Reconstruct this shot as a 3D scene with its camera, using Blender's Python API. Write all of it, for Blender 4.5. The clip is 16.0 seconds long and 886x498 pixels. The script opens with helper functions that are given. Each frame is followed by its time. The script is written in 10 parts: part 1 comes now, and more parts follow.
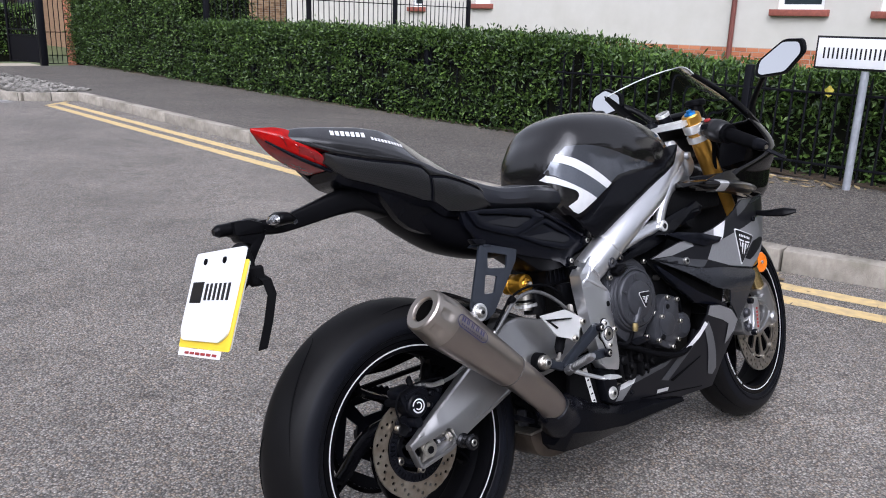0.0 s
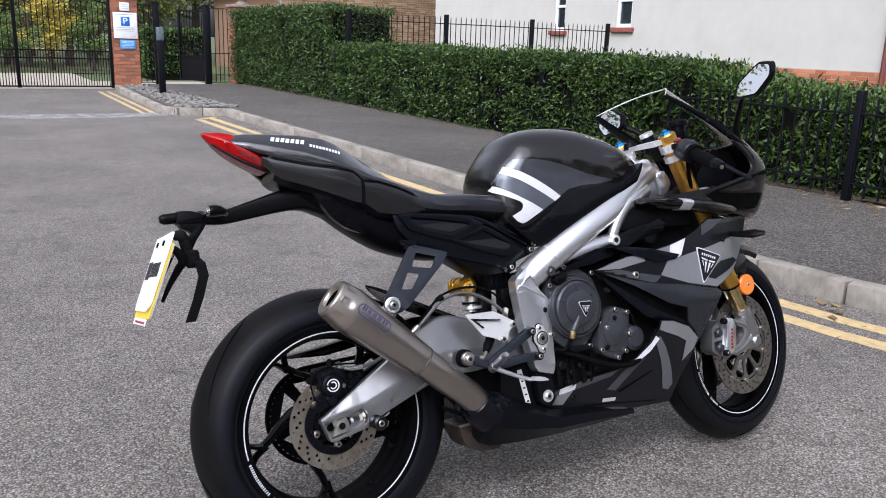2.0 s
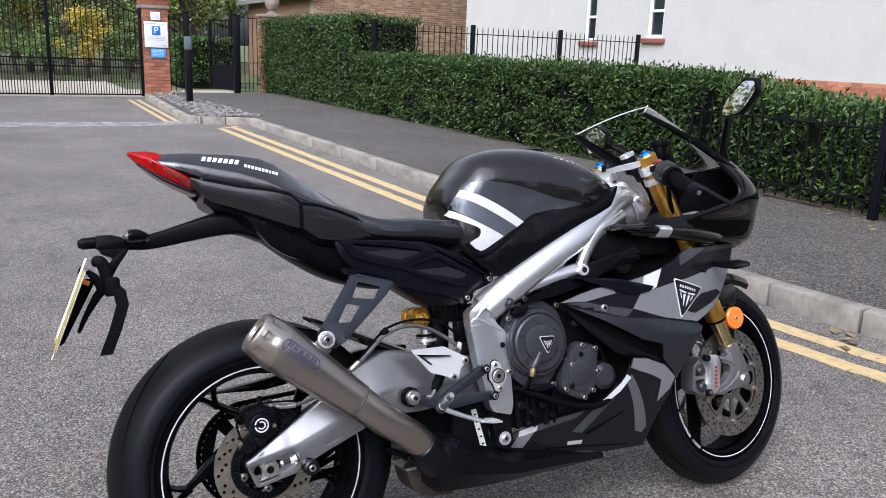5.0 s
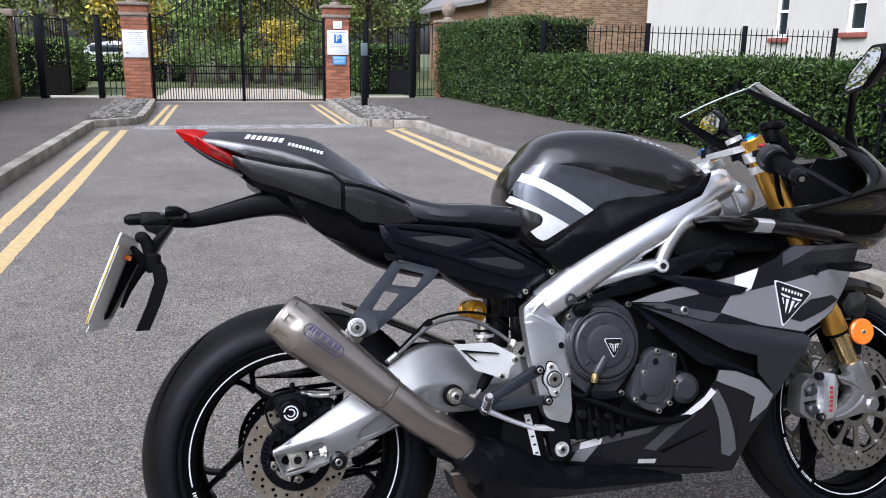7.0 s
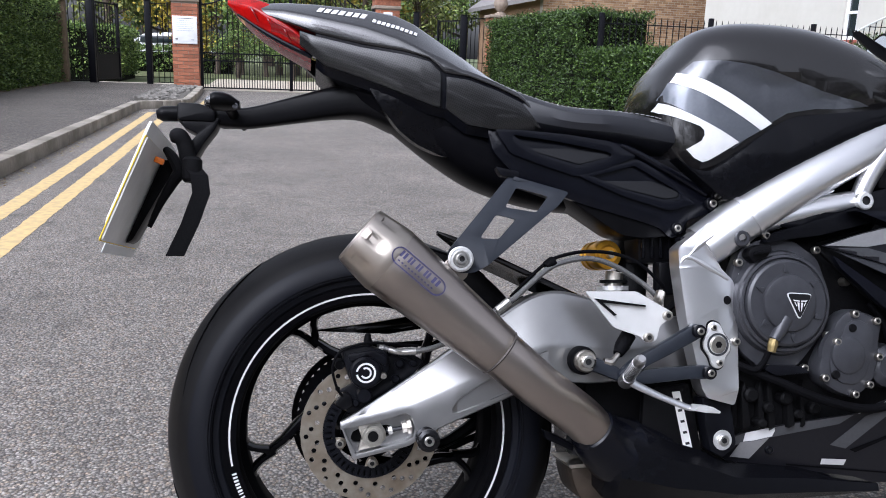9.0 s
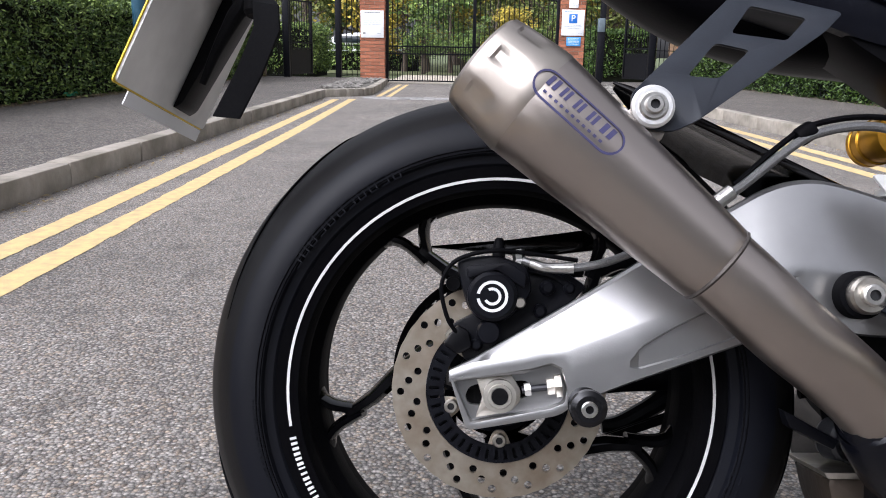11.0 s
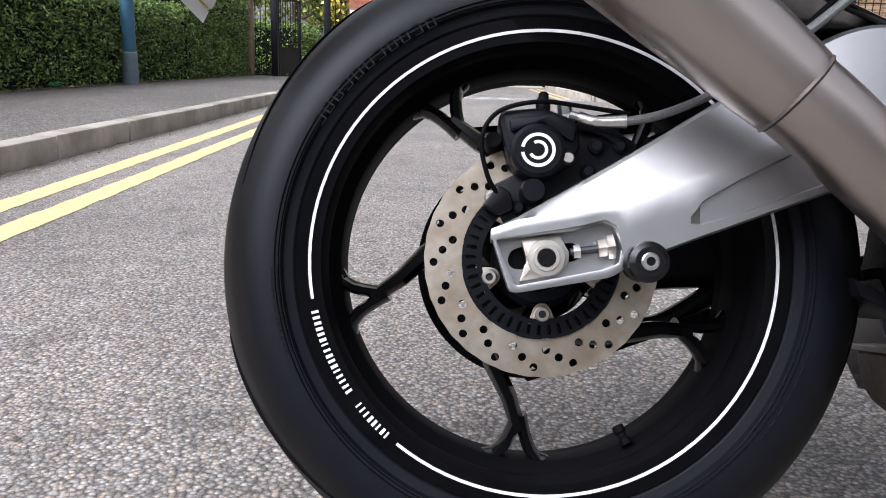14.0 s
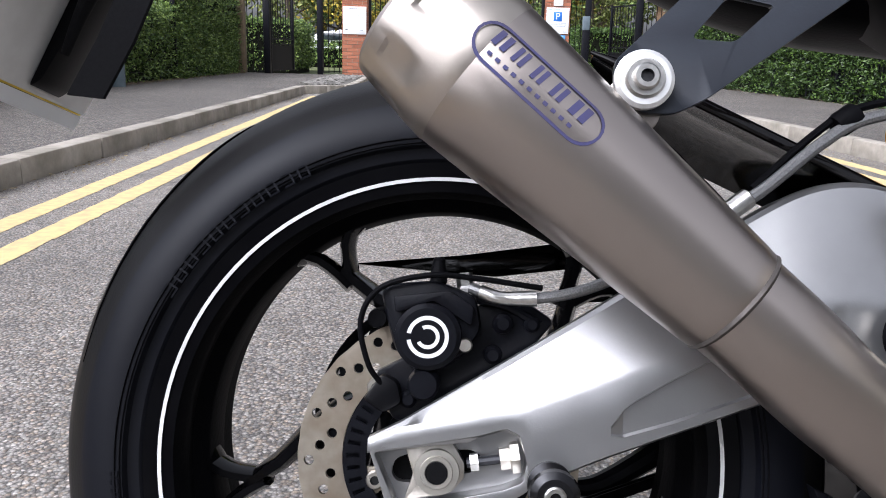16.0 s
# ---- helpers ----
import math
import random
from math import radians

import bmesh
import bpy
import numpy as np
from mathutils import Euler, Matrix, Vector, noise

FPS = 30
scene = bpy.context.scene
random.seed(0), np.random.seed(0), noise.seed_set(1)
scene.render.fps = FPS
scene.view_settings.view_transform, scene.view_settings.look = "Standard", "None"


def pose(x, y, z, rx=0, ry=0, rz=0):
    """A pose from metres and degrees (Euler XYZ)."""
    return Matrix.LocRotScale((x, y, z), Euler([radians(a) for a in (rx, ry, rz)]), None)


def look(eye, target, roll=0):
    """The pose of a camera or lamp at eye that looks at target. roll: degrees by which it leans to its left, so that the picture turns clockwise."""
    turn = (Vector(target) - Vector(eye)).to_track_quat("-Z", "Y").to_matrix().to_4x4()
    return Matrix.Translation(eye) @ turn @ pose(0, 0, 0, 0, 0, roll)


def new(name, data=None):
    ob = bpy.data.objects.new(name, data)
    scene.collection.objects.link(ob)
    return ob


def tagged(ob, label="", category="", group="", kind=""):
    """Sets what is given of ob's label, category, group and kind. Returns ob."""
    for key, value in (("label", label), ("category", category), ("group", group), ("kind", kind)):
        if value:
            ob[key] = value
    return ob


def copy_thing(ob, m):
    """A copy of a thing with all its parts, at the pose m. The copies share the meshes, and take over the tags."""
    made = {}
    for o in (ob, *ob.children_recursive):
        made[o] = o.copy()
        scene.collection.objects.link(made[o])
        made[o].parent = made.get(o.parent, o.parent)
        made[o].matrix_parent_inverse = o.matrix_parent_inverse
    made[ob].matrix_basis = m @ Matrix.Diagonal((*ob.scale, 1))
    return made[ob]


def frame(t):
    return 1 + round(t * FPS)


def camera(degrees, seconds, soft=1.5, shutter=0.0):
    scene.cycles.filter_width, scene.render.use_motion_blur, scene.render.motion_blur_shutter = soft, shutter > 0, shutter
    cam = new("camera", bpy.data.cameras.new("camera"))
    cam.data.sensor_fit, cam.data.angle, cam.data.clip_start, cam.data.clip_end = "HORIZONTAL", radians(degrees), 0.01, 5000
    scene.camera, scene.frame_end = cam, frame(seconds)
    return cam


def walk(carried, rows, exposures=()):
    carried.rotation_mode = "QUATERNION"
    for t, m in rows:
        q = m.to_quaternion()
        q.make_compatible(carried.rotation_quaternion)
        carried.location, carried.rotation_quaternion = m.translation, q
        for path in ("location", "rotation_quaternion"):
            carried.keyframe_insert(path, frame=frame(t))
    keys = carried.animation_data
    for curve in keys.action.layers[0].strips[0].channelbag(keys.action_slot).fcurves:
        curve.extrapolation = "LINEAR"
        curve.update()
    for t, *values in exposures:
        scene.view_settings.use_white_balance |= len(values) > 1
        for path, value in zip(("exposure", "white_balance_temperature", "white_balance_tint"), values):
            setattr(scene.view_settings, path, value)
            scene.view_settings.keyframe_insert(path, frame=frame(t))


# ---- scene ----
cam = camera(57.9, 16.0, soft=1.0)
PATH = [
    (0.0, (-0.996, -1.162, 1.187), (0.308, 0.255, 0.65), 1.78),
    (0.5, (-0.857, -1.312, 1.145), (0.348, 0.192, 0.608), 2.29),
    (1.0, (-0.827, -1.435, 1.164), (0.274, 0.15, 0.64), 2.42),
    (1.5, (-0.807, -1.546, 1.201), (0.224, 0.089, 0.686), 2.18),
    (2.0, (-0.688, -1.61, 1.198), (0.325, 0.042, 0.702), 1.96),
    (2.5, (-0.6, -1.643, 1.186), (0.335, 0.058, 0.704), 2.15),
    (3.0, (-0.569, -1.65, 1.182), (0.358, 0.055, 0.699), 2.19),
    (3.5, (-0.557, -1.65, 1.184), (0.377, 0.051, 0.699), 2.26),
    (6.0, (-0.263, -1.537, 1.227), (0.679, 0.165, 0.763), 2.12),
    (6.5, (-0.166, -1.56, 1.181), (0.642, 0.209, 0.713), 1.7),
    (7.0, (-0.117, -1.566, 1.147), (0.415, 0.303, 0.673), 0.88),
    (7.5, (-0.099, -1.55, 1.124), (0.391, 0.331, 0.651), 1.22),
    (8.0, (-0.108, -1.496, 1.066), (0.38, 0.385, 0.595), 1.84),
    (8.5, (-0.14, -1.334, 0.967), (0.314, 0.557, 0.502), 2.3),
    (9.0, (-0.15, -1.165, 0.899), (0.291, 0.729, 0.434), 2.25),
    (9.5, (-0.121, -1.01, 0.867), (0.244, 0.901, 0.402), 1.84),
    (10.0, (-0.074, -0.89, 0.804), (0.012, 1.051, 0.329), 0.75),
    (10.2, (-0.067, -0.87, 0.769), (-0.064, 1.072, 0.292), 0.41),
    (12.5, (-0.019, -0.607, 0.53), (0.0, 1.34, 0.072), 1.88),
    (13.0, (-0.038, -0.613, 0.508), (-0.013, 1.335, 0.053), 1.86),
    (13.5, (-0.075, -0.676, 0.493), (-0.045, 1.272, 0.039), 1.73),
    (14.0, (-0.091, -0.729, 0.495), (-0.057, 1.219, 0.042), 1.65),
    (14.5, (-0.086, -0.76, 0.501), (-0.048, 1.188, 0.05), 1.57),
    (15.0, (-0.05, -0.774, 0.532), (-0.011, 1.174, 0.081), 1.58),
    (15.5, (-0.023, -0.711, 0.566), (0.019, 1.236, 0.109), 1.58),
    (16.0, (0.003, -0.567, 0.623), (0.039, 1.375, 0.148), 1.43),
]
walk(cam, [(t, look(eye, target, roll)) for t, eye, target, roll in PATH], exposures=[(0.0, 0.66, 5800, 16.5), (3.5, 0.72, 5750, 16.0), (6.0, 0.75, 5700, 15.3), (8.5, 0.82, 5750, 15.3), (9.5, 0.82, 5830, 15.6), (10.0, 0.84, 6030, 16), (12.5, 1.18, 5930, 15.5), (14.0, 1.27, 5930, 15.5), (15.0, 1.26, 5920, 15.5), (16.0, 1.12, 5900, 15.2)])

# ---- light: a bright overcast day ----
world = bpy.data.worlds.new("sky")
scene.world = world
world.use_nodes = True
wn, wl = world.node_tree.nodes, world.node_tree.links
sky = wn.new("ShaderNodeTexSky")
sky.sky_type = "NISHITA"
sky.sun_disc = False
sky.sun_elevation, sky.sun_rotation = radians(46), radians(230)
sky.air_density, sky.dust_density, sky.ozone_density = 1.0, 6.0, 1.0
soft_sky = wn.new("ShaderNodeHueSaturation")
soft_sky.inputs["Saturation"].default_value = 0.12
wl.new(sky.outputs[0], soft_sky.inputs["Color"])
wl.new(soft_sky.outputs[0], wn["Background"].inputs["Color"])
wn["Background"].inputs["Strength"].default_value = 0.153
sun_data = bpy.data.lights.new("sun", "SUN")
sun_data.energy, sun_data.angle, sun_data.color = 1.4, radians(80), (1.0, 0.985, 0.96)
sun = new("sun", sun_data)
sun.matrix_world = look((-3.8, -3.2, 5.2), (0, 0, 0))


# ---- materials ----
def mat(name, color, rough=0.5, metal=0.0, color2=None, scale=20.0, amount=1.0, bump=0.0, bump_scale=60.0, coat=0.0, spec=0.5,
        stain=0.0, stain_scale=3.0, stain_color=None, random_tint=0.0, detail=4.0):
    """A surface with grain at two scales: color to color2 by fine noise, stain by coarse noise, a fine relief."""
    m = bpy.data.materials.new(name)
    m.use_nodes = True
    n, l = m.node_tree.nodes, m.node_tree.links
    b = n["Principled BSDF"]
    b.inputs["Roughness"].default_value, b.inputs["Metallic"].default_value = rough, metal
    b.inputs["Coat Weight"].default_value, b.inputs["Coat Roughness"].default_value = coat, 0.04
    b.inputs["Specular IOR Level"].default_value = spec
    tc = n.new("ShaderNodeTexCoord")
    out = None
    color = (*color, 1)
    if color2 is None:
        color2 = tuple(c * 0.86 for c in color[:3])
    noise_fine = n.new("ShaderNodeTexNoise")
    noise_fine.inputs["Scale"].default_value, noise_fine.inputs["Detail"].default_value = scale, detail
    l.new(tc.outputs["Object"], noise_fine.inputs["Vector"])
    ramp = n.new("ShaderNodeValToRGB")
    ramp.color_ramp.elements[0].position, ramp.color_ramp.elements[1].position = 0.5 - 0.2 * amount, 0.5 + 0.2 * amount
    ramp.color_ramp.elements[0].color, ramp.color_ramp.elements[1].color = (*color2, 1), color
    l.new(noise_fine.outputs["Fac"], ramp.inputs["Fac"])
    out = ramp.outputs["Color"]
    if stain > 0:
        coarse = n.new("ShaderNodeTexNoise")
        coarse.inputs["Scale"].default_value, coarse.inputs["Detail"].default_value = stain_scale, 6
        l.new(tc.outputs["Object"], coarse.inputs["Vector"])
        sr = n.new("ShaderNodeValToRGB")
        sr.color_ramp.elements[0].position, sr.color_ramp.elements[1].position = 0.42, 0.68
        sr.color_ramp.elements[0].color = (0, 0, 0, 1)
        sr.color_ramp.elements[1].color = (stain, stain, stain, 1)
        l.new(coarse.outputs["Fac"], sr.inputs["Fac"])
        mix = n.new("ShaderNodeMix")
        mix.data_type = "RGBA"
        l.new(sr.outputs["Color"], mix.inputs[0])
        l.new(out, mix.inputs[6])
        mix.inputs[7].default_value = (*(stain_color or tuple(c * 0.5 for c in color[:3])), 1)
        out = mix.outputs[2]
        rmix = n.new("ShaderNodeMapRange")
        rmix.inputs["To Min"].default_value, rmix.inputs["To Max"].default_value = rough * 0.85, min(1, rough * 1.25)
        l.new(coarse.outputs["Fac"], rmix.inputs["Value"])
        l.new(rmix.outputs[0], b.inputs["Roughness"])
    if random_tint > 0:
        oi = n.new("ShaderNodeObjectInfo")
        hs = n.new("ShaderNodeHueSaturation")
        mr = n.new("ShaderNodeMapRange")
        mr.inputs["To Min"].default_value, mr.inputs["To Max"].default_value = 1 - random_tint, 1 + random_tint
        l.new(oi.outputs["Random"], mr.inputs["Value"])
        l.new(mr.outputs[0], hs.inputs["Value"])
        l.new(out, hs.inputs["Color"])
        out = hs.outputs[0]
    l.new(out, b.inputs["Base Color"])
    if bump > 0:
        bn = n.new("ShaderNodeTexNoise")
        bn.inputs["Scale"].default_value, bn.inputs["Detail"].default_value = bump_scale, 3
        l.new(tc.outputs["Object"], bn.inputs["Vector"])
        bu = n.new("ShaderNodeBump")
        bu.inputs["Strength"].default_value, bu.inputs["Distance"].default_value = bump, 0.4 / bump_scale
        l.new(bn.outputs["Fac"], bu.inputs["Height"])
        l.new(bu.outputs[0], b.inputs["Normal"])
    return m


def stone_chip_mat(name, dark, light, scale, patch, rough=0.9, bump=0.6):
    """Asphalt: pale stone chips of uneven grey in a dark binder, worn patches at a larger scale."""
    m = bpy.data.materials.new(name)
    m.use_nodes = True
    n, l = m.node_tree.nodes, m.node_tree.links
    b = n["Principled BSDF"]
    b.inputs["Roughness"].default_value, b.inputs["Specular IOR Level"].default_value = rough, 0.5
    tc = n.new("ShaderNodeTexCoord")
    warp = n.new("ShaderNodeTexNoise")
    warp.inputs["Scale"].default_value = scale * 0.8
    l.new(tc.outputs["Object"], warp.inputs["Vector"])
    mv = n.new("ShaderNodeMix")
    mv.data_type = "VECTOR"
    mv.inputs[0].default_value = 0.004
    l.new(tc.outputs["Object"], mv.inputs[4])
    l.new(warp.outputs["Color"], mv.inputs[5])
    vo = n.new("ShaderNodeTexVoronoi")
    vo.inputs["Scale"].default_value = scale
    l.new(mv.outputs[1], vo.inputs["Vector"])
    sep = n.new("ShaderNodeSeparateColor")
    l.new(vo.outputs["Color"], sep.inputs[0])
    chips = n.new("ShaderNodeValToRGB")
    e = chips.color_ramp.elements
    e[0].position, e[0].color = 0.0, (*[c * 0.62 for c in dark], 1)
    e[1].position, e[1].color = 1.0, (*[min(0.75, c * 1.4) for c in light], 1)
    mid = e.new(0.45)
    mid.color = (*[(a + c) * 0.47 for a, c in zip(dark, light)], 1)
    mid2 = e.new(0.88)
    mid2.color = (*light, 1)
    l.new(sep.outputs[0], chips.inputs["Fac"])
    edge = n.new("ShaderNodeMapRange")
    edge.inputs["From Min"].default_value, edge.inputs["From Max"].default_value = 0.36, 0.68
    edge.inputs["To Min"].default_value, edge.inputs["To Max"].default_value = 1.0, 0.33
    l.new(vo.outputs["Distance"], edge.inputs["Value"])
    big = n.new("ShaderNodeTexNoise")
    big.inputs["Scale"].default_value, big.inputs["Detail"].default_value, big.inputs["Roughness"].default_value = patch, 8, 0.65
    l.new(tc.outputs["Object"], big.inputs["Vector"])
    br = n.new("ShaderNodeMapRange")
    br.inputs["From Min"].default_value, br.inputs["From Max"].default_value = 0.3, 0.7
    br.inputs["To Min"].default_value, br.inputs["To Max"].default_value = 0.72, 1.27
    l.new(big.outputs["Fac"], br.inputs["Value"])
    mu = n.new("ShaderNodeMath")
    mu.operation = "MULTIPLY"
    l.new(edge.outputs[0], mu.inputs[0])
    l.new(br.outputs[0], mu.inputs[1])
    grit = n.new("ShaderNodeTexNoise")
    grit.inputs["Scale"].default_value, grit.inputs["Detail"].default_value = scale * 2.2, 3
    l.new(tc.outputs["Object"], grit.inputs["Vector"])
    gr = n.new("ShaderNodeMapRange")
    gr.inputs["From Min"].default_value, gr.inputs["From Max"].default_value = 0.3, 0.7
    gr.inputs["To Min"].default_value, gr.inputs["To Max"].default_value = 0.7, 1.3
    l.new(grit.outputs["Fac"], gr.inputs["Value"])
    mg = n.new("ShaderNodeMath")
    mg.operation = "MULTIPLY"
    l.new(mu.outputs[0], mg.inputs[0])
    l.new(gr.outputs[0], mg.inputs[1])
    spill = n.new("ShaderNodeTexNoise")
    spill.inputs["Scale"].default_value, spill.inputs["Detail"].default_value, spill.inputs["Roughness"].default_value = 5.5, 7, 0.62
    l.new(tc.outputs["Object"], spill.inputs["Vector"])
    sr = n.new("ShaderNodeMapRange")
    sr.inputs["From Min"].default_value, sr.inputs["From Max"].default_value = 0.54, 0.68
    sr.inputs["To Min"].default_value, sr.inputs["To Max"].default_value = 1.02, 0.70
    l.new(spill.outputs["Fac"], sr.inputs["Value"])
    ms = n.new("ShaderNodeMath")
    ms.operation = "MULTIPLY"
    l.new(mg.outputs[0], ms.inputs[0])
    l.new(sr.outputs[0], ms.inputs[1])
    hs = n.new("ShaderNodeHueSaturation")
    hue = n.new("ShaderNodeValToRGB")
    hue.color_ramp.elements[0].color, hue.color_ramp.elements[1].color = (1.0, 0.86, 0.72, 1), (0.97, 0.965, 0.955, 1)
    hue.color_ramp.elements[0].position, hue.color_ramp.elements[1].position = 0.1, 0.5
    l.new(sep.outputs[1], hue.inputs["Fac"])
    mh = n.new("ShaderNodeMix")
    mh.data_type, mh.blend_type = "RGBA", "MULTIPLY"
    mh.inputs[0].default_value = 1.0
    l.new(chips.outputs["Color"], mh.inputs[6])
    l.new(hue.outputs["Color"], mh.inputs[7])
    l.new(mh.outputs[2], hs.inputs["Color"])
    l.new(ms.outputs[0], hs.inputs["Value"])
    l.new(hs.outputs[0], b.inputs["Base Color"])
    bu = n.new("ShaderNodeBump")
    bu.inputs["Strength"].default_value, bu.inputs["Distance"].default_value = bump, 0.5 / scale
    bu.invert = True
    l.new(vo.outputs["Distance"], bu.inputs["Height"])
    l.new(bu.outputs[0], b.inputs["Normal"])
    return m


def leaf_mat(name, dark, light, rough=0.45):
    m = bpy.data.materials.new(name)
    m.use_nodes = True
    n, l = m.node_tree.nodes, m.node_tree.links
    b = n["Principled BSDF"]
    b.inputs["Roughness"].default_value = rough
    b.inputs["Specular IOR Level"].default_value = 0.3
    g = n.new("ShaderNodeNewGeometry")
    r = n.new("ShaderNodeValToRGB")
    r.color_ramp.elements[0].color, r.color_ramp.elements[1].color = (*dark, 1), (*light, 1)
    half = r.color_ramp.elements.new(0.6)
    half.color = (*[d + (c - d) * 0.3 for d, c in zip(dark, light)], 1)
    l.new(g.outputs["Random Per Island"], r.inputs["Fac"])
    l.new(r.outputs["Color"], b.inputs["Base Color"])
    return m


def glass_mat(name, tint, rough=0.02):
    m = bpy.data.materials.new(name)
    m.use_nodes = True
    b = m.node_tree.nodes["Principled BSDF"]
    b.inputs["Base Color"].default_value = (*tint, 1)
    b.inputs["Transmission Weight"].default_value, b.inputs["Roughness"].default_value, b.inputs["IOR"].default_value = 1.0, rough, 1.02
    b.inputs["Coat Weight"].default_value, b.inputs["Coat Roughness"].default_value = 0.5, 0.02
    return m


def carbon_mat(name):
    """Carbon weave under clear lacquer."""
    m = bpy.data.materials.new(name)
    m.use_nodes = True
    n, l = m.node_tree.nodes, m.node_tree.links
    b = n["Principled BSDF"]
    b.inputs["Roughness"].default_value, b.inputs["Coat Weight"].default_value, b.inputs["Coat Roughness"].default_value = 0.30, 0.45, 0.04
    tc = n.new("ShaderNodeTexCoord")
    mp = n.new("ShaderNodeMapping")
    mp.inputs["Rotation"].default_value = (0, radians(20), 0)
    l.new(tc.outputs["Object"], mp.inputs["Vector"])
    ch = n.new("ShaderNodeTexChecker")
    ch.inputs["Scale"].default_value = 420
    b.inputs["Specular IOR Level"].default_value = 0.3
    ch.inputs["Color1"].default_value, ch.inputs["Color2"].default_value = (0.0025, 0.0025, 0.0028, 1), (0.016, 0.0155, 0.016, 1)
    l.new(mp.outputs[0], ch.inputs["Vector"])
    l.new(ch.outputs["Color"], b.inputs["Base Color"])
    return m


def tyre_mat(name):
    return mat(name, (0.0050, 0.0057, 0.0086), 0.42, 0, (0.0035, 0.0039, 0.0060), 14, 1.4, bump=0.12, bump_scale=700, stain=0.5, stain_scale=9, stain_color=(0.0065, 0.0066, 0.0078), spec=0.11)


ASPHALT = stone_chip_mat("road asphalt", (0.160, 0.149, 0.138), (0.298, 0.28, 0.257), 150, 0.9, rough=0.68, bump=0.85)
ASPHALT_PATH = stone_chip_mat("footway asphalt", (0.060, 0.055, 0.050), (0.190, 0.175, 0.158), 95, 0.7, rough=0.75, bump=0.9)
SOIL = mat("leaf litter and soil", (0.09, 0.06, 0.035), 0.95, 0, (0.03, 0.022, 0.014), 40, 1, 0.8, 60)
GRASS_GROUND = mat("far ground", (0.10, 0.12, 0.05), 0.95, 0, (0.06, 0.08, 0.03), 3, 1)
KERB = mat("weathered concrete kerb", (0.33, 0.297, 0.25), 0.9, 0, (0.245, 0.22, 0.185), 25, 1.2, 0.6, 120, stain=0.75, stain_scale=4, stain_color=(0.13, 0.118, 0.09), random_tint=0.16)
LINE = mat("worn yellow road paint", (0.58, 0.42, 0.19), 0.8, 0, (0.48, 0.36, 0.18), 30, 1.2, 0.5, 160, stain=0.5, stain_scale=22, stain_color=(0.29, 0.25, 0.17), spec=0.2)
SETT = mat("granite setts", (0.27, 0.26, 0.25), 0.85, 0, (0.17, 0.165, 0.16), 60, 1, 0.6, 90, random_tint=0.3)
COBBLE = mat("grey cobble stones", (0.20, 0.187, 0.165), 0.8, 0, (0.105, 0.098, 0.088), 30, 1, 0.5, 80, random_tint=0.4)
BED_MORTAR = mat("dark cobble bedding", (0.10, 0.092, 0.078), 0.95, 0, (0.06, 0.055, 0.046), 50, 1, 0.5, 200)
MORTAR = mat("mortar", (0.36, 0.33, 0.28), 0.95, 0, (0.27, 0.25, 0.21), 50, 1, 0.5, 200)
BRICK = mat("orange red brick", (0.36, 0.135, 0.07), 0.85, 0, (0.22, 0.08, 0.045), 30, 1, 0.5, 150, random_tint=0.35)
BRICK_BROWN = mat("brown brick", (0.30, 0.19, 0.11), 0.9, 0, (0.19, 0.11, 0.065), 20, 1, 0.5, 120, random_tint=0.28)
STONE_CAP = mat("weathered stone cap", (0.30, 0.24, 0.19), 0.9, 0, (0.16, 0.13, 0.10), 12, 1.2, 0.5, 70, stain=0.6, stain_scale=6)
RENDER_WHITE = mat("white rendered wall", (0.50, 0.48, 0.437), 0.9, 0, (0.465, 0.446, 0.403), 5, 1.5, 0.25, 180, stain=0.3, stain_scale=1.2, stain_color=(0.39, 0.365, 0.315))
IRON = mat("black painted iron", (0.005, 0.0055, 0.008), 0.5, 0.0, (0.0035, 0.0035, 0.005), 40, 1, 0.2, 200, spec=0.12)
TERRACOTTA = mat("terracotta sill", (0.26, 0.075, 0.05), 0.8, 0, (0.19, 0.055, 0.04), 20, 1, 0.3, 90)
PVC = mat("white window frame", (0.75, 0.76, 0.76), 0.4, 0, (0.7, 0.71, 0.71), 4)
PANE = mat("dark window glass", (0.025, 0.035, 0.04), 0.06, 0, (0.015, 0.02, 0.025), 1.5, 1, spec=0.8)
SIGN_WHITE = mat("white sign plate", (0.78, 0.79, 0.80), 0.45, 0, (0.72, 0.73, 0.74), 8, stain=0.25, stain_scale=7, stain_color=(0.6, 0.6, 0.58))
SIGN_BLUE = mat("blue sign print", (0.02, 0.16, 0.55), 0.5, 0, (0.015, 0.13, 0.47), 10)
SIGN_SKY = mat("light blue sign plate", (0.07, 0.30, 0.62), 0.5, 0, (0.05, 0.25, 0.55), 10)
SIGN_GREY = mat("grey sign print", (0.28, 0.33, 0.40), 0.6)
SIGN_BLACK = mat("black sign print", (0.006, 0.006, 0.007), 0.4, spec=0.3)
GALV = mat("galvanised grey post", (0.33, 0.35, 0.38), 0.55, 0.3, (0.25, 0.265, 0.29), 25, 1, 0.2, 90)
POST_BLUE = mat("blue grey painted post", (0.030, 0.095, 0.145), 0.5, 0, (0.022, 0.07, 0.11), 15, 1.2, 0.1, 80, spec=0.3)
POST_GREY = mat("grey post foot", (0.10, 0.13, 0.15), 0.6, 0, (0.07, 0.095, 0.11), 15, 1.2, 0.1, 80)
BARK = mat("bark", (0.085, 0.065, 0.045), 0.95, 0, (0.04, 0.03, 0.022), 18, 1, 0.9, 25)
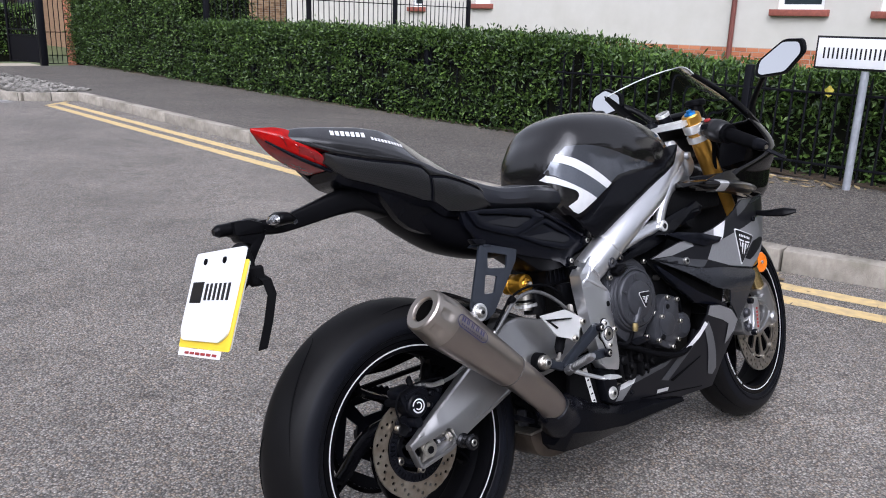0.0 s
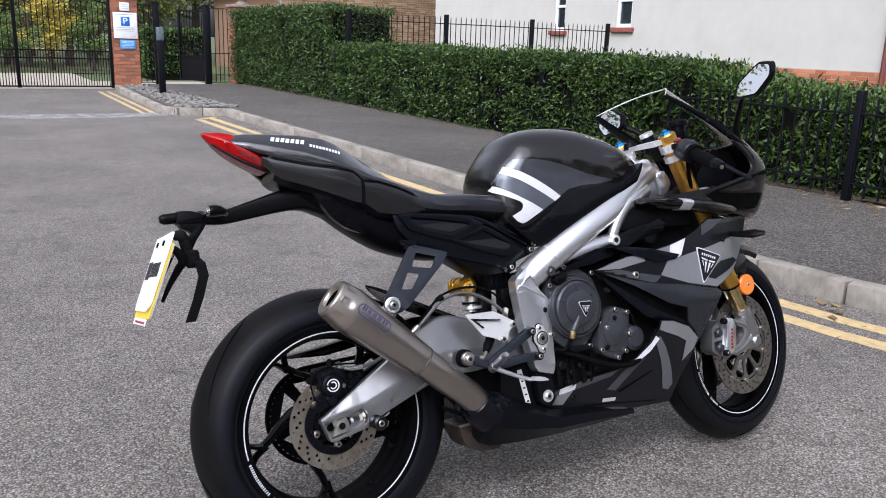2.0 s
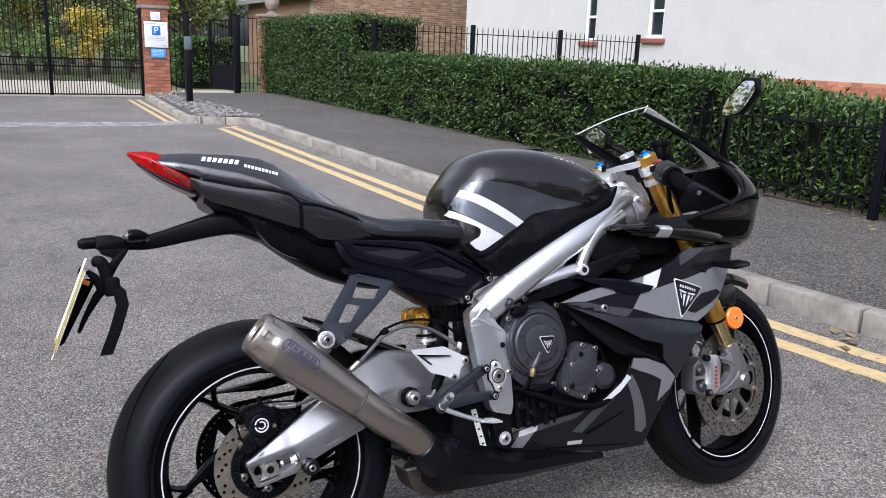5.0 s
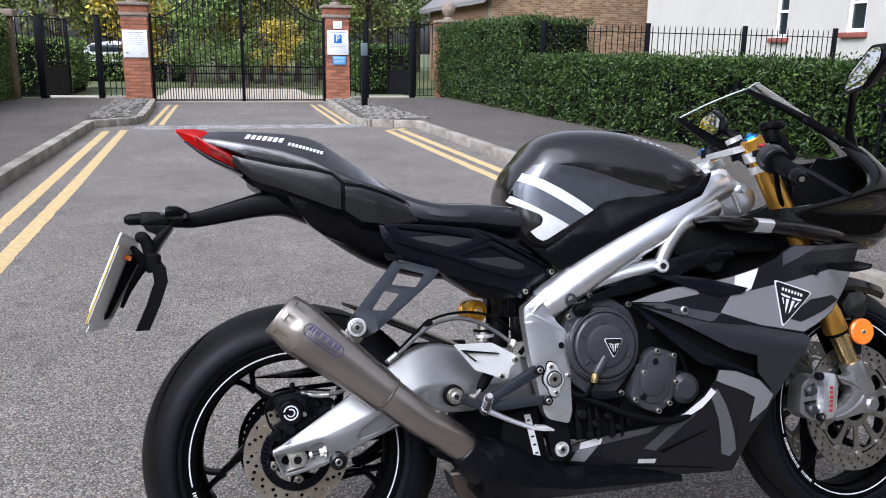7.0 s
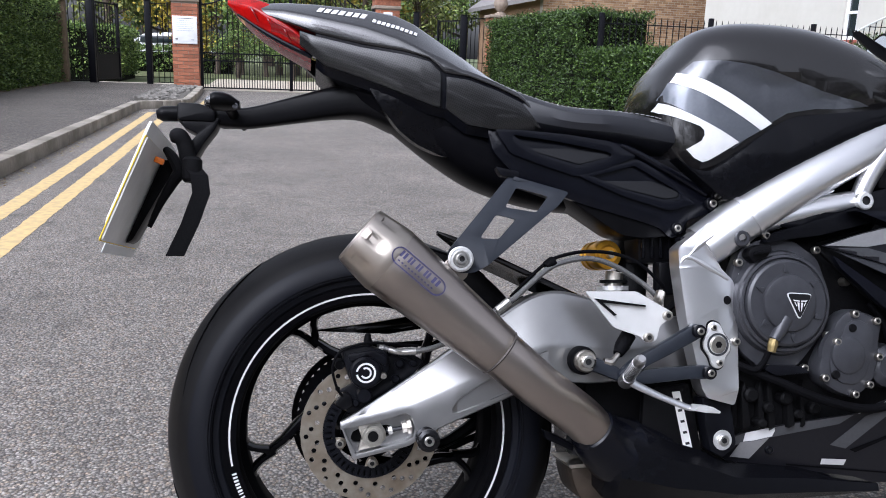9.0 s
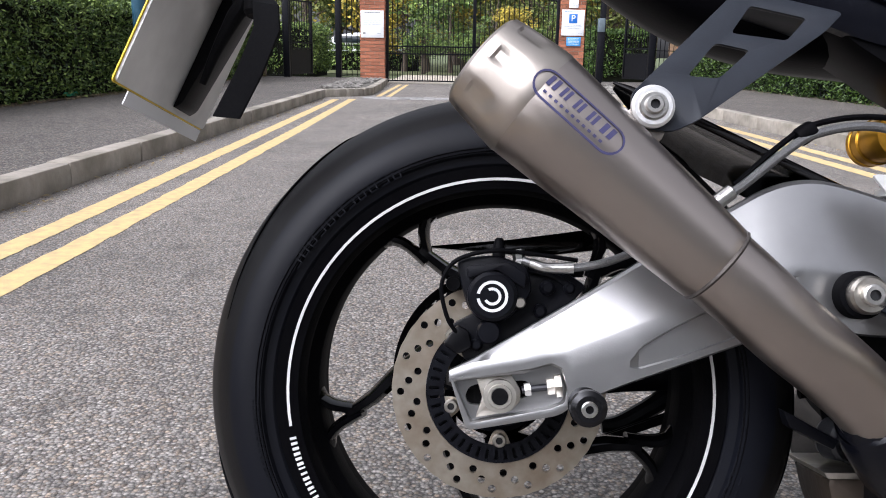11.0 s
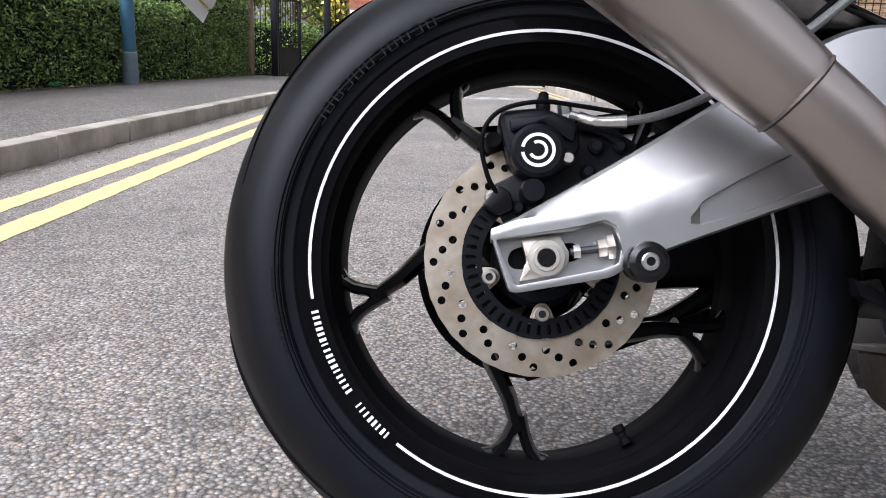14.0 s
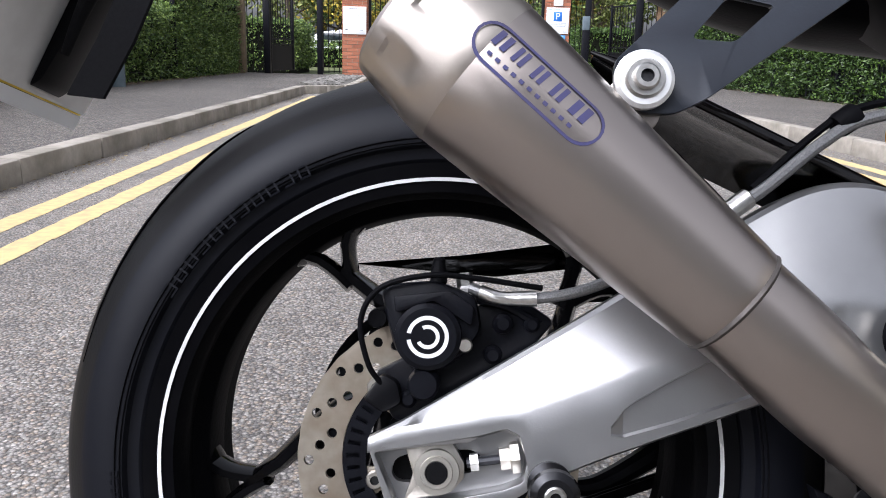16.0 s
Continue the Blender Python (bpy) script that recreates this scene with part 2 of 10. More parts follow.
HEDGE_LEAF = leaf_mat("laurel hedge leaves", (0.016, 0.036, 0.008), (0.095, 0.165, 0.028))
HEDGE_DARK = leaf_mat("privet hedge leaves", (0.026, 0.060, 0.013), (0.25, 0.345, 0.085))
TREE_GREEN = leaf_mat("woodland leaves", (0.05, 0.07, 0.018), (0.22, 0.24, 0.06), 0.6)
TREE_GOLD = leaf_mat("autumn yellow leaves", (0.22, 0.18, 0.03), (0.60, 0.46, 0.06), 0.6)
DRY_LEAF = leaf_mat("fallen dry leaves", (0.14, 0.10, 0.05), (0.42, 0.33, 0.17), 0.7)
# near-black: the shade between the leaves is put into this colour
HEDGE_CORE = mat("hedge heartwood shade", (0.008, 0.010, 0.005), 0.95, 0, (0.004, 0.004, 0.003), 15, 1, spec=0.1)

TYRE = tyre_mat("tyre rubber")
TREAD = mat("scuffed tread rubber", (0.0052, 0.0050, 0.0054), 0.46, 0, (0.0036, 0.0035, 0.0038), 22, 1.3, bump=0.2, bump_scale=500, stain=0.6, stain_scale=12, stain_color=(0.0072, 0.0068, 0.0068), spec=0.11)
RUBBER = mat("black rubber", (0.003, 0.003, 0.0038), 0.6, 0, (0.0025, 0.0025, 0.003), 60, 1, 0.2, 200, spec=0.04)
RIM_BLACK = mat("gloss black wheel paint", (0.003, 0.003, 0.0035), 0.10, 0, (0.002, 0.002, 0.0025), 30, spec=0.05)
WHITE_LINE = mat("white rim tape", (0.60, 0.60, 0.60), 0.5, 0, (0.50, 0.50, 0.50), 40)
STEEL = mat("brushed steel", (0.55, 0.52, 0.47), 0.33, 1.0, (0.42, 0.39, 0.34), 90, 1, 0.1, 300)
DISC_STEEL = mat("worn brake disc steel", (0.44, 0.395, 0.33), 0.36, 0.95, (0.31, 0.27, 0.215), 60, 1, 0.15, 260, stain=0.65, stain_scale=22, stain_color=(0.22, 0.165, 0.115))
BOLT = mat("zinc bolt", (0.62, 0.61, 0.58), 0.3, 1.0, (0.45, 0.44, 0.42), 200)
ALU = mat("satin silver aluminium", (0.74, 0.74, 0.755), 0.30, 0.95, (0.73, 0.73, 0.74), 12, 1.2, 0.06, 500, stain=0.3, stain_scale=8, stain_color=(0.62, 0.62, 0.63))
ARM = mat("brushed swingarm aluminium", (0.37, 0.367, 0.365), 0.32, 0.9, (0.29, 0.288, 0.287), 14, 1.2, 0.08, 500, stain=0.35, stain_scale=8, stain_color=(0.37, 0.37, 0.375))
DISC_FRONT = mat("front brake disc steel", (0.33, 0.31, 0.28), 0.35, 0.95, (0.24, 0.22, 0.20), 60, 1, 0.15, 260)
ALU_LIGHT = mat("bright cast aluminium", (0.80, 0.80, 0.79), 0.36, 0.7, (0.70, 0.70, 0.69), 60, 1, 0.1, 300)
GUARD = mat("silver lacquered plate", (0.56, 0.56, 0.55), 0.35, 0.25, (0.60, 0.60, 0.59), 40, 1, 0.05, 400)
TITAN = mat("titanium silencer", (0.385, 0.34, 0.308), 0.31, 1.0, (0.35, 0.308, 0.28), 9, 1.3, 0.05, 700, stain=0.12, stain_scale=7, stain_color=(0.34, 0.295, 0.265))
# darker than the bolts: the socket's shade is in the colour
SOCKET = mat("dark bolt socket", (0.05, 0.05, 0.052), 0.45, 0.8, (0.03, 0.03, 0.032), 200)
TITAN_DARK = mat("sooty exhaust bore", (0.003, 0.0028, 0.0026), 0.9, 0.0, (0.002, 0.002, 0.002), 30, spec=0.0)
BADGE = mat("blue violet heat tinted print", (0.055, 0.055, 0.15), 0.45, 0.3, (0.05, 0.045, 0.10), 30)
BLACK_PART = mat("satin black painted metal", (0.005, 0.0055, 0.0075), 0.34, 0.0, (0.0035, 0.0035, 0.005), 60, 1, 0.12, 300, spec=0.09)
BLACK_PLASTIC = mat("moulded black plastic", (0.0036, 0.0036, 0.0044), 0.34, 0, (0.0026, 0.0026, 0.0032), 80, 1, 0.18, 900, spec=0.085)
BRACKET = mat("powder coated bracket", (0.014, 0.017, 0.023), 0.42, 0.0, (0.011, 0.013, 0.018), 50, 1, 0.1, 400, spec=0.3)
ENGINE = mat("grey engine casting", (0.040, 0.041, 0.047), 0.34, 0.25, (0.032, 0.033, 0.038), 60, 1, 0.2, 350, spec=0.4)
# dark castings; also the near-black that stands for shade in recesses
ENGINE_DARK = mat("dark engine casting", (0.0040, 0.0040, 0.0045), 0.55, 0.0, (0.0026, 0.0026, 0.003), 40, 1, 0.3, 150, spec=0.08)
GOLD = mat("gold anodised fork", (0.62, 0.33, 0.06), 0.3, 0.9, (0.52, 0.27, 0.045), 40, 1)
GOLD_TUBE = mat("pale gold fork slider", (0.50, 0.37, 0.17), 0.25, 0.95, (0.42, 0.31, 0.14), 30, 1)
GOLD_SHOCK = mat("gold shock reservoir", (0.72, 0.37, 0.035), 0.28, 0.9, (0.6, 0.3, 0.03), 40, 1)
BLUE_ANOD = mat("blue anodised cap", (0.03, 0.22, 0.55), 0.35, 0.8, (0.02, 0.17, 0.45), 40, 1)
PAINT_BLACK = mat("gloss black paint", (0.0040, 0.0035, 0.0036), 0.09, 0, (0.0034, 0.003, 0.003), 25, coat=0.08, spec=0.22)
TANK_BLACK = mat("metallic black lacquer", (0.0056, 0.0050, 0.0052), 0.21, 0, (0.0048, 0.0043, 0.0045), 300, coat=0.45, spec=0.48)
TAIL_LACQUER = mat("graphite flake lacquer", (0.020, 0.020, 0.0215), 0.24, 0.35, (0.014, 0.014, 0.015), 350, coat=1.0, spec=0.45)
PAINT_SATIN = mat("satin black panel", (0.0034, 0.0038, 0.0064), 0.24, 0, (0.0026, 0.0029, 0.0050), 30, 1, 0.05, 600, spec=0.19)
PAINT_GREY = mat("graphite grey paint", (0.22, 0.22, 0.226), 0.30, 0.35, (0.20, 0.20, 0.206), 200, coat=0.25)
PAINT_DARKGREY = mat("dark graphite paint", (0.0085, 0.0085, 0.0105), 0.28, 0.1, (0.007, 0.007, 0.009), 200, coat=0.10, spec=0.2)
PAINT_SILVER = mat("light silver decal", (0.52, 0.52, 0.525), 0.32, 0.35, (0.47, 0.47, 0.475), 100, coat=0.3)
DECAL_WHITE = mat("white decal", (0.64, 0.64, 0.645), 0.35, 0, (0.58, 0.58, 0.585), 60)
DECAL_RED = mat("red print", (0.30, 0.02, 0.02), 0.45)
CARBON = carbon_mat("carbon fibre")
SEAT = mat("black seat leatherette", (0.0080, 0.0088, 0.0128), 0.38, 0, (0.0062, 0.0068, 0.0100), 40, 1, 0.35, 500, spec=0.6)
STITCH = mat("grey stitching", (0.28, 0.28, 0.28), 0.8)
TAIL_RED = mat("red tail lens", (0.40, 0.005, 0.004), 0.08, 0, (0.16, 0.002, 0.002), 38, 1.6, spec=0.25)
TAIL_DARK = mat("dark red lens core", (0.25, 0.004, 0.006), 0.1, 0, (0.14, 0.002, 0.003), 60, 1, coat=1.0)
ORANGE = mat("amber reflector", (0.95, 0.24, 0.01), 0.25, 0, (0.82, 0.18, 0.008), 220, 1, coat=0.8)
CLEAR_LENS = mat("clear indicator lens", (0.42, 0.42, 0.43), 0.10, 0.7, (0.05, 0.05, 0.055), 170, 0.6, coat=0.8)
PLATE_WHITE = mat("white plate cover", (0.78, 0.79, 0.80), 0.35, 0, (0.74, 0.75, 0.76), 6, stain=0.15, stain_scale=20, stain_color=(0.6, 0.6, 0.6))
PLATE_GREY = mat("pale plate back", (0.70, 0.69, 0.665), 0.5, 0, (0.62, 0.61, 0.585), 30, 1, stain=0.6, stain_scale=9, stain_color=(0.42, 0.41, 0.39))
PLATE_YELLOW = mat("yellow number plate", (0.85, 0.62, 0.03), 0.4, 0, (0.78, 0.55, 0.03), 15)
STRAP = mat("black webbing strap", (0.0062, 0.0062, 0.0072), 0.85, 0, (0.0036, 0.0036, 0.0044), 400, 1, 0.4, 900, spec=0.15)
HOSE = mat("braided hose", (0.20, 0.20, 0.20), 0.4, 0.6, (0.10, 0.10, 0.10), 900, 1, 0.3, 1200)
MIRROR = mat("mirror glass", (0.92, 0.93, 0.94), 0.015, 1.0, (0.90, 0.91, 0.92), 3)
SCREEN = glass_mat("clear tinted screen", (0.68, 0.71, 0.69))
# darker copy of the laurel leaves, with shade put into the colour
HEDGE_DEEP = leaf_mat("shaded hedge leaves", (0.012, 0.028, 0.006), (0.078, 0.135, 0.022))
BROWN_POST = mat("weathered timber post", (0.22, 0.16, 0.10), 0.9, 0, (0.13, 0.095, 0.06), 12, 1, 0.5, 60)
GREEN_LITTER = mat("green plastic litter", (0.03, 0.30, 0.16), 0.5, 0, (0.02, 0.2, 0.1), 30)
CAR_WHITE = mat("white car paint", (0.75, 0.76, 0.78), 0.25, 0, (0.7, 0.71, 0.73), 5, coat=0.8)
SAND = mat("pale gravel drive", (0.42, 0.37, 0.30), 0.95, 0, (0.33, 0.29, 0.23), 30, 1, 0.4, 80)


# ---- building blocks ----
def part(name, bm, material, parent, label="", smooth=30):
    """Links a bmesh as one mesh object under a thing, a part or (parent None) on its own."""
    me = bpy.data.meshes.new(name)
    bmesh.ops.recalc_face_normals(bm, faces=bm.faces)
    if smooth:
        for f in bm.faces:
            f.smooth = True
        for e in bm.edges:
            if len(e.link_faces) == 2 and e.calc_face_angle(0) > radians(smooth):
                e.smooth = False
    bm.to_mesh(me)
    bm.free()
    me.materials.append(material)
    ob = new(name, me)
    if parent is not None:
        ob.parent = parent
    if label:
        ob["label"] = label
    return ob


def share(ob, m, parent=None):
    """Another object on the mesh of ob, at the pose m."""
    o = new(ob.name, ob.data)
    o.parent = ob.parent if parent is None else parent
    o.matrix_local = m
    return o


def thing(name, label, category, group="", m=None, kind=""):
    ob = new(name)
    ob.empty_display_size = 0.1
    if m is not None:
        ob.matrix_world = m
    return tagged(ob, label, category, group, kind)


def bevel_sharp(bm, width, segments=2, angle=35):
    if width > 0:
        es = [e for e in bm.edges if len(e.link_faces) == 2 and e.calc_face_angle(0) > radians(angle)]
        bmesh.ops.bevel(bm, geom=es, offset=width, segments=segments, affect="EDGES", profile=0.5, clamp_overlap=True)
    return bm


def box(x0, x1, y0, y1, z0, z1, bevel=0.0, bm=None, m=None):
    b = bmesh.new()
    vs = [b.verts.new((x, y, z)) for x in (x0, x1) for y in (y0, y1) for z in (z0, z1)]
    for f in ((0, 1, 3, 2), (4, 6, 7, 5), (0, 4, 5, 1), (2, 3, 7, 6), (0, 2, 6, 4), (1, 5, 7, 3)):
        b.faces.new([vs[i] for i in f])
    bmesh.ops.recalc_face_normals(b, faces=b.faces)
    bevel_sharp(b, bevel)
    if m is not None:
        b.transform(m)
    return join(bm, b)


def join(bm, other):
    """Adds the bmesh other to bm; other alone where bm is None."""
    if bm is None:
        return other
    me = bpy.data.meshes.new("tmp")
    other.to_mesh(me)
    other.free()
    bm.from_mesh(me)
    bpy.data.meshes.remove(me)
    return bm


def rounded(points, r, n=3):
    """A closed 2D outline with its corners rounded by r."""
    out = []
    k = len(points)
    for i in range(k):
        a, b, c = (Vector(points[(i + j) % k]) for j in (-1, 0, 1))
        da, dc = (a - b), (c - b)
        ra = min(r, da.length * 0.45, dc.length * 0.45)
        p, q = b + da.normalized() * ra, b + dc.normalized() * ra
        for j in range(n + 1):
            s = j / n
            out.append(tuple((1 - s) ** 2 * p + 2 * s * (1 - s) * b + s * s * q))
    return out


def slab(outline, y0, y1, bevel=0.0, holes=(), r=0.0, bm=None, dy=None, segments=2):
    """A plate cut to an outline in x and z, from y0 to y1, with holes right through. dy(x, z) bends it sideways."""
    outline = rounded(outline, r) if r else outline
    b = bmesh.new()
    edges = []
    for loop in (outline, *holes):
        vs = [b.verts.new((x, y0, z)) for x, z in loop]
        edges += [b.edges.new((vs[i], vs[(i + 1) % len(vs)])) for i in range(len(vs))]
    if holes:
        bmesh.ops.triangle_fill(b, use_beauty=True, use_dissolve=False, edges=edges)
    else:
        b.faces.new(b.verts)
    faces = list(b.faces)
    ret = bmesh.ops.extrude_face_region(b, geom=faces)
    bmesh.ops.translate(b, verts=[v for v in ret["geom"] if isinstance(v, bmesh.types.BMVert)], vec=(0, y1 - y0, 0))
    bmesh.ops.recalc_face_normals(b, faces=b.faces)
    if bevel:
        bevel_sharp(b, bevel, segments, 50)
    if dy is not None:
        big = [f for f in b.faces if len(f.verts) > 4]
        if big:
            bmesh.ops.triangulate(b, faces=big)
        for v in b.verts:
            v.co.y += dy(v.co.x, v.co.z)
    return join(bm, b)


def lathe(profile, n=64, axis="y", bm=None, m=None, closed=False):
    """Turns a profile of (radius, along) round an axis through the origin."""
    b = bmesh.new()
    rings = []
    for r, h in profile:
        ring = []
        for i in range(n):
            a = 2 * math.pi * i / n
            c, s = r * math.cos(a), r * math.sin(a)
            ring.append(b.verts.new({"y": (c, h, s), "x": (h, c, s), "z": (c, s, h)}[axis]))
        rings.append(ring)
    pairs = list(zip(rings, rings[1:])) + ([(rings[-1], rings[0])] if closed else [])
    for p, q in pairs:
        for i in range(n):
            j = (i + 1) % n
            b.faces.new((p[i], p[j], q[j], q[i]))
    if not closed:
        for ring, (r, h) in ((rings[0], profile[0]), (rings[-1], profile[-1])):
            if r > 1e-4:
                b.faces.new(ring)
    bmesh.ops.remove_doubles(b, verts=b.verts, dist=1e-6)
    bmesh.ops.recalc_face_normals(b, faces=b.faces)
    if m is not None:
        b.transform(m)
    return join(bm, b)


def spline(points, steps=8):
    """A smooth line through the points."""
    ps = [Vector(p) for p in points]
    if len(ps) < 3:
        return ps
    ps = [2 * ps[0] - ps[1], *ps, 2 * ps[-1] - ps[-2]]
    out = []
    for i in range(1, len(ps) - 2):
        a, b, c, d = ps[i - 1:i + 3]
        for j in range(steps):
            t = j / steps
            out.append(0.5 * (2 * b + (c - a) * t + (2 * a - 5 * b + 4 * c - d) * t * t + (3 * b - a - 3 * c + d) * t ** 3))
    out.append(ps[-2])
    return out


def tube(points, radius, n=10, bm=None, steps=8, flat=1.0):
    """A round tube along a smooth line; radius one number or one for each point."""
    line = spline(points, steps)
    rs = radius if isinstance(radius, (list, tuple)) else [radius] * len(points)
    b = bmesh.new()
    rings = []
    side = None
    for i, p in enumerate(line):
        d = (line[min(i + 1, len(line) - 1)] - line[max(i - 1, 0)]).normalized()
        if side is None:
            side = d.orthogonal().normalized()
        side = (side - d * side.dot(d)).normalized()
        up = d.cross(side)
        f = i / max(1, len(line) - 1) * (len(rs) - 1)
        k = min(int(f), len(rs) - 2)
        r = rs[k] + (rs[k + 1] - rs[k]) * (f - k)
        rings.append([b.verts.new(p + r * (math.cos(2 * math.pi * j / n) * side + flat * math.sin(2 * math.pi * j / n) * up)) for j in range(n)])
    for p, q in zip(rings, rings[1:]):
        for j in range(n):
            b.faces.new((p[j], p[(j + 1) % n], q[(j + 1) % n], q[j]))
    b.faces.new(rings[0])
    b.faces.new(rings[-1])
    bmesh.ops.recalc_face_normals(b, faces=b.faces)
    return join(bm, b)


def loft(sections, bm=None, close=True, ends=True):
    """A skin over rings of points, one ring a section, all of the same count."""
    b = bmesh.new()
    rings = [[b.verts.new(p) for p in s] for s in sections]
    n = len(rings[0])
    for p, q in zip(rings, rings[1:]):
        for j in range(n if close else n - 1):
            b.faces.new((p[j], p[(j + 1) % n], q[(j + 1) % n], q[j]))
    if ends and close:
        b.faces.new(rings[0])
        b.faces.new(rings[-1])
    bmesh.ops.recalc_face_normals(b, faces=b.faces)
    return join(bm, b)


def _spline_n(rows, steps):
    rows = [np.array(r, float) for r in rows]
    rows = [2 * rows[0] - rows[1], *rows, 2 * rows[-1] - rows[-2]]
    out = []
    for i in range(1, len(rows) - 2):
        a, b, c, d = rows[i - 1:i + 3]
        for j in range(steps):
            t = j / steps
            out.append(0.5 * (2 * b + (c - a) * t + (2 * a - 5 * b + 4 * c - d) * t * t + (3 * b - a - 3 * c + d) * t ** 3))
    out.append(rows[-2])
    return out


def bolt(parent, x, y, z, r=0.008, depth=0.008, material=None, name="bolt", rot=None):
    """A round headed socket bolt that faces the bike's right side."""
    b = lathe([(0.0, -depth * 0.45), (r * 0.5, -depth * 0.45), (r * 0.5, -depth), (r * 0.85, -depth), (r, -depth * 0.8), (r, 0.004)], 16)
    # faces inside the socket take the colour with painted shade
    for f in b.faces:
        if max(math.hypot(v.co.x, v.co.z) for v in f.verts) < r * 0.52:
            f.material_index = 1
    b.transform(rot if rot is not None else Matrix.Identity(4))
    b.transform(Matrix.Translation((x, y, z)))
    ob = part(name, b, material or BOLT, parent)
    ob.data.materials.append(SOCKET)
    return ob


def bars_text(parent, name, material, origin, right, up, length, height, count, thick=0.0006, slant=0.0, gap=0.35):
    """Lettering that stays plain bars: count upright strokes of one height along a line."""
    o, r, u = Vector(origin), Vector(right).normalized(), Vector(up).normalized()
    nrm = r.cross(u)
    b = bmesh.new()
    w = length / count
    for i in range(count):
        a = o + r * (w * i)
        q = [a, a + r * w * (1 - gap), a + r * (w * (1 - gap)) + u * height + r * slant, a + u * height + r * slant]
        vs = [b.verts.new(p + nrm * h) for h in (0, thick) for p in q]
        for f in ((0, 3, 2, 1), (4, 5, 6, 7), (0, 1, 5, 4), (1, 2, 6, 5), (2, 3, 7, 6), (3, 0, 4, 7)):
            b.faces.new([vs[k] for k in f])
    return part(name, b, material, parent, smooth=0)


def text_mesh(body, size, thick, m, material, parent, name="lettering", label=""):
    cu = bpy.data.curves.new("lettering", "FONT")
    cu.body, cu.size, cu.extrude, cu.align_x, cu.align_y = body, size, thick, "CENTER", "CENTER"
    tmp = bpy.data.objects.new("tmp_text", cu)
    me = bpy.data.meshes.new_from_object(tmp)
    bpy.data.objects.remove(tmp)
    bm = bmesh.new()
    bm.from_mesh(me)
    bpy.data.meshes.remove(me)
    bm.transform(m)
    return part(name, bm, material, parent, label, smooth=0)


# ---- the setting: ground, road, footways ----
KERB_L, KERB_R = -1.845, 2.90


def flat(x0, x1, y0, y1, z, nx=1, ny=1):
    b = bmesh.new()
    bmesh.ops.create_grid(b, x_segments=nx, y_segments=ny, size=0.5)
    b.transform(Matrix.Translation(((x0 + x1) / 2, (y0 + y1) / 2, z)) @ Matrix.Diagonal((x1 - x0, y1 - y0, 1, 1)))
    return b


ground = tagged(part("ground", flat(-900, 900, -900, 900, -0.02), GRASS_GROUND, None, smooth=0), "wide grassy earth under and around the street", "ground", kind="structure")
# the far kerb runs straight and then swings outwards to a junction
KERB_BEND = [(2.93, 10.92), (2.935, 6.0), (2.945, 3.0), (2.955, 1.9), (2.985, 1.1), (3.03, 0.62), (3.16, 0.13), (3.33, -0.36), (3.56, -0.95), (3.85, -1.65), (4.2, -2.5), (5.0, -4.4), (5.3, -5.2)]


def sheet(outline, z):
    """A flat sheet of ground cut to an outline."""
    b = bmesh.new()
    es = [b.verts.new((x, y, z)) for x, y in outline]
    es = [b.edges.new((es[i], es[(i + 1) % len(es)])) for i in range(len(es))]
    bmesh.ops.triangle_fill(b, use_beauty=True, use_dissolve=False, edges=es)
    return b


road = tagged(part("road", sheet([(KERB_L, -30), (KERB_L, 17.35), (KERB_R, 17.35)] + KERB_BEND + [(5.3, -30)], 0.0), ASPHALT, None, smooth=0), "worn grey asphalt road with pale stone chips", "road", kind="structure")


def pavement(name, xs, y0, y1, z=0.105):
    b = box(xs[0], xs[1], y0, y1, -0.015, z)
    return tagged(part(name, b, ASPHALT_PATH, None, smooth=0), "dark asphalt footway beside the road", "pavement", kind="structure")


walk_r = sheet([(x + 0.10, y) for x, y in KERB_BEND] + [(5.42, -5.2), (5.42, 17.6), (3.02, 17.6)], 0.105)
low_r = bmesh.ops.extrude_face_region(walk_r, geom=list(walk_r.faces))["geom"]
bmesh.ops.translate(walk_r, verts=[v for v in low_r if isinstance(v, bmesh.types.BMVert)], vec=(0, 0, -0.12))
pavement_right = tagged(part("pavement_right", walk_r, ASPHALT_PATH, None, smooth=0), "dark asphalt footway beside the road", "pavement", kind="structure")
pavement_left = pavement("pavement_left", (-4.35, KERB_L - 0.125), -30, 17.6)
drive = tagged(part("drive", flat(-1.4, 2.4, 17.36, 24.5, 0.004), SAND, None, smooth=0), "pale gravel drive behind the gates", "ground", kind="structure")
gravel_path = tagged(part("gravel_path", flat(-4.0, 5.0, 17.62, 20.5, 0.0), SAND, None, smooth=0), "pale path behind the side gates", "ground", kind="structure")
lawn = tagged(part("lawn", flat(-14, 14, 24.6, 60, 0.01), mat("lawn grass", (0.085, 0.11, 0.03), 0.9, 0, (0.06, 0.06, 0.025), 25, 1, 0.5, 40), None, smooth=0), "mown grass behind the gates", "lawn", kind="structure")


# kerb stones, each 0.91 m long, with the verge that the gates' corners make
def kerb_stone(length):
    b = box(-0.0625, 0.0625, 0.004, length - 0.004, -0.04, 0.115, 0.012)
    for v in b.verts:
        v.co.z += 0.003 * noise.noise(v.co * 9)
    return b


kerb_right = thing("kerb_right", "weathered pale concrete kerb beside the footway", "kerb", kind="structure")
kerb_left = thing("kerb_left", "weathered pale concrete kerb with leaf litter", "kerb", kind="structure")
first_stone = part("kerb_stone", kerb_stone(0.915), KERB, kerb_right)
first_stone.matrix_local = pose(KERB_R + 0.0925, 10.0, 0)
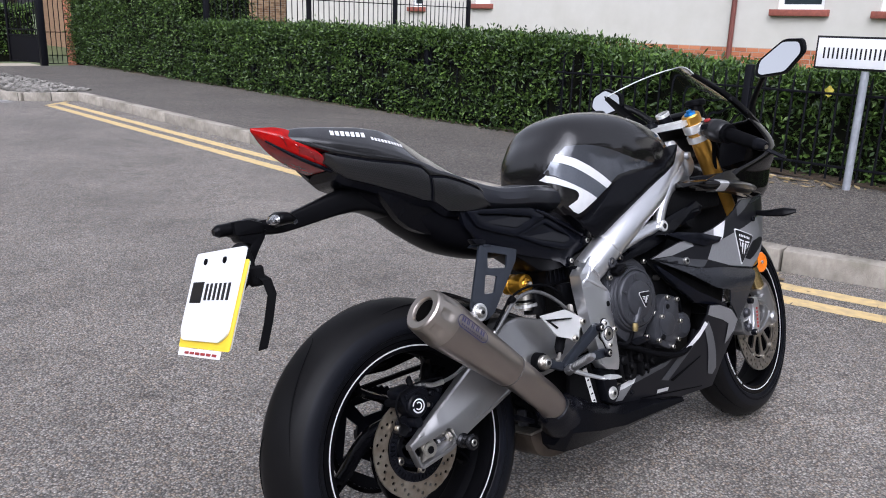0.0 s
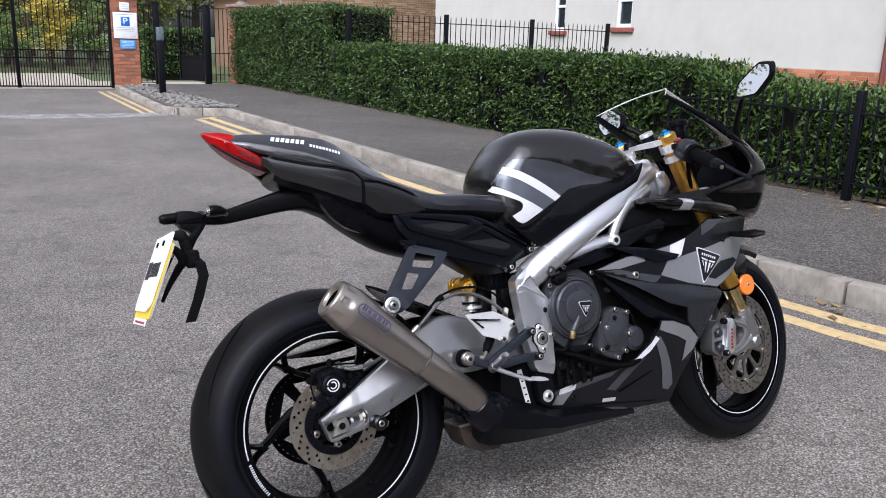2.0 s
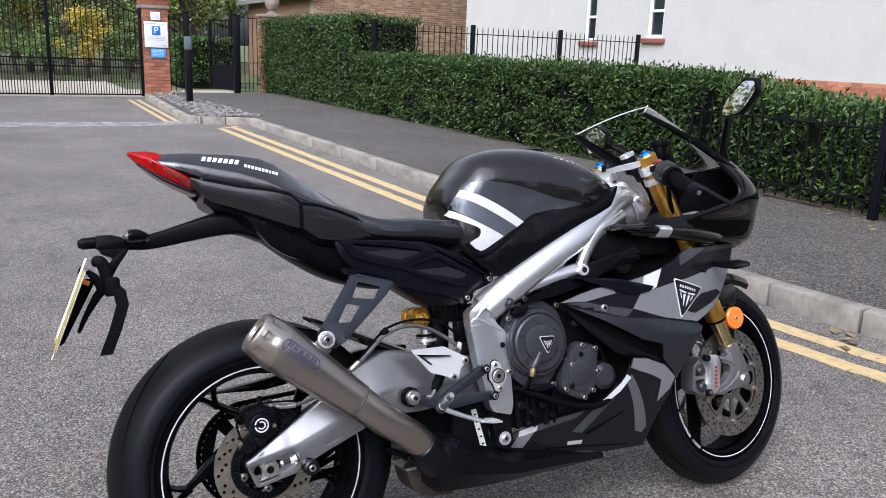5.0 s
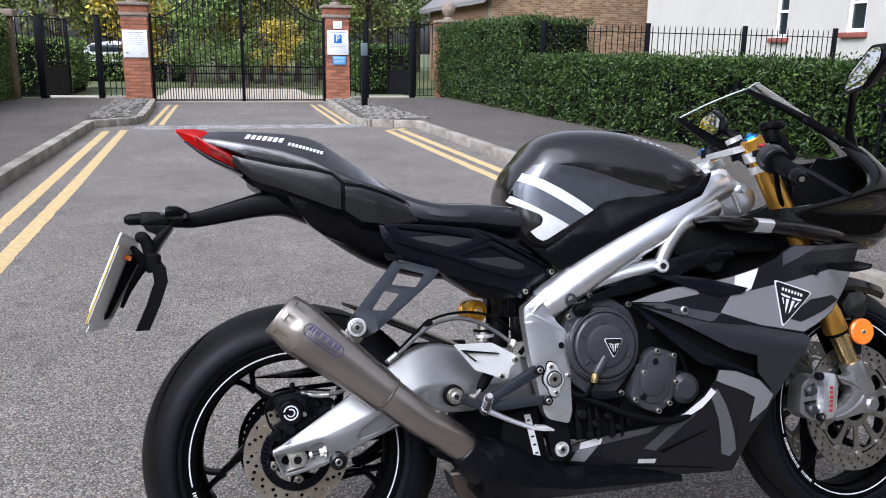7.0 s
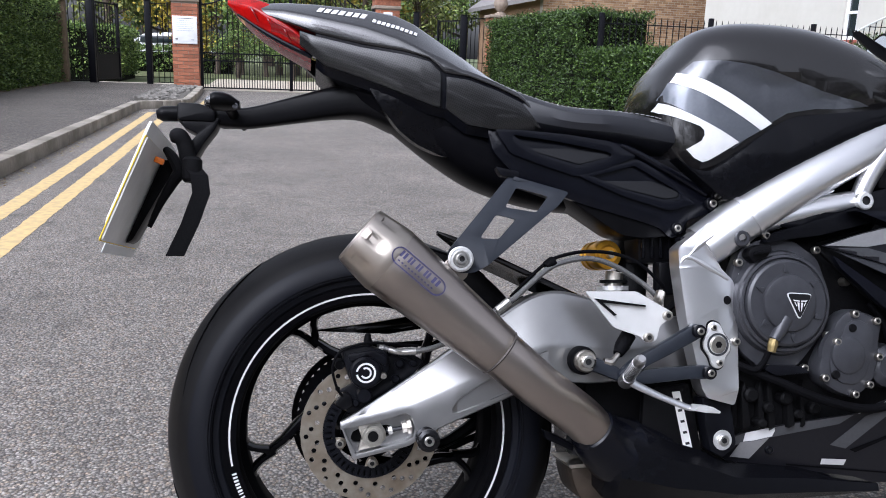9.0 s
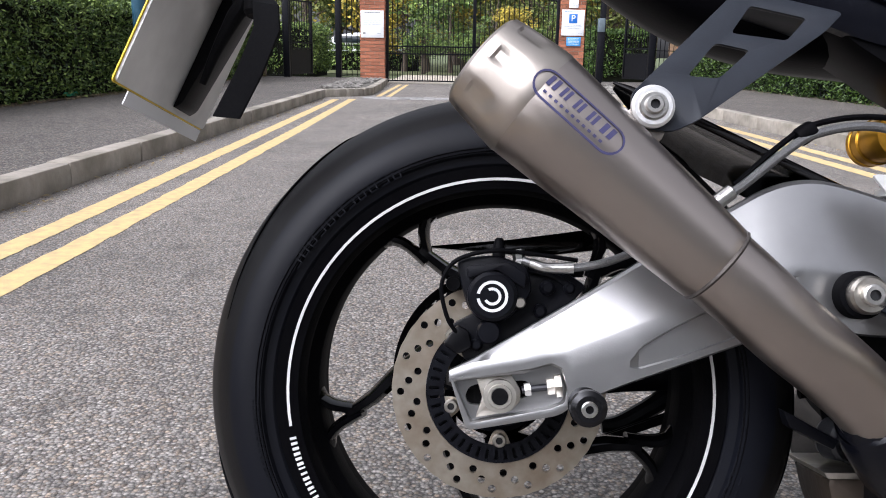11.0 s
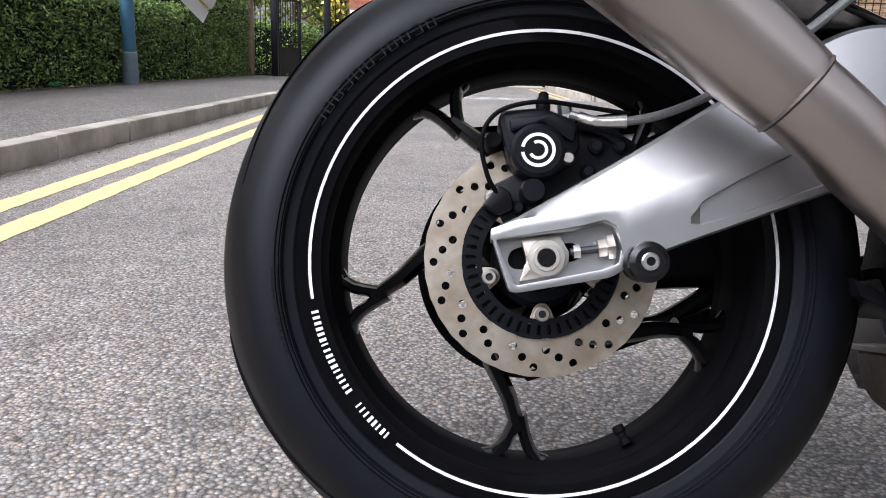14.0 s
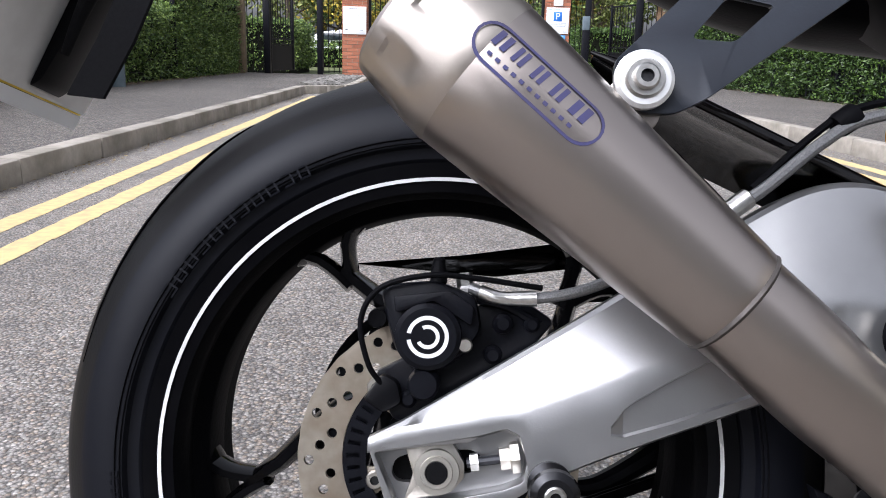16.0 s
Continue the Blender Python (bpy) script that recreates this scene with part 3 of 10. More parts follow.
for i in range(30):
    share(first_stone, pose(KERB_L - 0.0625 + 0.003 * math.sin(i * 2.1), 11.3 - 0.915 * (i + 1), 0.002 * math.sin(i * 1.9)), kerb_left)


def kerb_run(parent, points):
    """Short kerb stones along a bent line of points."""
    for (x0, y0), (x1, y1) in zip(points, points[1:]):
        d = math.hypot(x1 - x0, y1 - y0)
        k = max(1, round(d / 0.9))
        a = math.degrees(math.atan2(y1 - y0, x1 - x0)) - 90
        for j in range(k):
            s = share(first_stone, pose(x0 + (x1 - x0) * j / k, y0 + (y1 - y0) * j / k, 0, 0, 0, a) @ Matrix.Diagonal((1, d / k / 0.915, 1, 1)), parent)


kerb_run(kerb_right, [(x + 0.0625, y) for x, y in reversed(KERB_BEND)])
kerb_run(kerb_right, [(2.96, 10.92), (2.62, 11.02), (2.3, 11.15), (2.12, 11.45), (2.15, 12.4), (2.25, 14.5), (2.38, 16.9)])
kerb_run(kerb_left, [(-1.905, 11.32), (-1.6, 11.62), (-1.36, 11.85), (-1.28, 12.3), (-1.30, 14.3), (-1.38, 16.9)])


def stone_verge(name, x0, x1, y0, y1, slope, seed):
    """A strip of rough cobbles set in mortar behind the corner kerb."""
    rnd = random.Random(seed)
    t = thing(name, "rough grey cobbles set in mortar at the gate", "cobbles", kind="structure")
    bed = bmesh.new()
    outline = [(x0, y0), (x1, y0 + 0.15), (x1 - slope, y1), (x0 + (0.2 if slope > 0 else -0.1), y1)]
    vs = [bed.verts.new((x, y, z)) for z in (-0.01, 0.108) for x, y in outline]
    for f in ((0, 1, 2, 3), (4, 5, 6, 7), (0, 1, 5, 4), (1, 2, 6, 5), (2, 3, 7, 6), (3, 0, 4, 7)):
        bed.faces.new([vs[i] for i in f])
    part("mortar_bed", bed, BED_MORTAR, t, smooth=0)
    protos = []
    for k in range(4):
        b = bmesh.new()
        bmesh.ops.create_icosphere(b, subdivisions=1, radius=1)
        for v in b.verts:
            v.co *= 1 + 0.25 * noise.noise(v.co * 1.3 + Vector((k * 7, 0, 0)))
        protos.append(b)
    stones = [part("cobble", b, COBBLE, t) for b in protos]
    n = 0
    y = y0 + 0.12
    while y < y1 - 0.05:
        f = (y - y0) / (y1 - y0)
        lo, hi = x0 + 0.08 + (0.2 if slope > 0 else -0.1) * f, x1 - 0.06 - slope * f
        x = min(lo, hi) + rnd.uniform(0, 0.08)
        while x < max(lo, hi):
            m = pose(x, y + rnd.uniform(-0.04, 0.04), 0.112, rnd.uniform(-15, 15), rnd.uniform(-15, 15), rnd.uniform(0, 180)) @ Matrix.Diagonal((rnd.uniform(0.060, 0.085), rnd.uniform(0.036, 0.055), rnd.uniform(0.02, 0.035), 1))
            if n < 4:
                stones[n].matrix_local = m
            else:
                share(stones[n % 4], m)
            n += 1
            x += rnd.uniform(0.125, 0.165)
        y += 0.115
    return t


stone_verge("cobble_verge_right", 2.22, 3.35, 11.15, 16.9, 0.35, 3)
stone_verge("cobble_verge_left", -2.05, -1.36, 11.75, 16.9, 0.0, 5)

# a strip of granite setts across the road
setts = thing("sett_strip", "strip of worn granite setts across the road", "setts", kind="structure")
sett = part("sett", box(-0.085, 0.085, -0.05, 0.05, -0.03, 0.008, 0.012), SETT, setts)
rs = random.Random(8)
for row in range(5):
    x = -1.2 + 0.09 * (row % 2)
    while x < 2.05:
        m = pose(x, 11.03 + row * 0.115, rs.uniform(-0.003, 0.003), 0, 0, rs.uniform(-3, 3))
        if row == 0 and x < -1.15:
            sett.matrix_local = m
        else:
            share(sett, m)
        x += 0.18


def painted_line(points, width, parent=None):
    """Thick worn paint with a ragged edge, along a bent line on the road."""
    rl = random.Random(int(points[0][0] * 1000))
    b = bmesh.new()
    prev = None
    for (x0, y0), (x1, y1) in zip(points, points[1:]):
        d = Vector((x1 - x0, y1 - y0))
        k = max(2, int(d.length / 0.06))
        side = Vector((-d.y, d.x)).normalized() * width / 2
        for j in range(k + 1):
            p = Vector((x0, y0)) + d * j / k
            a, c = (p + side * (1 + rl.uniform(-0.10, 0.07)) for _ in (0, 1))
            q = p - side * (1 + rl.uniform(-0.10, 0.07))
            row = [b.verts.new((*a, 0.0022)), b.verts.new((*q, 0.0022))]
            if prev:
                b.faces.new((prev[0], prev[1], row[1], row[0]))
            prev = row
        prev = None
    return tagged(part("yellow_line", b, LINE, None, smooth=0), "worn yellow no-parking line painted on asphalt", "road marking", "double yellow lines", "structure")


painted_line([(-1.47, -20), (-1.485, 2.0), (-1.51, 4.0), (-1.54, 6.0), (-1.615, 10.75)], 0.105)
painted_line([(-1.265, -20), (-1.275, 2.0), (-1.29, 4.0), (-1.31, 6.0), (-1.39, 10.9)], 0.105)
painted_line([(3.80, -3.0), (3.40, -1.6), (3.08, -0.55), (2.885, 0.06), (2.80, 0.42), (2.75, 0.85), (2.705, 1.8), (2.67, 3.4), (2.62, 10.6)], 0.112)
painted_line([(3.56, -3.0), (3.17, -1.6), (2.87, -0.60), (2.685, -0.03), (2.60, 0.33), (2.55, 0.74), (2.50, 1.7), (2.46, 3.4), (2.40, 10.35)], 0.112)
painted_line([(2.36, 10.39), (2.75, 10.78)], 0.085)
painted_line([(-1.09, 11.72), (-1.03, 16.6)], 0.075)
painted_line([(-0.93, 11.72), (-0.88, 16.6)], 0.075)
painted_line([(1.84, 11.6), (1.95, 16.6)], 0.075)
painted_line([(2.0, 11.6), (2.12, 16.6)], 0.075)


# ---- hedges ----
def leaf_cloud(points, normals, length, width, seed, droop=0.2):
    """Arrays of small folded leaves at the points, turned by chance about their outward normals."""
    rg = np.random.default_rng(seed)
    n = len(points)
    d = rg.normal(size=(n, 3)) * 0.75 + normals * 0.55
    d[:, 2] += 0.35 - droop
    d /= np.linalg.norm(d, axis=1)[:, None]
    s = np.cross(d, rg.normal(size=(n, 3)) * 0.8 + normals)
    s /= np.linalg.norm(s, axis=1)[:, None]
    u = np.cross(s, d)
    ln = (length * rg.uniform(0.6, 1.25, n))[:, None]
    wd = (width * rg.uniform(0.7, 1.2, n))[:, None]
    v = np.empty((n, 4, 3))
    v[:, 0] = points
    v[:, 1] = points + d * ln * 0.5 + s * wd * 0.5 + u * wd * 0.18
    v[:, 2] = points + d * ln
    v[:, 3] = points + d * ln * 0.5 - s * wd * 0.5 + u * wd * 0.18
    i = np.arange(n)[:, None] * 4
    return v.reshape(-1, 3), np.concatenate([i + (0, 1, 2), i + (0, 2, 3)])


def leaf_object(name, clouds, material, parent, kind="stuff"):
    vs, fs, k = [], [], 0
    for v, f in clouds:
        vs.append(v)
        fs.append(f + k)
        k += len(v)
    me = bpy.data.meshes.new(name)
    v, f = np.concatenate(vs), np.concatenate(fs)
    me.vertices.add(len(v))
    me.vertices.foreach_set("co", v.astype(np.float32).ravel())
    me.loops.add(len(f) * 3)
    me.loops.foreach_set("vertex_index", f.astype(np.int32).ravel())
    me.polygons.add(len(f))
    me.polygons.foreach_set("loop_start", np.arange(0, len(f) * 3, 3, dtype=np.int32))
    me.update(calc_edges=True)
    me.materials.append(material)
    ob = new(name, me)
    ob.parent = parent
    return tagged(ob, kind=kind)


def bumpy(x, y, z, k=0.06):
    p = Vector((x, y, z))
    return k * (noise.noise(p * 1.6) + 0.5 * noise.noise(p * 5.0))


def hedge(label, x0, x1, y0, y1, ztop, material, density, length, width, seed, faces="fte", taper=0.0, core_inset=0.10):
    """A clipped hedge: a near-black mass for the shade inside and a skin of leaves on the faces that can be seen.
    taper: lower top towards y0.
    """
    rg = np.random.default_rng(seed)
    t = thing("hedge", label, "hedge")
    zt = lambda y: ztop - taper * max(0.0, min(1.0, (4.0 - y) / 1.0))
    core = bmesh.new()
    bmesh.ops.create_grid(core, x_segments=1, y_segments=1, size=0.01)
    core.clear()
    k = max(2, int((y1 - y0) / 0.4))
    secs = []
    foot = 0.08 if y0 < 18 else -0.02
    for j in range(k + 1):
        y = y0 + core_inset + (y1 - y0 - 2 * core_inset) * j / k
        a, c, h = x0 + core_inset, x1 - core_inset, zt(y) - core_inset
        w = 0.03 * noise.noise(Vector((j * 0.7, seed, 0)))
        secs.append([(a + 0.04, y, foot), (a + w, y, h * 0.5), (a + 0.02, y, h - 0.05), (a + 0.1, y, h), (c - 0.1, y, h + w), (c, y, h - 0.05), (c, y, foot)])
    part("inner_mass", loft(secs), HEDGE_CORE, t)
    clouds = []

    def add(pts, nrm):
        pts = np.array(pts)
        pts = pts[[noise.noise(Vector(p) * 5.5) + 0.6 * noise.noise(Vector(p) * 13) > -0.34 for p in pts]]
        nrm = np.tile(nrm, (len(pts), 1))
        off = np.array([bumpy(*p) for p in pts])[:, None] + rg.uniform(-0.15, 0.02, (len(pts), 1))
        clouds.append(leaf_cloud(pts + nrm * off, nrm, length, width, seed + len(clouds)))

    def count(area):
        return int(area * density)

    h = ztop - 0.1
    if "f" in faces or "b" in faces:
        for key, xx, sg in (("f", x0, -1.0), ("b", x1, 1.0)):
            if key in faces:
                n = count((y1 - y0) * h)
                ys = rg.uniform(y0, y1, n)
                zs = 0.1 + rg.uniform(0, 1, n) ** 0.9 * (np.array([zt(v) for v in ys]) - 0.1)
                add([(xx, a, c) for a, c in zip(ys, zs)], (sg, 0, 0))
    if "t" in faces:
        n = count((y1 - y0) * (x1 - x0))
        ys = rg.uniform(y0, y1, n)
        add([(a, c, zt(c)) for a, c in zip(rg.uniform(x0, x1, n), ys)], (0, 0, 1))
        n = count((y1 - y0) * 0.3)
        ys = rg.uniform(y0, y1, n)
        tall = rg.uniform(0, 1, n) ** 3 * 0.10
        add([(a, c, zt(c) + e) for a, c, e in zip(x0 + rg.uniform(0, 0.5, n), ys, tall)], (-0.2, 0, 1))
    for key, yy, sg in (("e", y0, -1.0), ("n", y1, 1.0)):
        if key in faces:
            n = count((x1 - x0) * h)
            add([(a, yy, c) for a, c in zip(rg.uniform(x0, x1, n), rg.uniform(0.1, zt(yy), n))], (0, sg, 0))
    leaf_object("leaves", clouds, material, t)
    return t


# hedges with HEDGE_DEEP carry painted shade in their leaf colour
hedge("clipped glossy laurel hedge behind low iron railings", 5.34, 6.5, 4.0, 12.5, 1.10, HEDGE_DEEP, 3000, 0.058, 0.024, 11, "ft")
hedge("looser laurel hedge growing through low iron railings", 5.50, 6.6, -6.0, 4.0, 1.04, HEDGE_LEAF, 2300, 0.066, 0.025, 21, "ft", taper=0.15)
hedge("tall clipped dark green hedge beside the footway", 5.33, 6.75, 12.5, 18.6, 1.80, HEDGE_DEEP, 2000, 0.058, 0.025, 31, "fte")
hedge("clipped dark hedge with leaf litter at its foot", -5.5, -4.17, -4.0, 17.2, 1.24, HEDGE_DARK, 2500, 0.055, 0.024, 41, "bt")
hedge("tall dark hedge beside the side gate", -5.6, -4.12, 13.0, 17.3, 1.75, HEDGE_DARK, 2000, 0.06, 0.028, 43, "bte")
hedge("low clipped hedge behind the side gate", 3.9, 5.6, 21.5, 24.0, 1.35, HEDGE_LEAF, 900, 0.08, 0.04, 51, "fte")
hedge("low dark hedge behind the open side gate", -5.2, -3.55, 20.5, 24.0, 1.35, HEDGE_DARK, 700, 0.08, 0.04, 53, "bte")
hedge("low dark shrubs behind the gates", -5.0, -0.9, 29.5, 30.5, 0.9, HEDGE_DARK, 420, 0.12, 0.06, 56, "te", core_inset=0.2)

# soil with litter at the hedges' feet
for nm, xa, xb in (("soil_bed_right", 5.355, 5.8), ("soil_bed_left", -5.4, -4.10)):
    sb = flat(xa, xb, -12, 17.6, 0.112, 4, 200)
    for v in sb.verts:
        v.co.z += 0.02 * noise.noise(v.co * 4)
    tagged(part(nm, sb, SOIL, None), "dark soil strewn with dead leaves", "soil", kind="structure")


def fallen_leaves(label, regions, seed, size=0.05):
    rg = np.random.default_rng(seed)
    clouds = []
    for x0, x1, y0, y1, z, n in regions:
        p = np.column_stack([rg.uniform(x0, x1, n), rg.uniform(y0, y1, n), np.full(n, z) + rg.uniform(0.001, 0.008, n)])
        v, f = leaf_cloud(p, np.tile((0, 0, 0.0), (n, 1)) + rg.normal(size=(n, 3)) * 0.05, size, size * 0.5, seed)
        v[:, 2] = z + 0.002 + np.abs(v[:, 2] - z) * 0.2
        clouds.append((v, f))
    t = thing("leaf_litter", label, "leaves")
    leaf_object("leaves", clouds, DRY_LEAF, t)


fallen_leaves("dry fallen leaves along the foot of the hedge", [(5.1, 5.5, -2, 5, 0.11, 420), (5.15, 5.5, 5, 17, 0.11, 400), (-4.3, -3.95, 2, 17, 0.112, 1900), (-4.3, -4.05, 4, 12, 0.118, 900), (-1.89, -1.72, 0, 11, 0.002, 700), (2.74, 2.88, -2, 11, 0.002, 260)], 71, 0.035)
fallen_leaves("broad yellow sycamore leaves on the footway", [(4.95, 5.28, 1.2, 2.0, 0.107, 26), (5.12, 5.32, 0.2, 2.6, 0.107, 26), (2.80, 2.95, 0.2, 0.9, 0.004, 5)], 72, 0.11)


# ---- railings ----
def railing(name, label, p0, p1, height, pitch, post_every, rails, bar_r, post_w, group, bottom=0.11, pointed=0.05, post_h=0.0):
    """Iron railings from p0 to p1: each bar, post and rail is a part."""
    t = thing(name, label, "railings", group, pose(p0[0], p0[1], 0, 0, 0, math.degrees(math.atan2(p1[1] - p0[1], p1[0] - p0[0]))))
    L = math.hypot(p1[0] - p0[0], p1[1] - p0[1])
    for z in rails:
        part("rail", box(0, L, -0.018, 0.018, z - 0.008, z + 0.008, 0.002), IRON, t)
    bar = None
    x = pitch / 2
    while x < L:
        if bar is None:
            b = lathe([(bar_r, bottom + 0.03), (bar_r, height - pointed), (bar_r * 0.2, height)], 8, "z")
            bar = part("bar", b, IRON, t)
            bar.matrix_local = pose(x, 0, 0)
        else:
            share(bar, pose(x, 0, 0))
        x += pitch
    post = None
    x = 0.0
    while x < L + 0.01:
        if post is None:
            post = part("post", box(-post_w / 2, post_w / 2, -post_w / 2, post_w / 2, bottom - 0.02, height + post_h, 0.006), IRON, t)
        else:
            share(post, pose(x, 0, 0))
        x += post_every
    return t


railing("railings", "low black iron railings grown through by the hedge", (5.43, 4.12), (5.43, 12.45), 0.93, 0.115, 2.06, (0.78, 0.24), 0.009, 0.06, "low street railings", post_h=0.03)
railing("railings", "low black iron railings in front of the hedge", (5.30, -4.1), (5.30, 4.10), 0.93, 0.115, 2.06, (0.78, 0.24), 0.009, 0.06, "low street railings", post_h=0.03)
railing("railings", "black iron railings with pointed bars beside the house", (5.6, 12.2), (11.85, 12.2), 1.72, 0.118, 2.08, (1.58, 0.9, 0.3), 0.009, 0.075, "", post_h=0.03)
railing("railings", "low black railings hidden in the dark hedge", (-4.28, 0.0), (-4.28, 12.9), 0.95, 0.13, 2.15, (0.8, 0.24), 0.008, 0.06, "low street railings")
railing("railings", "taller black railings in the dark hedge", (-4.22, 13.0), (-4.22, 17.2), 1.7, 0.13, 2.1, (1.5, 0.24), 0.008, 0.07, "")


# ---- gates and brick piers ----
def pier(label, cx, cy, w, h, finial=True, seed=1, sides="efw"):
    """A brick pier: mortar core, single bricks, a stepped brick cap with a stone slab and a ball."""
    t = thing("gate_pier", label, "gate pier", "gate piers", pose(cx, cy, 0))
    part("mortar_core", box(-w / 2 + 0.012, w / 2 - 0.012, -w / 2 + 0.012, w / 2 - 0.012, 0, h), MORTAR, t, smooth=0)
    brick_l, brick_h, j = 0.215, 0.065, 0.010
    b0 = part("brick", box(-0.5, 0.5, -0.5, 0.5, -0.5, 0.5, 0.0), BRICK, t, smooth=0)
    first = True
    rows = int(h / (brick_h + j))
    n = w / 2.5
    for r in range(rows):
        z = 0.005 + (r + 0.5) * (brick_h + j)
        cuts = [n, n, n / 2] if r % 2 else [n / 2, n, n]
        for face in range(4):
            x = -w / 2
            for k, c in enumerate(cuts):
                ln = c - j
                m = pose(0, 0, z, 0, 0, 90 * face) @ pose(x + c / 2, -w / 2 + 0.025, 0) @ Matrix.Diagonal((ln, 0.05, brick_h, 1))
                if first:
                    b0.matrix_local, first = m, False
                else:
                    share(b0, m)
                x += c
    part("corbel", box(-w / 2 - 0.03, w / 2 + 0.03, -w / 2 - 0.03, w / 2 + 0.03, h, h + 0.07, 0.008), STONE_CAP, t)
    part("cap_brick", box(-w / 2 - 0.015, w / 2 + 0.015, -w / 2 - 0.015, w / 2 + 0.015, h + 0.07, h + 0.21, 0.006), BRICK, t)
    part("cap_stone", box(-w / 2 - 0.06, w / 2 + 0.06, -w / 2 - 0.06, w / 2 + 0.06, h + 0.21, h + 0.28, 0.015), STONE_CAP, t)
    if finial:
        part("ball_finial", lathe([(0.0, 0.0), (0.14, 0.0), (0.14, 0.05), (0.07, 0.08), (0.12, 0.14), (0.17, 0.22), (0.18, 0.30), (0.15, 0.39), (0.08, 0.45), (0.0, 0.47)], 24, "z", m=Matrix.Translation((0, 0, h + 0.28))), STONE_CAP, t)
    return t


PIER_Y = 17.55
pier("red brick gate pier with a notice, on the verge", -1.68, PIER_Y, 0.54, 1.84)
pier("red brick gate pier with a blue parking sign", 2.67, PIER_Y, 0.54, 1.90)
pier("red brick end pier against the tall hedge", 5.80, 19.05, 0.54, 1.70)


def gate_leaf(name, label, x0, x1, y, side):
    """One leaf of the drive gates: its top sweeps up towards the middle."""
    t = thing(name, label, "gate", "drive gates")
    L = abs(x1 - x0)
    sg = 1 if x1 > x0 else -1
    top = lambda f: 1.80 + 0.95 * (0.5 - 0.5 * math.cos(math.pi * min(1, f * 1.05)))
    n = 17
    bar = None
    for i in range(1, n):
        f = i / n
        b = lathe([(0.009, 0.06), (0.009, top(f))], 6, "z")
        ob = part("bar", b, IRON, t)
        ob.matrix_local = pose(x0 + sg * L * f, y, 0)
    low = None
    for i in range(n):
        m = pose(x0 + sg * L * (i + 0.5) / n, y, 0)
        if low is None:
            low = part("short_bar", lathe([(0.008, 0.06), (0.008, 0.80)], 6, "z"), IRON, t)
            low.matrix_local = m
        else:
            share(low, m)
    for z in (0.06, 0.64, 0.80):
        part("rail", box(min(x0, x1), max(x0, x1), y - 0.02, y + 0.02, z - 0.014, z + 0.014), IRON, t)
    part("top_rail", tube([(x0 + sg * L * k / 8, y, top(k / 8)) for k in range(9)], 0.016, 8, steps=3), IRON, t)
    part("hinge_stile", box(x0 - 0.03, x0 + 0.03, y - 0.03, y + 0.03, 0.03, 1.9, 0.004), IRON, t)
    part("meeting_stile", box(x1 - 0.022, x1 + 0.022, y - 0.02, y + 0.02, 0.03, top(1), 0.004), IRON, t)
    return t


gate_leaf("drive_gate", "closed black iron drive gate leaf with swept top", -1.36, 0.53, 17.4, 1)
gate_leaf("drive_gate", "closed black iron drive gate leaf with swept top", 2.36, 0.56, 17.4, -1)


def side_gate(label, x, y, angle, length):
    t = thing("side_gate", label, "gate", "side gates", pose(x, y, 0, 0, 0, angle))
    part("hinge_stile", box(-0.03, 0.03, -0.03, 0.03, 0.1, 1.82, 0.004), IRON, t)
    part("free_stile", box(length - 0.05, length, -0.025, 0.025, 0.15, 1.78, 0.004), IRON, t)
    for z in (0.17, 0.72, 0.84, 1.75):
        part("rail", box(0, length, -0.02, 0.02, z - 0.015, z + 0.015), IRON, t)
    bar = None
    for i in range(1, 9):
        m = pose(length * i / 9, 0, 0)
        if bar is None:
            bar = part("bar", lathe([(0.009, 0.17), (0.009, 1.75)], 6, "z"), IRON, t)
            bar.matrix_local = m
        else:
            share(bar, m)
    part("lock_panel", box(0.03, length - 0.05, -0.008, 0.008, 0.18, 0.70), IRON, t)
    return t


side_gate("black iron side gate standing open", -3.52, 17.45, 72, 1.05)
side_gate("black iron side gate standing open", 4.50, 17.75, 112, 1.0)


def gate_post(label, x, y, w, h):
    t = thing("gate_post", label, "post", "side gate posts", pose(x, y, 0))
    part("shaft", box(-w / 2, w / 2, -w / 2, w / 2, 0.08, h, 0.008), IRON, t)
    part("cap", box(-w / 2 - 0.01, w / 2 + 0.01, -w / 2 - 0.01, w / 2 + 0.01, h, h + 0.02, 0.006), IRON, t)
    return t


gate_post("thick black iron gate post", -3.56, 17.3, 0.13, 1.80)
gate_post("thick black iron gate post", -2.44, 17.4, 0.12, 1.82)
gate_post("thick black iron gate post", 3.36, 17.5, 0.12, 1.86)
gate_post("thick black iron gate post", 4.50, 17.6, 0.13, 1.86)
railing("railings", "short black railing between pier and gate post", (-2.44, 17.5), (-1.94, 17.5), 1.80, 0.115, 5, (1.78, 0.8, 0.14), 0.009, 0.03, "side railings")
railing("railings", "short black railing between pier and gate post", (2.94, 17.55), (3.36, 17.55), 1.83, 0.115, 5, (1.81, 0.8, 0.14), 0.009, 0.03, "side railings")
railing("railings", "short black railing beside the side gate", (-4.05, 17.35), (-3.56, 17.35), 1.78, 0.115, 5, (1.76, 0.8, 0.14), 0.009, 0.03, "side railings")
railing("railings", "short black railing beside the side gate", (4.56, 17.7), (5.08, 17.85), 1.84, 0.115, 5, (1.82, 0.8, 0.14), 0.009, 0.03, "side railings")
old_pier = thing("gate_pier", "weathered narrow pier against the dark hedge", "gate pier", "", pose(-4.12, 17.3, 0))
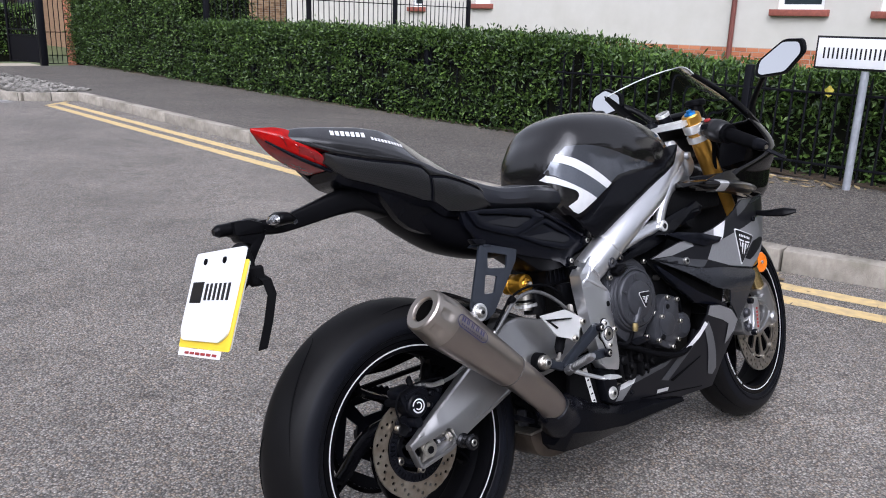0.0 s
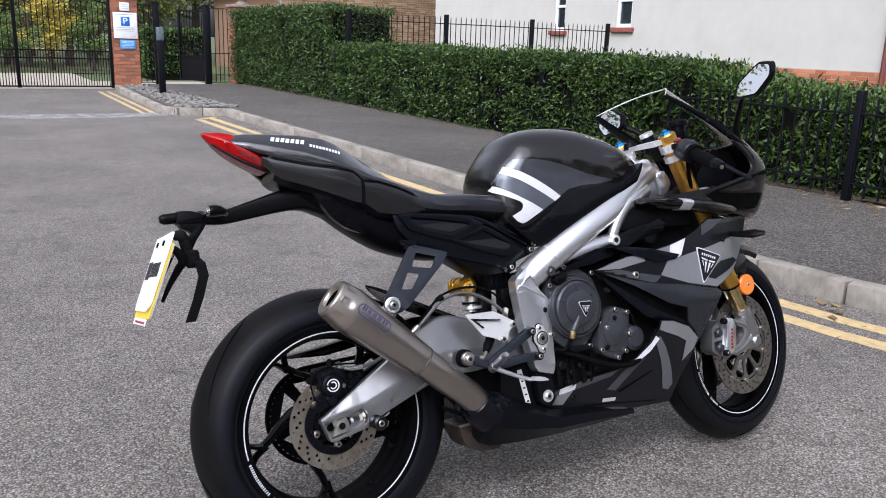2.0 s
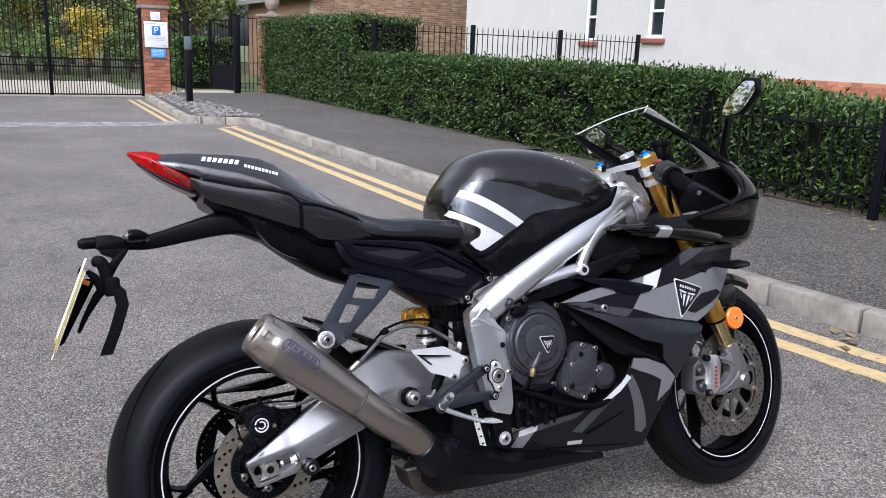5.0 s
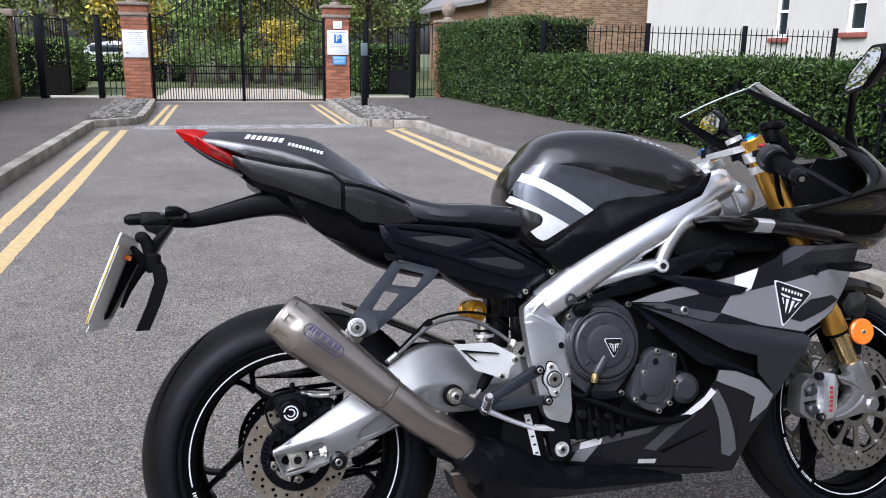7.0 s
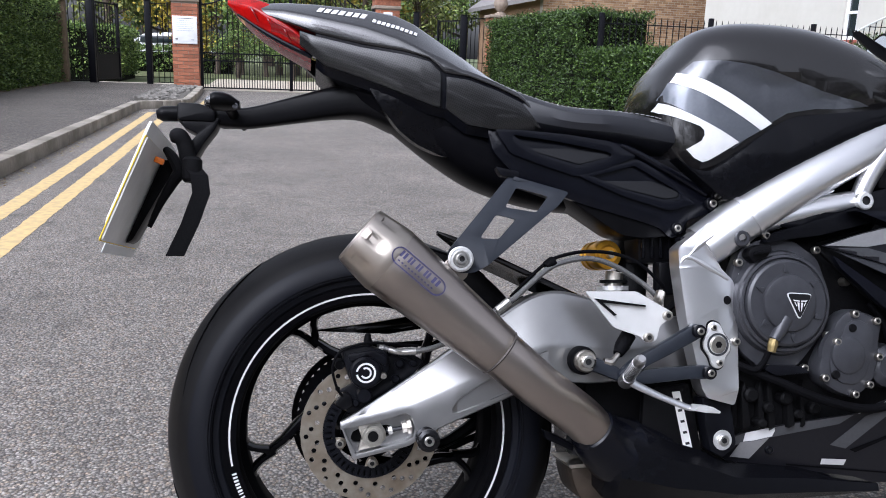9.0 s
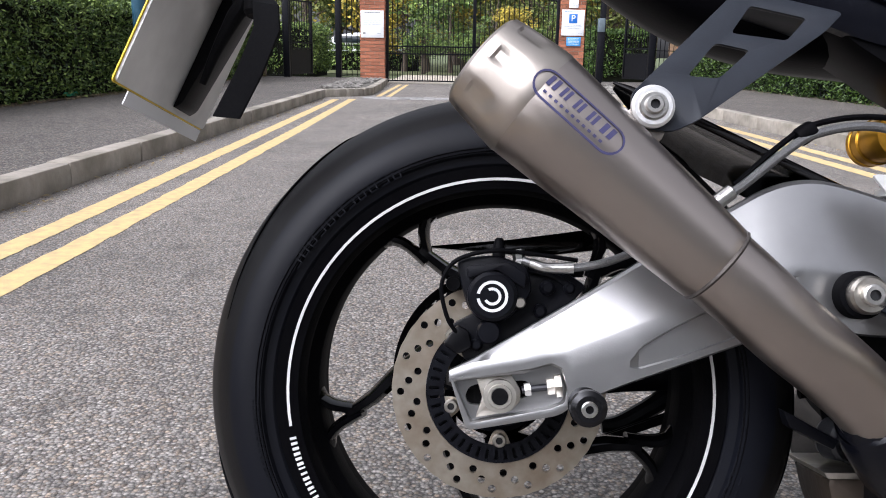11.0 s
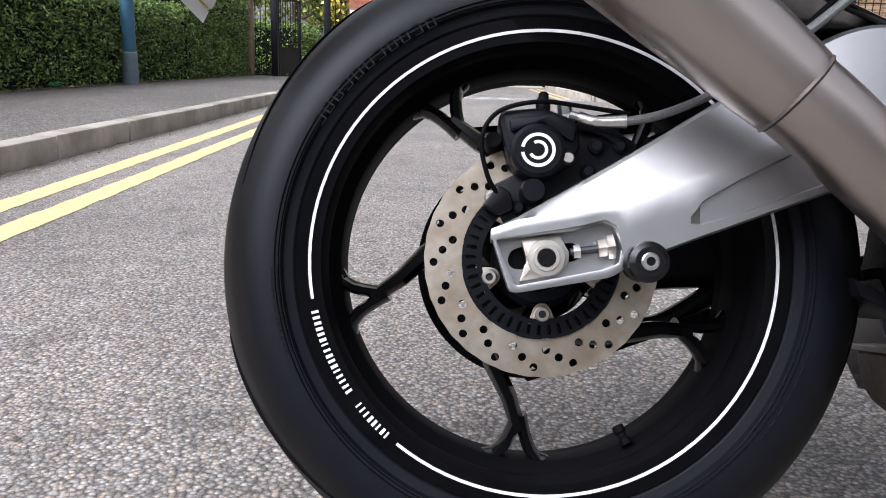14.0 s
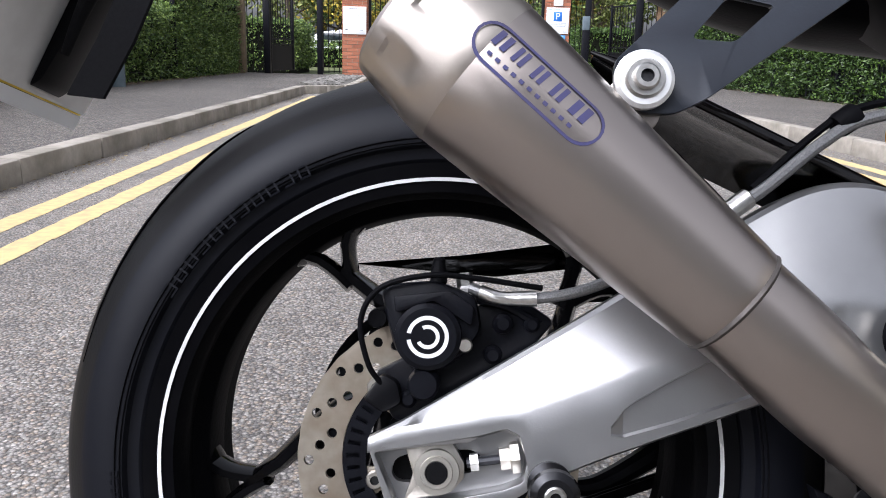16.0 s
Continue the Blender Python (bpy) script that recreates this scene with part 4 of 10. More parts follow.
part("shaft", box(-0.09, 0.09, -0.12, 0.12, 0.1, 1.75, 0.02), BROWN_POST, old_pier)
part("cap_stone", box(-0.2, 0.16, -0.22, 0.22, 1.75, 1.9, 0.03), STONE_CAP, old_pier)


# ---- signs and posts ----
def notice(label, cx, y, z0, z1, w, rows):
    t = thing("notice_board", label, "sign", "", pose(cx, y, 0))
    part("plate", box(-w / 2, w / 2, -0.006, 0.006, z0, z1, 0.002), SIGN_WHITE, t)
    for z, ln, h, m, x in rows:
        bars_text(t, "print", m, (x - ln / 2, -0.0065, z), (1, 0, 0), (0, 0, 1), ln, h, max(3, int(ln / 0.022)), gap=0.25)
    return t


Y_SIGN = PIER_Y - 0.29
notice("white printed notice on the brick pier", -1.68, Y_SIGN, 0.97, 1.54, 0.50,
       [(1.485, 0.34, 0.016, SIGN_BLACK, 0), (1.44, 0.22, 0.012, SIGN_GREY, 0), (1.40, 0.40, 0.008, SIGN_GREY, 0), (1.36, 0.38, 0.008, SIGN_GREY, 0), (1.32, 0.40, 0.008, SIGN_GREY, 0), (1.28, 0.34, 0.008, SIGN_GREY, 0), (1.24, 0.38, 0.008, SIGN_GREY, 0), (1.05, 0.05, 0.03, SIGN_BLACK, -0.17), (1.05, 0.07, 0.014, SIGN_GREY, 0.15)])
parking = notice("white parking sign with a blue square", 2.67, Y_SIGN, 1.085, 1.625, 0.485,
                 [(1.575, 0.38, 0.014, SIGN_BLUE, 0), (1.30, 0.36, 0.014, SIGN_GREY, 0), (1.265, 0.38, 0.014, SIGN_GREY, 0), (1.235, 0.34, 0.010, SIGN_GREY, 0), (1.12, 0.08, 0.012, SIGN_GREY, 0.17)])
part("blue_square", box(-0.09, 0.09, -0.012, -0.006, 1.345, 1.535, 0.004), SIGN_BLUE, parking, "blue square")
text_mesh("P", 0.19, 0.002, pose(0, -0.0135, 1.44, 90), SIGN_WHITE, parking, "letter", "white capital letter")
small_notice = thing("notice_board", "small white notice above the parking sign", "sign", "", pose(2.67, Y_SIGN, 0))
part("plate", box(-0.10, 0.10, -0.005, 0.005, 1.66, 1.83, 0.002), SIGN_WHITE, small_notice)
for z in (1.70, 1.74, 1.78):
    bars_text(small_notice, "print", SIGN_GREY, (-0.07, -0.0055, z), (1, 0, 0), (0, 0, 1), 0.14, 0.012, 8)
blue_notice = thing("notice_board", "small light blue notice under the parking sign", "sign", "", pose(2.70, Y_SIGN, 0))
part("plate", box(-0.155, 0.155, -0.005, 0.005, 0.865, 1.055, 0.002), SIGN_SKY, blue_notice)
for z in (0.90, 0.93, 0.96, 0.99, 1.02):
    bars_text(blue_notice, "print", SIGN_WHITE, (-0.12, -0.0055, z), (1, 0, 0), (0, 0, 1), 0.24, 0.010, 14)

bollard = thing("entry_post", "black post with a grey keypad box", "entry post", "", pose(2.75, 14.35, 0.105))
part("shaft", box(-0.055, 0.055, -0.055, 0.055, 0, 0.98, 0.006), IRON, bollard)
part("keypad_box", box(-0.060, 0.060, -0.065, 0.055, 0.98, 1.22, 0.012), POST_GREY, bollard, "grey metal box")

name_sign = thing("street_sign", "white street name plate in a black frame on a grey post", "street sign", "", pose(5.16, 1.14, 0, 0, 0, 0))
part("post", lathe([(0.028, 0.08), (0.028, 0.96)], 16, "z"), GALV, name_sign, "grey galvanised post")
sgn = part("plate", box(-0.012, 0.012, -0.95, 0.37, 0.965, 1.20, 0.003), SIGN_BLACK, name_sign, "black frame")
part("face", box(-0.0165, -0.0125, -0.935, 0.355, 0.98, 1.185, 0.001), SIGN_WHITE, sgn)
bars_text(sgn, "lettering", SIGN_BLACK, (-0.0167, 0.31, 1.04), (0, -1, 0), (0, 0, 1), 1.1, 0.078, 34, gap=0.62)

blue_pole = thing("post", "blue grey painted steel post with a pale foot", "post", "", pose(-4.02, 9.95, 0.1))
part("shaft", lathe([(0.085, 0.42), (0.085, 3.4), (0.07, 3.45), (0.0, 3.46)], 24, "z"), POST_BLUE, blue_pole)
part("foot", lathe([(0.098, 0.0), (0.098, 0.40), (0.086, 0.42)], 24, "z"), POST_GREY, blue_pole, "grey foot")
litter = thing("litter", "crumpled green plastic bag on the soil", "litter", "", pose(-4.32, 8.35, 0.14))
lb = bmesh.new()
bmesh.ops.create_icosphere(lb, subdivisions=3, radius=0.1)
for v in lb.verts:
    v.co *= 1 + 0.7 * noise.noise(v.co * 20)
    v.co.z *= 0.35
    v.co.y *= 1.6
part("bag", lb, GREEN_LITTER, litter)


# ---- houses ----
def bricks_joined(x0, x1, z0, z1, m, material, parent, name="brickwork"):
    """Courses of single bricks, 4 mm proud of their mortar, joined in one mesh."""
    b = bmesh.new()
    vs, fs = [], []
    r = 0
    z = z0
    while z < z1 - 0.03:
        x = x0 - (0.1125 if r % 2 else 0)
        while x < x1:
            a, c = max(x, x0), min(x + 0.215, x1)
            if c - a > 0.03:
                k = len(vs)
                vs += [(a, 0, z), (c, 0, z), (c, 0, z + 0.065), (a, 0, z + 0.065), (a + 0.003, -0.006, z + 0.003), (c - 0.003, -0.006, z + 0.003), (c - 0.003, -0.006, z + 0.062), (a + 0.003, -0.006, z + 0.062)]
                fs += [(k + 4, k + 5, k + 6, k + 7), (k, k + 1, k + 5, k + 4), (k + 1, k + 2, k + 6, k + 5), (k + 2, k + 3, k + 7, k + 6), (k + 3, k, k + 4, k + 7)]
            x += 0.225
        z += 0.075
        r += 1
    b.free()
    me = bpy.data.meshes.new(name)
    me.from_pydata(vs, [], fs)
    me.materials.append(material)
    ob = new(name, me)
    ob.parent = parent
    ob.matrix_local = m
    return tagged(ob, kind="stuff")


def island_brick(name, dark, light):
    m = leaf_mat(name, dark, light, 0.9)
    return m


BRICK_ISLE = island_brick("orange brick courses", (0.30, 0.095, 0.045), (0.50, 0.20, 0.10))
BROWN_ISLE = island_brick("buff brown brick courses", (0.17, 0.095, 0.05), (0.35, 0.23, 0.135))

white_house = thing("house", "white rendered house with an orange brick plinth", "house")
WX = 12.6
windows = [(14.62, 15.06, 1.62, 2.8), (12.28, 12.80, 1.70, 2.9), (4.72, 5.50, 1.62, 2.8), (3.0, 3.86, 1.60, 2.8)]
wall_cells = bmesh.new()
ys = sorted({-8.0, 21.0, *[v for w in windows for v in w[:2]]})
for a, c in zip(ys, ys[1:]):
    hole = [w for w in windows if w[0] <= a and c <= w[1]]
    spans = [(0.98, 6.0)] if not hole else [(0.98, hole[0][2]), (hole[0][3], 6.0)]
    for z0, z1 in spans:
        box(WX, WX + 0.25, a, c, z0, z1, 0, wall_cells)
bmesh.ops.remove_doubles(wall_cells, verts=wall_cells.verts, dist=1e-5)
part("wall", wall_cells, RENDER_WHITE, white_house, smooth=0)
part("end_wall", box(WX + 0.25, WX + 8, 20.75, 21.0, 0, 6.0), RENDER_WHITE, white_house, smooth=0)
part("plinth_mortar", box(WX - 0.02, WX + 0.2, -8, 21.0, 0, 0.98), MORTAR, white_house, smooth=0)
bricks_joined(-20.9, 7.9, 0.08, 0.98, pose(WX - 0.02, 0, 0, 0, 0, -90), BRICK_ISLE, white_house)
part("roof", loft([[(WX - 0.4, y, 5.9), (WX + 4.2, y, 8.6), (WX + 8.6, y, 5.9)] for y in (-8.3, 21.3)]), mat("slate roof", (0.09, 0.085, 0.085), 0.8, 0, (0.05, 0.05, 0.05), 8, 1, 0.4, 30), white_house)
part("floor_slab", box(WX + 0.25, WX + 8, -8, 20.7, 0.0, 0.3), MORTAR, white_house, smooth=0)
part("drainpipe", lathe([(0.045, 0.1), (0.045, 5.9)], 12, "z", m=Matrix.Translation((WX - 0.06, 6.25, 0))), mat("red brown drainpipe", (0.14, 0.04, 0.03), 0.5), white_house, "red brown drainpipe")
for a, c, z0, z1 in windows:
    w = part("window", box(WX + 0.09, WX + 0.11, a, c, z0, z1), PANE, white_house, "dark glazed window in a white frame", smooth=0)
    fr = bmesh.new()
    for q in ((a, a + 0.07, z0, z1), (c - 0.07, c, z0, z1), (a + 0.07, c - 0.07, z0, z0 + 0.08), (a + 0.07, c - 0.07, z1 - 0.08, z1), (a + 0.07, c - 0.07, (z0 + z1) / 2 - 0.03, (z0 + z1) / 2 + 0.03)):
        box(WX + 0.05, WX + 0.12, q[0], q[1], q[2], q[3], 0, fr)
    part("frame", fr, PVC, w, smooth=0)
    part("sill", box(WX - 0.09, WX + 0.05, a - 0.1, c + 0.1, z0 - 0.11, z0 - 0.003, 0.01), TERRACOTTA, w, "terracotta brick sill")

brown_house = thing("house", "buff brown brick house with a low roof", "house")
BY = 25.0
part("wall", box(9.0, 17.5, BY, BY + 0.3, 0, 3.5), MORTAR, brown_house, smooth=0)
part("side_wall", box(9.0, 9.3, BY + 0.3, BY + 8, 0, 3.2), BRICK_BROWN, brown_house, smooth=0)
bricks_joined(9.0, 15.6, 0.7, 3.5, pose(0, BY, 0), BROWN_ISLE, brown_house)
part("roof", loft([[(8.6, y, 2.95), (12.5, y, 5.8), (18.0, y, 5.8), (18.0, y, 5.6), (12.5, y, 5.6), (8.6, y, 2.8)] for y in (BY - 0.35, BY + 8.4)]), mat("grey roof verge", (0.22, 0.21, 0.20), 0.8, 0, (0.15, 0.14, 0.14), 10, 1), brown_house)

# ---- trees behind the gates ----
def tree(label, x, y, height, spread, material, seed, leaves=2600, low=0.25, leaf=0.22):
    rnd = random.Random(seed)
    rg = np.random.default_rng(seed)
    t = thing("tree", label, "tree", "trees behind the gates", pose(x, y, 0))
    bm = tube([(0, 0, -0.1), (0.1 * rnd.uniform(-1, 1), 0.1, height * 0.3), (0.3 * rnd.uniform(-1, 1), 0.2 * rnd.uniform(-1, 1), height * 0.9)], [0.03 * height, 0.02 * height, 0.004 * height], 8)
    tips = []
    for k in range(13):
        a = rnd.uniform(0, 2 * math.pi)
        z = height * rnd.uniform(low, 0.85)
        r = spread * rnd.uniform(0.45, 1.0) * (1.1 - 0.5 * z / height)
        tip = (r * math.cos(a), r * math.sin(a), z + height * rnd.uniform(0.02, 0.15))
        tube([(0, 0, z * 0.8), (tip[0] * 0.5, tip[1] * 0.5, z * 0.97), tip], [0.009 * height, 0.006 * height, 0.002 * height], 5, bm, steps=3)
        tips += [tip, (tip[0] * 0.6, tip[1] * 0.6, z)]
    part("trunk", bm, BARK, t)
    pts, nrm = [], []
    per = leaves // len(tips)
    for c in tips:
        rr = spread * rnd.uniform(0.22, 0.42)
        q = rg.normal(size=(per, 3))
        q /= np.linalg.norm(q, axis=1)[:, None]
        q *= rr * rg.uniform(0.3, 1.0, (per, 1)) * (1, 1, 0.75)
        pts.append(np.array(c) + q)
        nrm.append(q / rr)
    pts, nrm = np.concatenate(pts), np.concatenate(nrm)
    keep = pts[:, 2] > 0.2
    leaf_object("crown", [leaf_cloud(pts[keep], nrm[keep], leaf, leaf * 0.55, seed)], material, t)
    return t


GREEN_TREE = "dense green woodland tree behind the gates"
GOLD_TREE = "tree with yellow autumn leaves behind the gates"
rt = random.Random(4)
protos = [tree(GREEN_TREE, -6.0, 34, 8, 2.8, TREE_GREEN, 101), tree(GOLD_TREE, -2.4, 32, 6.5, 2.2, TREE_GOLD, 102), tree(GREEN_TREE, 1.2, 31, 7, 2.4, HEDGE_DARK, 103), tree(GOLD_TREE, 4.6, 36, 7.5, 2.6, TREE_GOLD, 104), tree(GREEN_TREE, 7.8, 38, 9, 3.0, TREE_GREEN, 105)]
spots = [(2, -0.8, 29.0, 0.8), (0, -10, 37, 1.2), (4, -8, 42, 1.1), (1, -5.2, 40, 1.2), (0, -1.5, 42, 1.2), (4, 2.6, 41, 1.1), (3, 6.0, 44, 1.1), (2, 9.5, 46, 1.2), (0, 12, 48, 1.3), (4, -13, 46, 1.4), (3, 0.5, 48, 1.3), (2, 4.2, 33.0, 0.85), (1, 3.2, 38, 1.0), (0, -17, 50, 1.5), (4, 16, 52, 1.5), (0, 6.5, 34, 0.9), (2, -4.2, 36, 0.9)]
for k, x, y, s in spots:
    o = copy_thing(protos[k], pose(x, y, 0, 0, 0, rt.uniform(0, 360)))
    o.scale = (s, s, s)

for k, x, y, s in ((2, -0.8, 25.5, 0.30), (2, 0.9, 25.2, 0.26), (1, 2.1, 26.5, 0.36), (2, 0.1, 27.8, 0.36), (0, 1.6, 28.5, 0.36), (2, 3.2, 26.0, 0.30), (1, -1.6, 29.0, 0.45), (0, 3.0, 30.0, 0.5), (3, 0.6, 30.5, 0.5)):
    o = copy_thing(protos[k], pose(x, y, 0, 0, 0, rt.uniform(0, 360)))
    o.scale = (s * 1.3, s * 1.3, s)
    o["label"], o["group"] = "low leafy shrub behind the gates", "shrubs behind the gates"

# trees added round the street, out of the walk's sight, to darken reflections
UNSEEN_LEAF = leaf_mat("dark street tree leaves", (0.012, 0.020, 0.007), (0.065, 0.090, 0.025), 0.6)
UNSEEN_TREE = "unseen dense dark tree added to darken reflections"
street = [tree(UNSEEN_TREE, -4.5, -11.5, 8.5, 2.9, UNSEEN_LEAF, 301, 3600, 0.10, 0.26), tree(UNSEEN_TREE, 0.8, -11.0, 9.5, 3.1, UNSEEN_LEAF, 302, 3800, 0.10, 0.26), tree(UNSEEN_TREE, -9.0, -10.5, 9.0, 3.0, UNSEEN_LEAF, 303, 3600, 0.10, 0.26)]
for t in street:
    t["group"] = "street trees"
for k, x, y, s in ((0, -12.5, -5.5, 1.0), (1, -14.5, 1, 1.1), (2, -15, 8, 1.0), (0, -15, 15, 1.1), (2, -6.6, -14.0, 1.3), (0, -2.2, -13.5, 1.3), (1, 2.0, -14.5, 1.3), (2, 5.2, -12.0, 1.0), (0, 8.6, -12.5, 1.05)):
    o = copy_thing(street[k], pose(x, y, 0, 0, 0, rt.uniform(0, 360)))
    o.scale = (s, s, s)

# a yellow leaf caught in the hedge
caught = thing("leaf", "single bright yellow leaf caught in the hedge", "leaf", "", pose(5.40, 1.47, 0.79, 0, -80, 20))
lf = bmesh.new()
pts_ = []
for k in range(10):
    a = 2 * math.pi * k / 10
    pts_.append((math.cos(a) * (0.046, 0.034, 0.040, 0.030, 0.036)[min(k, 10 - k) % 5], math.sin(a) * (0.036 if k % 2 == 0 else 0.030), 0.006 * math.sin(3 * a)))
vs_ = [lf.verts.new(p) for p in pts_]
mid_ = lf.verts.new((0, 0, 0.004))
for k in range(10):
    lf.faces.new((vs_[k], vs_[(k + 1) % 10], mid_))
part("blade", lf, mat("yellow leaf", (0.62, 0.52, 0.06), 0.6, 0, (0.5, 0.42, 0.05), 30), caught)
part("stem", tube([(-0.03, 0, 0), (-0.08, 0.01, -0.01)], 0.0015, 6), DRY_LEAF, caught)

# a parked car far behind the side gate
car = thing("car", "white car parked behind the hedges", "car", "", pose(-3.4, 34, 0))
part("body", loft([[(x, y, z) for y, z in ((-0.85, 0.3), (-0.88, 0.75), (-0.8, h1), (-0.6, h2), (0.6, h2), (0.8, h1), (0.88, 0.75), (0.85, 0.3))] for x, h1, h2 in ((-2.1, 0.8, 0.82), (-1.9, 0.95, 0.98), (-1.2, 1.0, 1.35), (-0.4, 1.02, 1.45), (0.6, 1.02, 1.4), (1.2, 0.98, 1.02), (2.0, 0.85, 0.88), (2.1, 0.7, 0.72))]), CAR_WHITE, car)
part("side_glass", box(-1.3, 0.9, -0.86, -0.74, 1.03, 1.3, 0.03), PANE, car)
for wx in (-1.3, 1.35):
    part("wheel", lathe([(0.0, -0.09), (0.2, -0.09), (0.31, -0.08), (0.32, 0.08), (0.0, 0.09)], 24, m=Matrix.Translation((wx, -0.8, 0.32))), RUBBER, car)


# ---- the motorcycle: wheels, brakes, swingarm, exhaust ----
from mathutils.bvhtree import BVHTree

LEAN, BIKE_YAW = 16.5, -3.2
BIKE = pose(0.007, -0.0186, 0.004, 0, 0, BIKE_YAW) @ pose(0, 0, 0, -LEAN, 0, 0)
bike = thing("motorcycle", "black and grey sports motorcycle leaning on its side stand", "motorcycle", "", BIKE)


def grid_face(outline, step, holes=()):
    """A flat face in x and z cut into cells, so that it can be bent."""
    b = bmesh.new()
    edges = []
    for loop in (outline, *holes):
        vs = [b.verts.new((x, 0, z)) for x, z in loop]
        edges += [b.edges.new((vs[i], vs[(i + 1) % len(vs)])) for i in range(len(vs))]
    bmesh.ops.triangle_fill(b, use_beauty=True, use_dissolve=False, edges=edges)
    xs, zs = [p[0] for p in outline], [p[1] for p in outline]
    for axis, lo, hi in ((0, min(xs), max(xs)), (2, min(zs), max(zs))):
        k = math.ceil(lo / step)
        while k * step < hi:
            co, no = [0, 0, 0], [0, 0, 0]
            co[axis], no[axis] = k * step, 1
            bmesh.ops.bisect_plane(b, geom=[*b.verts, *b.edges, *b.faces], plane_co=co, plane_no=no)
            k += 1
    return b


def panel(outline, f, thick=0.004, step=0.03, r=0.0, holes=(), bevel=0.0, bm=None, swell=0.0):
    """A bent sheet: an outline in x and z whose outer side lies at y = f(x, z); it grows thick towards the bike's middle.
    swell: how far the middle of the panel stands proud of its edge."""
    outline = rounded(outline, r) if r else outline
    b = grid_face(outline, step, holes)
    if swell:
        rim = [Vector(p) for p in outline]
        rim = [(rim[i], rim[(i + 1) % len(rim)]) for i in range(len(rim))]

        def inset(x, z):
            p = Vector((x, z))
            best = 9.0
            for a, c in rim:
                d = c - a
                t = max(0, min(1, (p - a).dot(d) / max(1e-9, d.length_squared)))
                best = min(best, (p - a - d * t).length)
            return swell * (1 - math.exp(-best / (swell * 1.6)))
    for v in b.verts:
        v.co.y = f(v.co.x, v.co.z) - (inset(v.co.x, v.co.z) if swell else 0)
    faces = list(b.faces)
    ret = bmesh.ops.extrude_face_region(b, geom=faces)
    back = [v for v in ret["geom"] if isinstance(v, bmesh.types.BMVert)]
    for v in back:
        v.co.y = f(v.co.x, v.co.z) + thick
    bmesh.ops.recalc_face_normals(b, faces=b.faces)
    if bevel:
        bevel_sharp(b, bevel, 2, 60)
    return join(bm, b)


def on_surface(bm_target, outline, lift=0.0012, step=0.012, side=-1, r=0.0):
    """A thin decal that lies on another mesh: its outline in x and z is thrown sideways onto it."""
    tree_ = BVHTree.FromBMesh(bm_target)
    b = grid_face(rounded(outline, r) if r else outline, step)
    for v in b.verts:
        hit, nrm, _, _ = tree_.ray_cast(Vector((v.co.x, side * 1.0, v.co.z)), Vector((0, -side, 0)))
        if hit is None:
            hit, nrm, _, _ = tree_.find_nearest(Vector((v.co.x, side * 0.1, v.co.z)))
        v.co = hit + Vector((0, side * lift, 0))
    return b


def keep_mesh(ob):
    b = bmesh.new()
    b.from_mesh(ob.data)
    return b


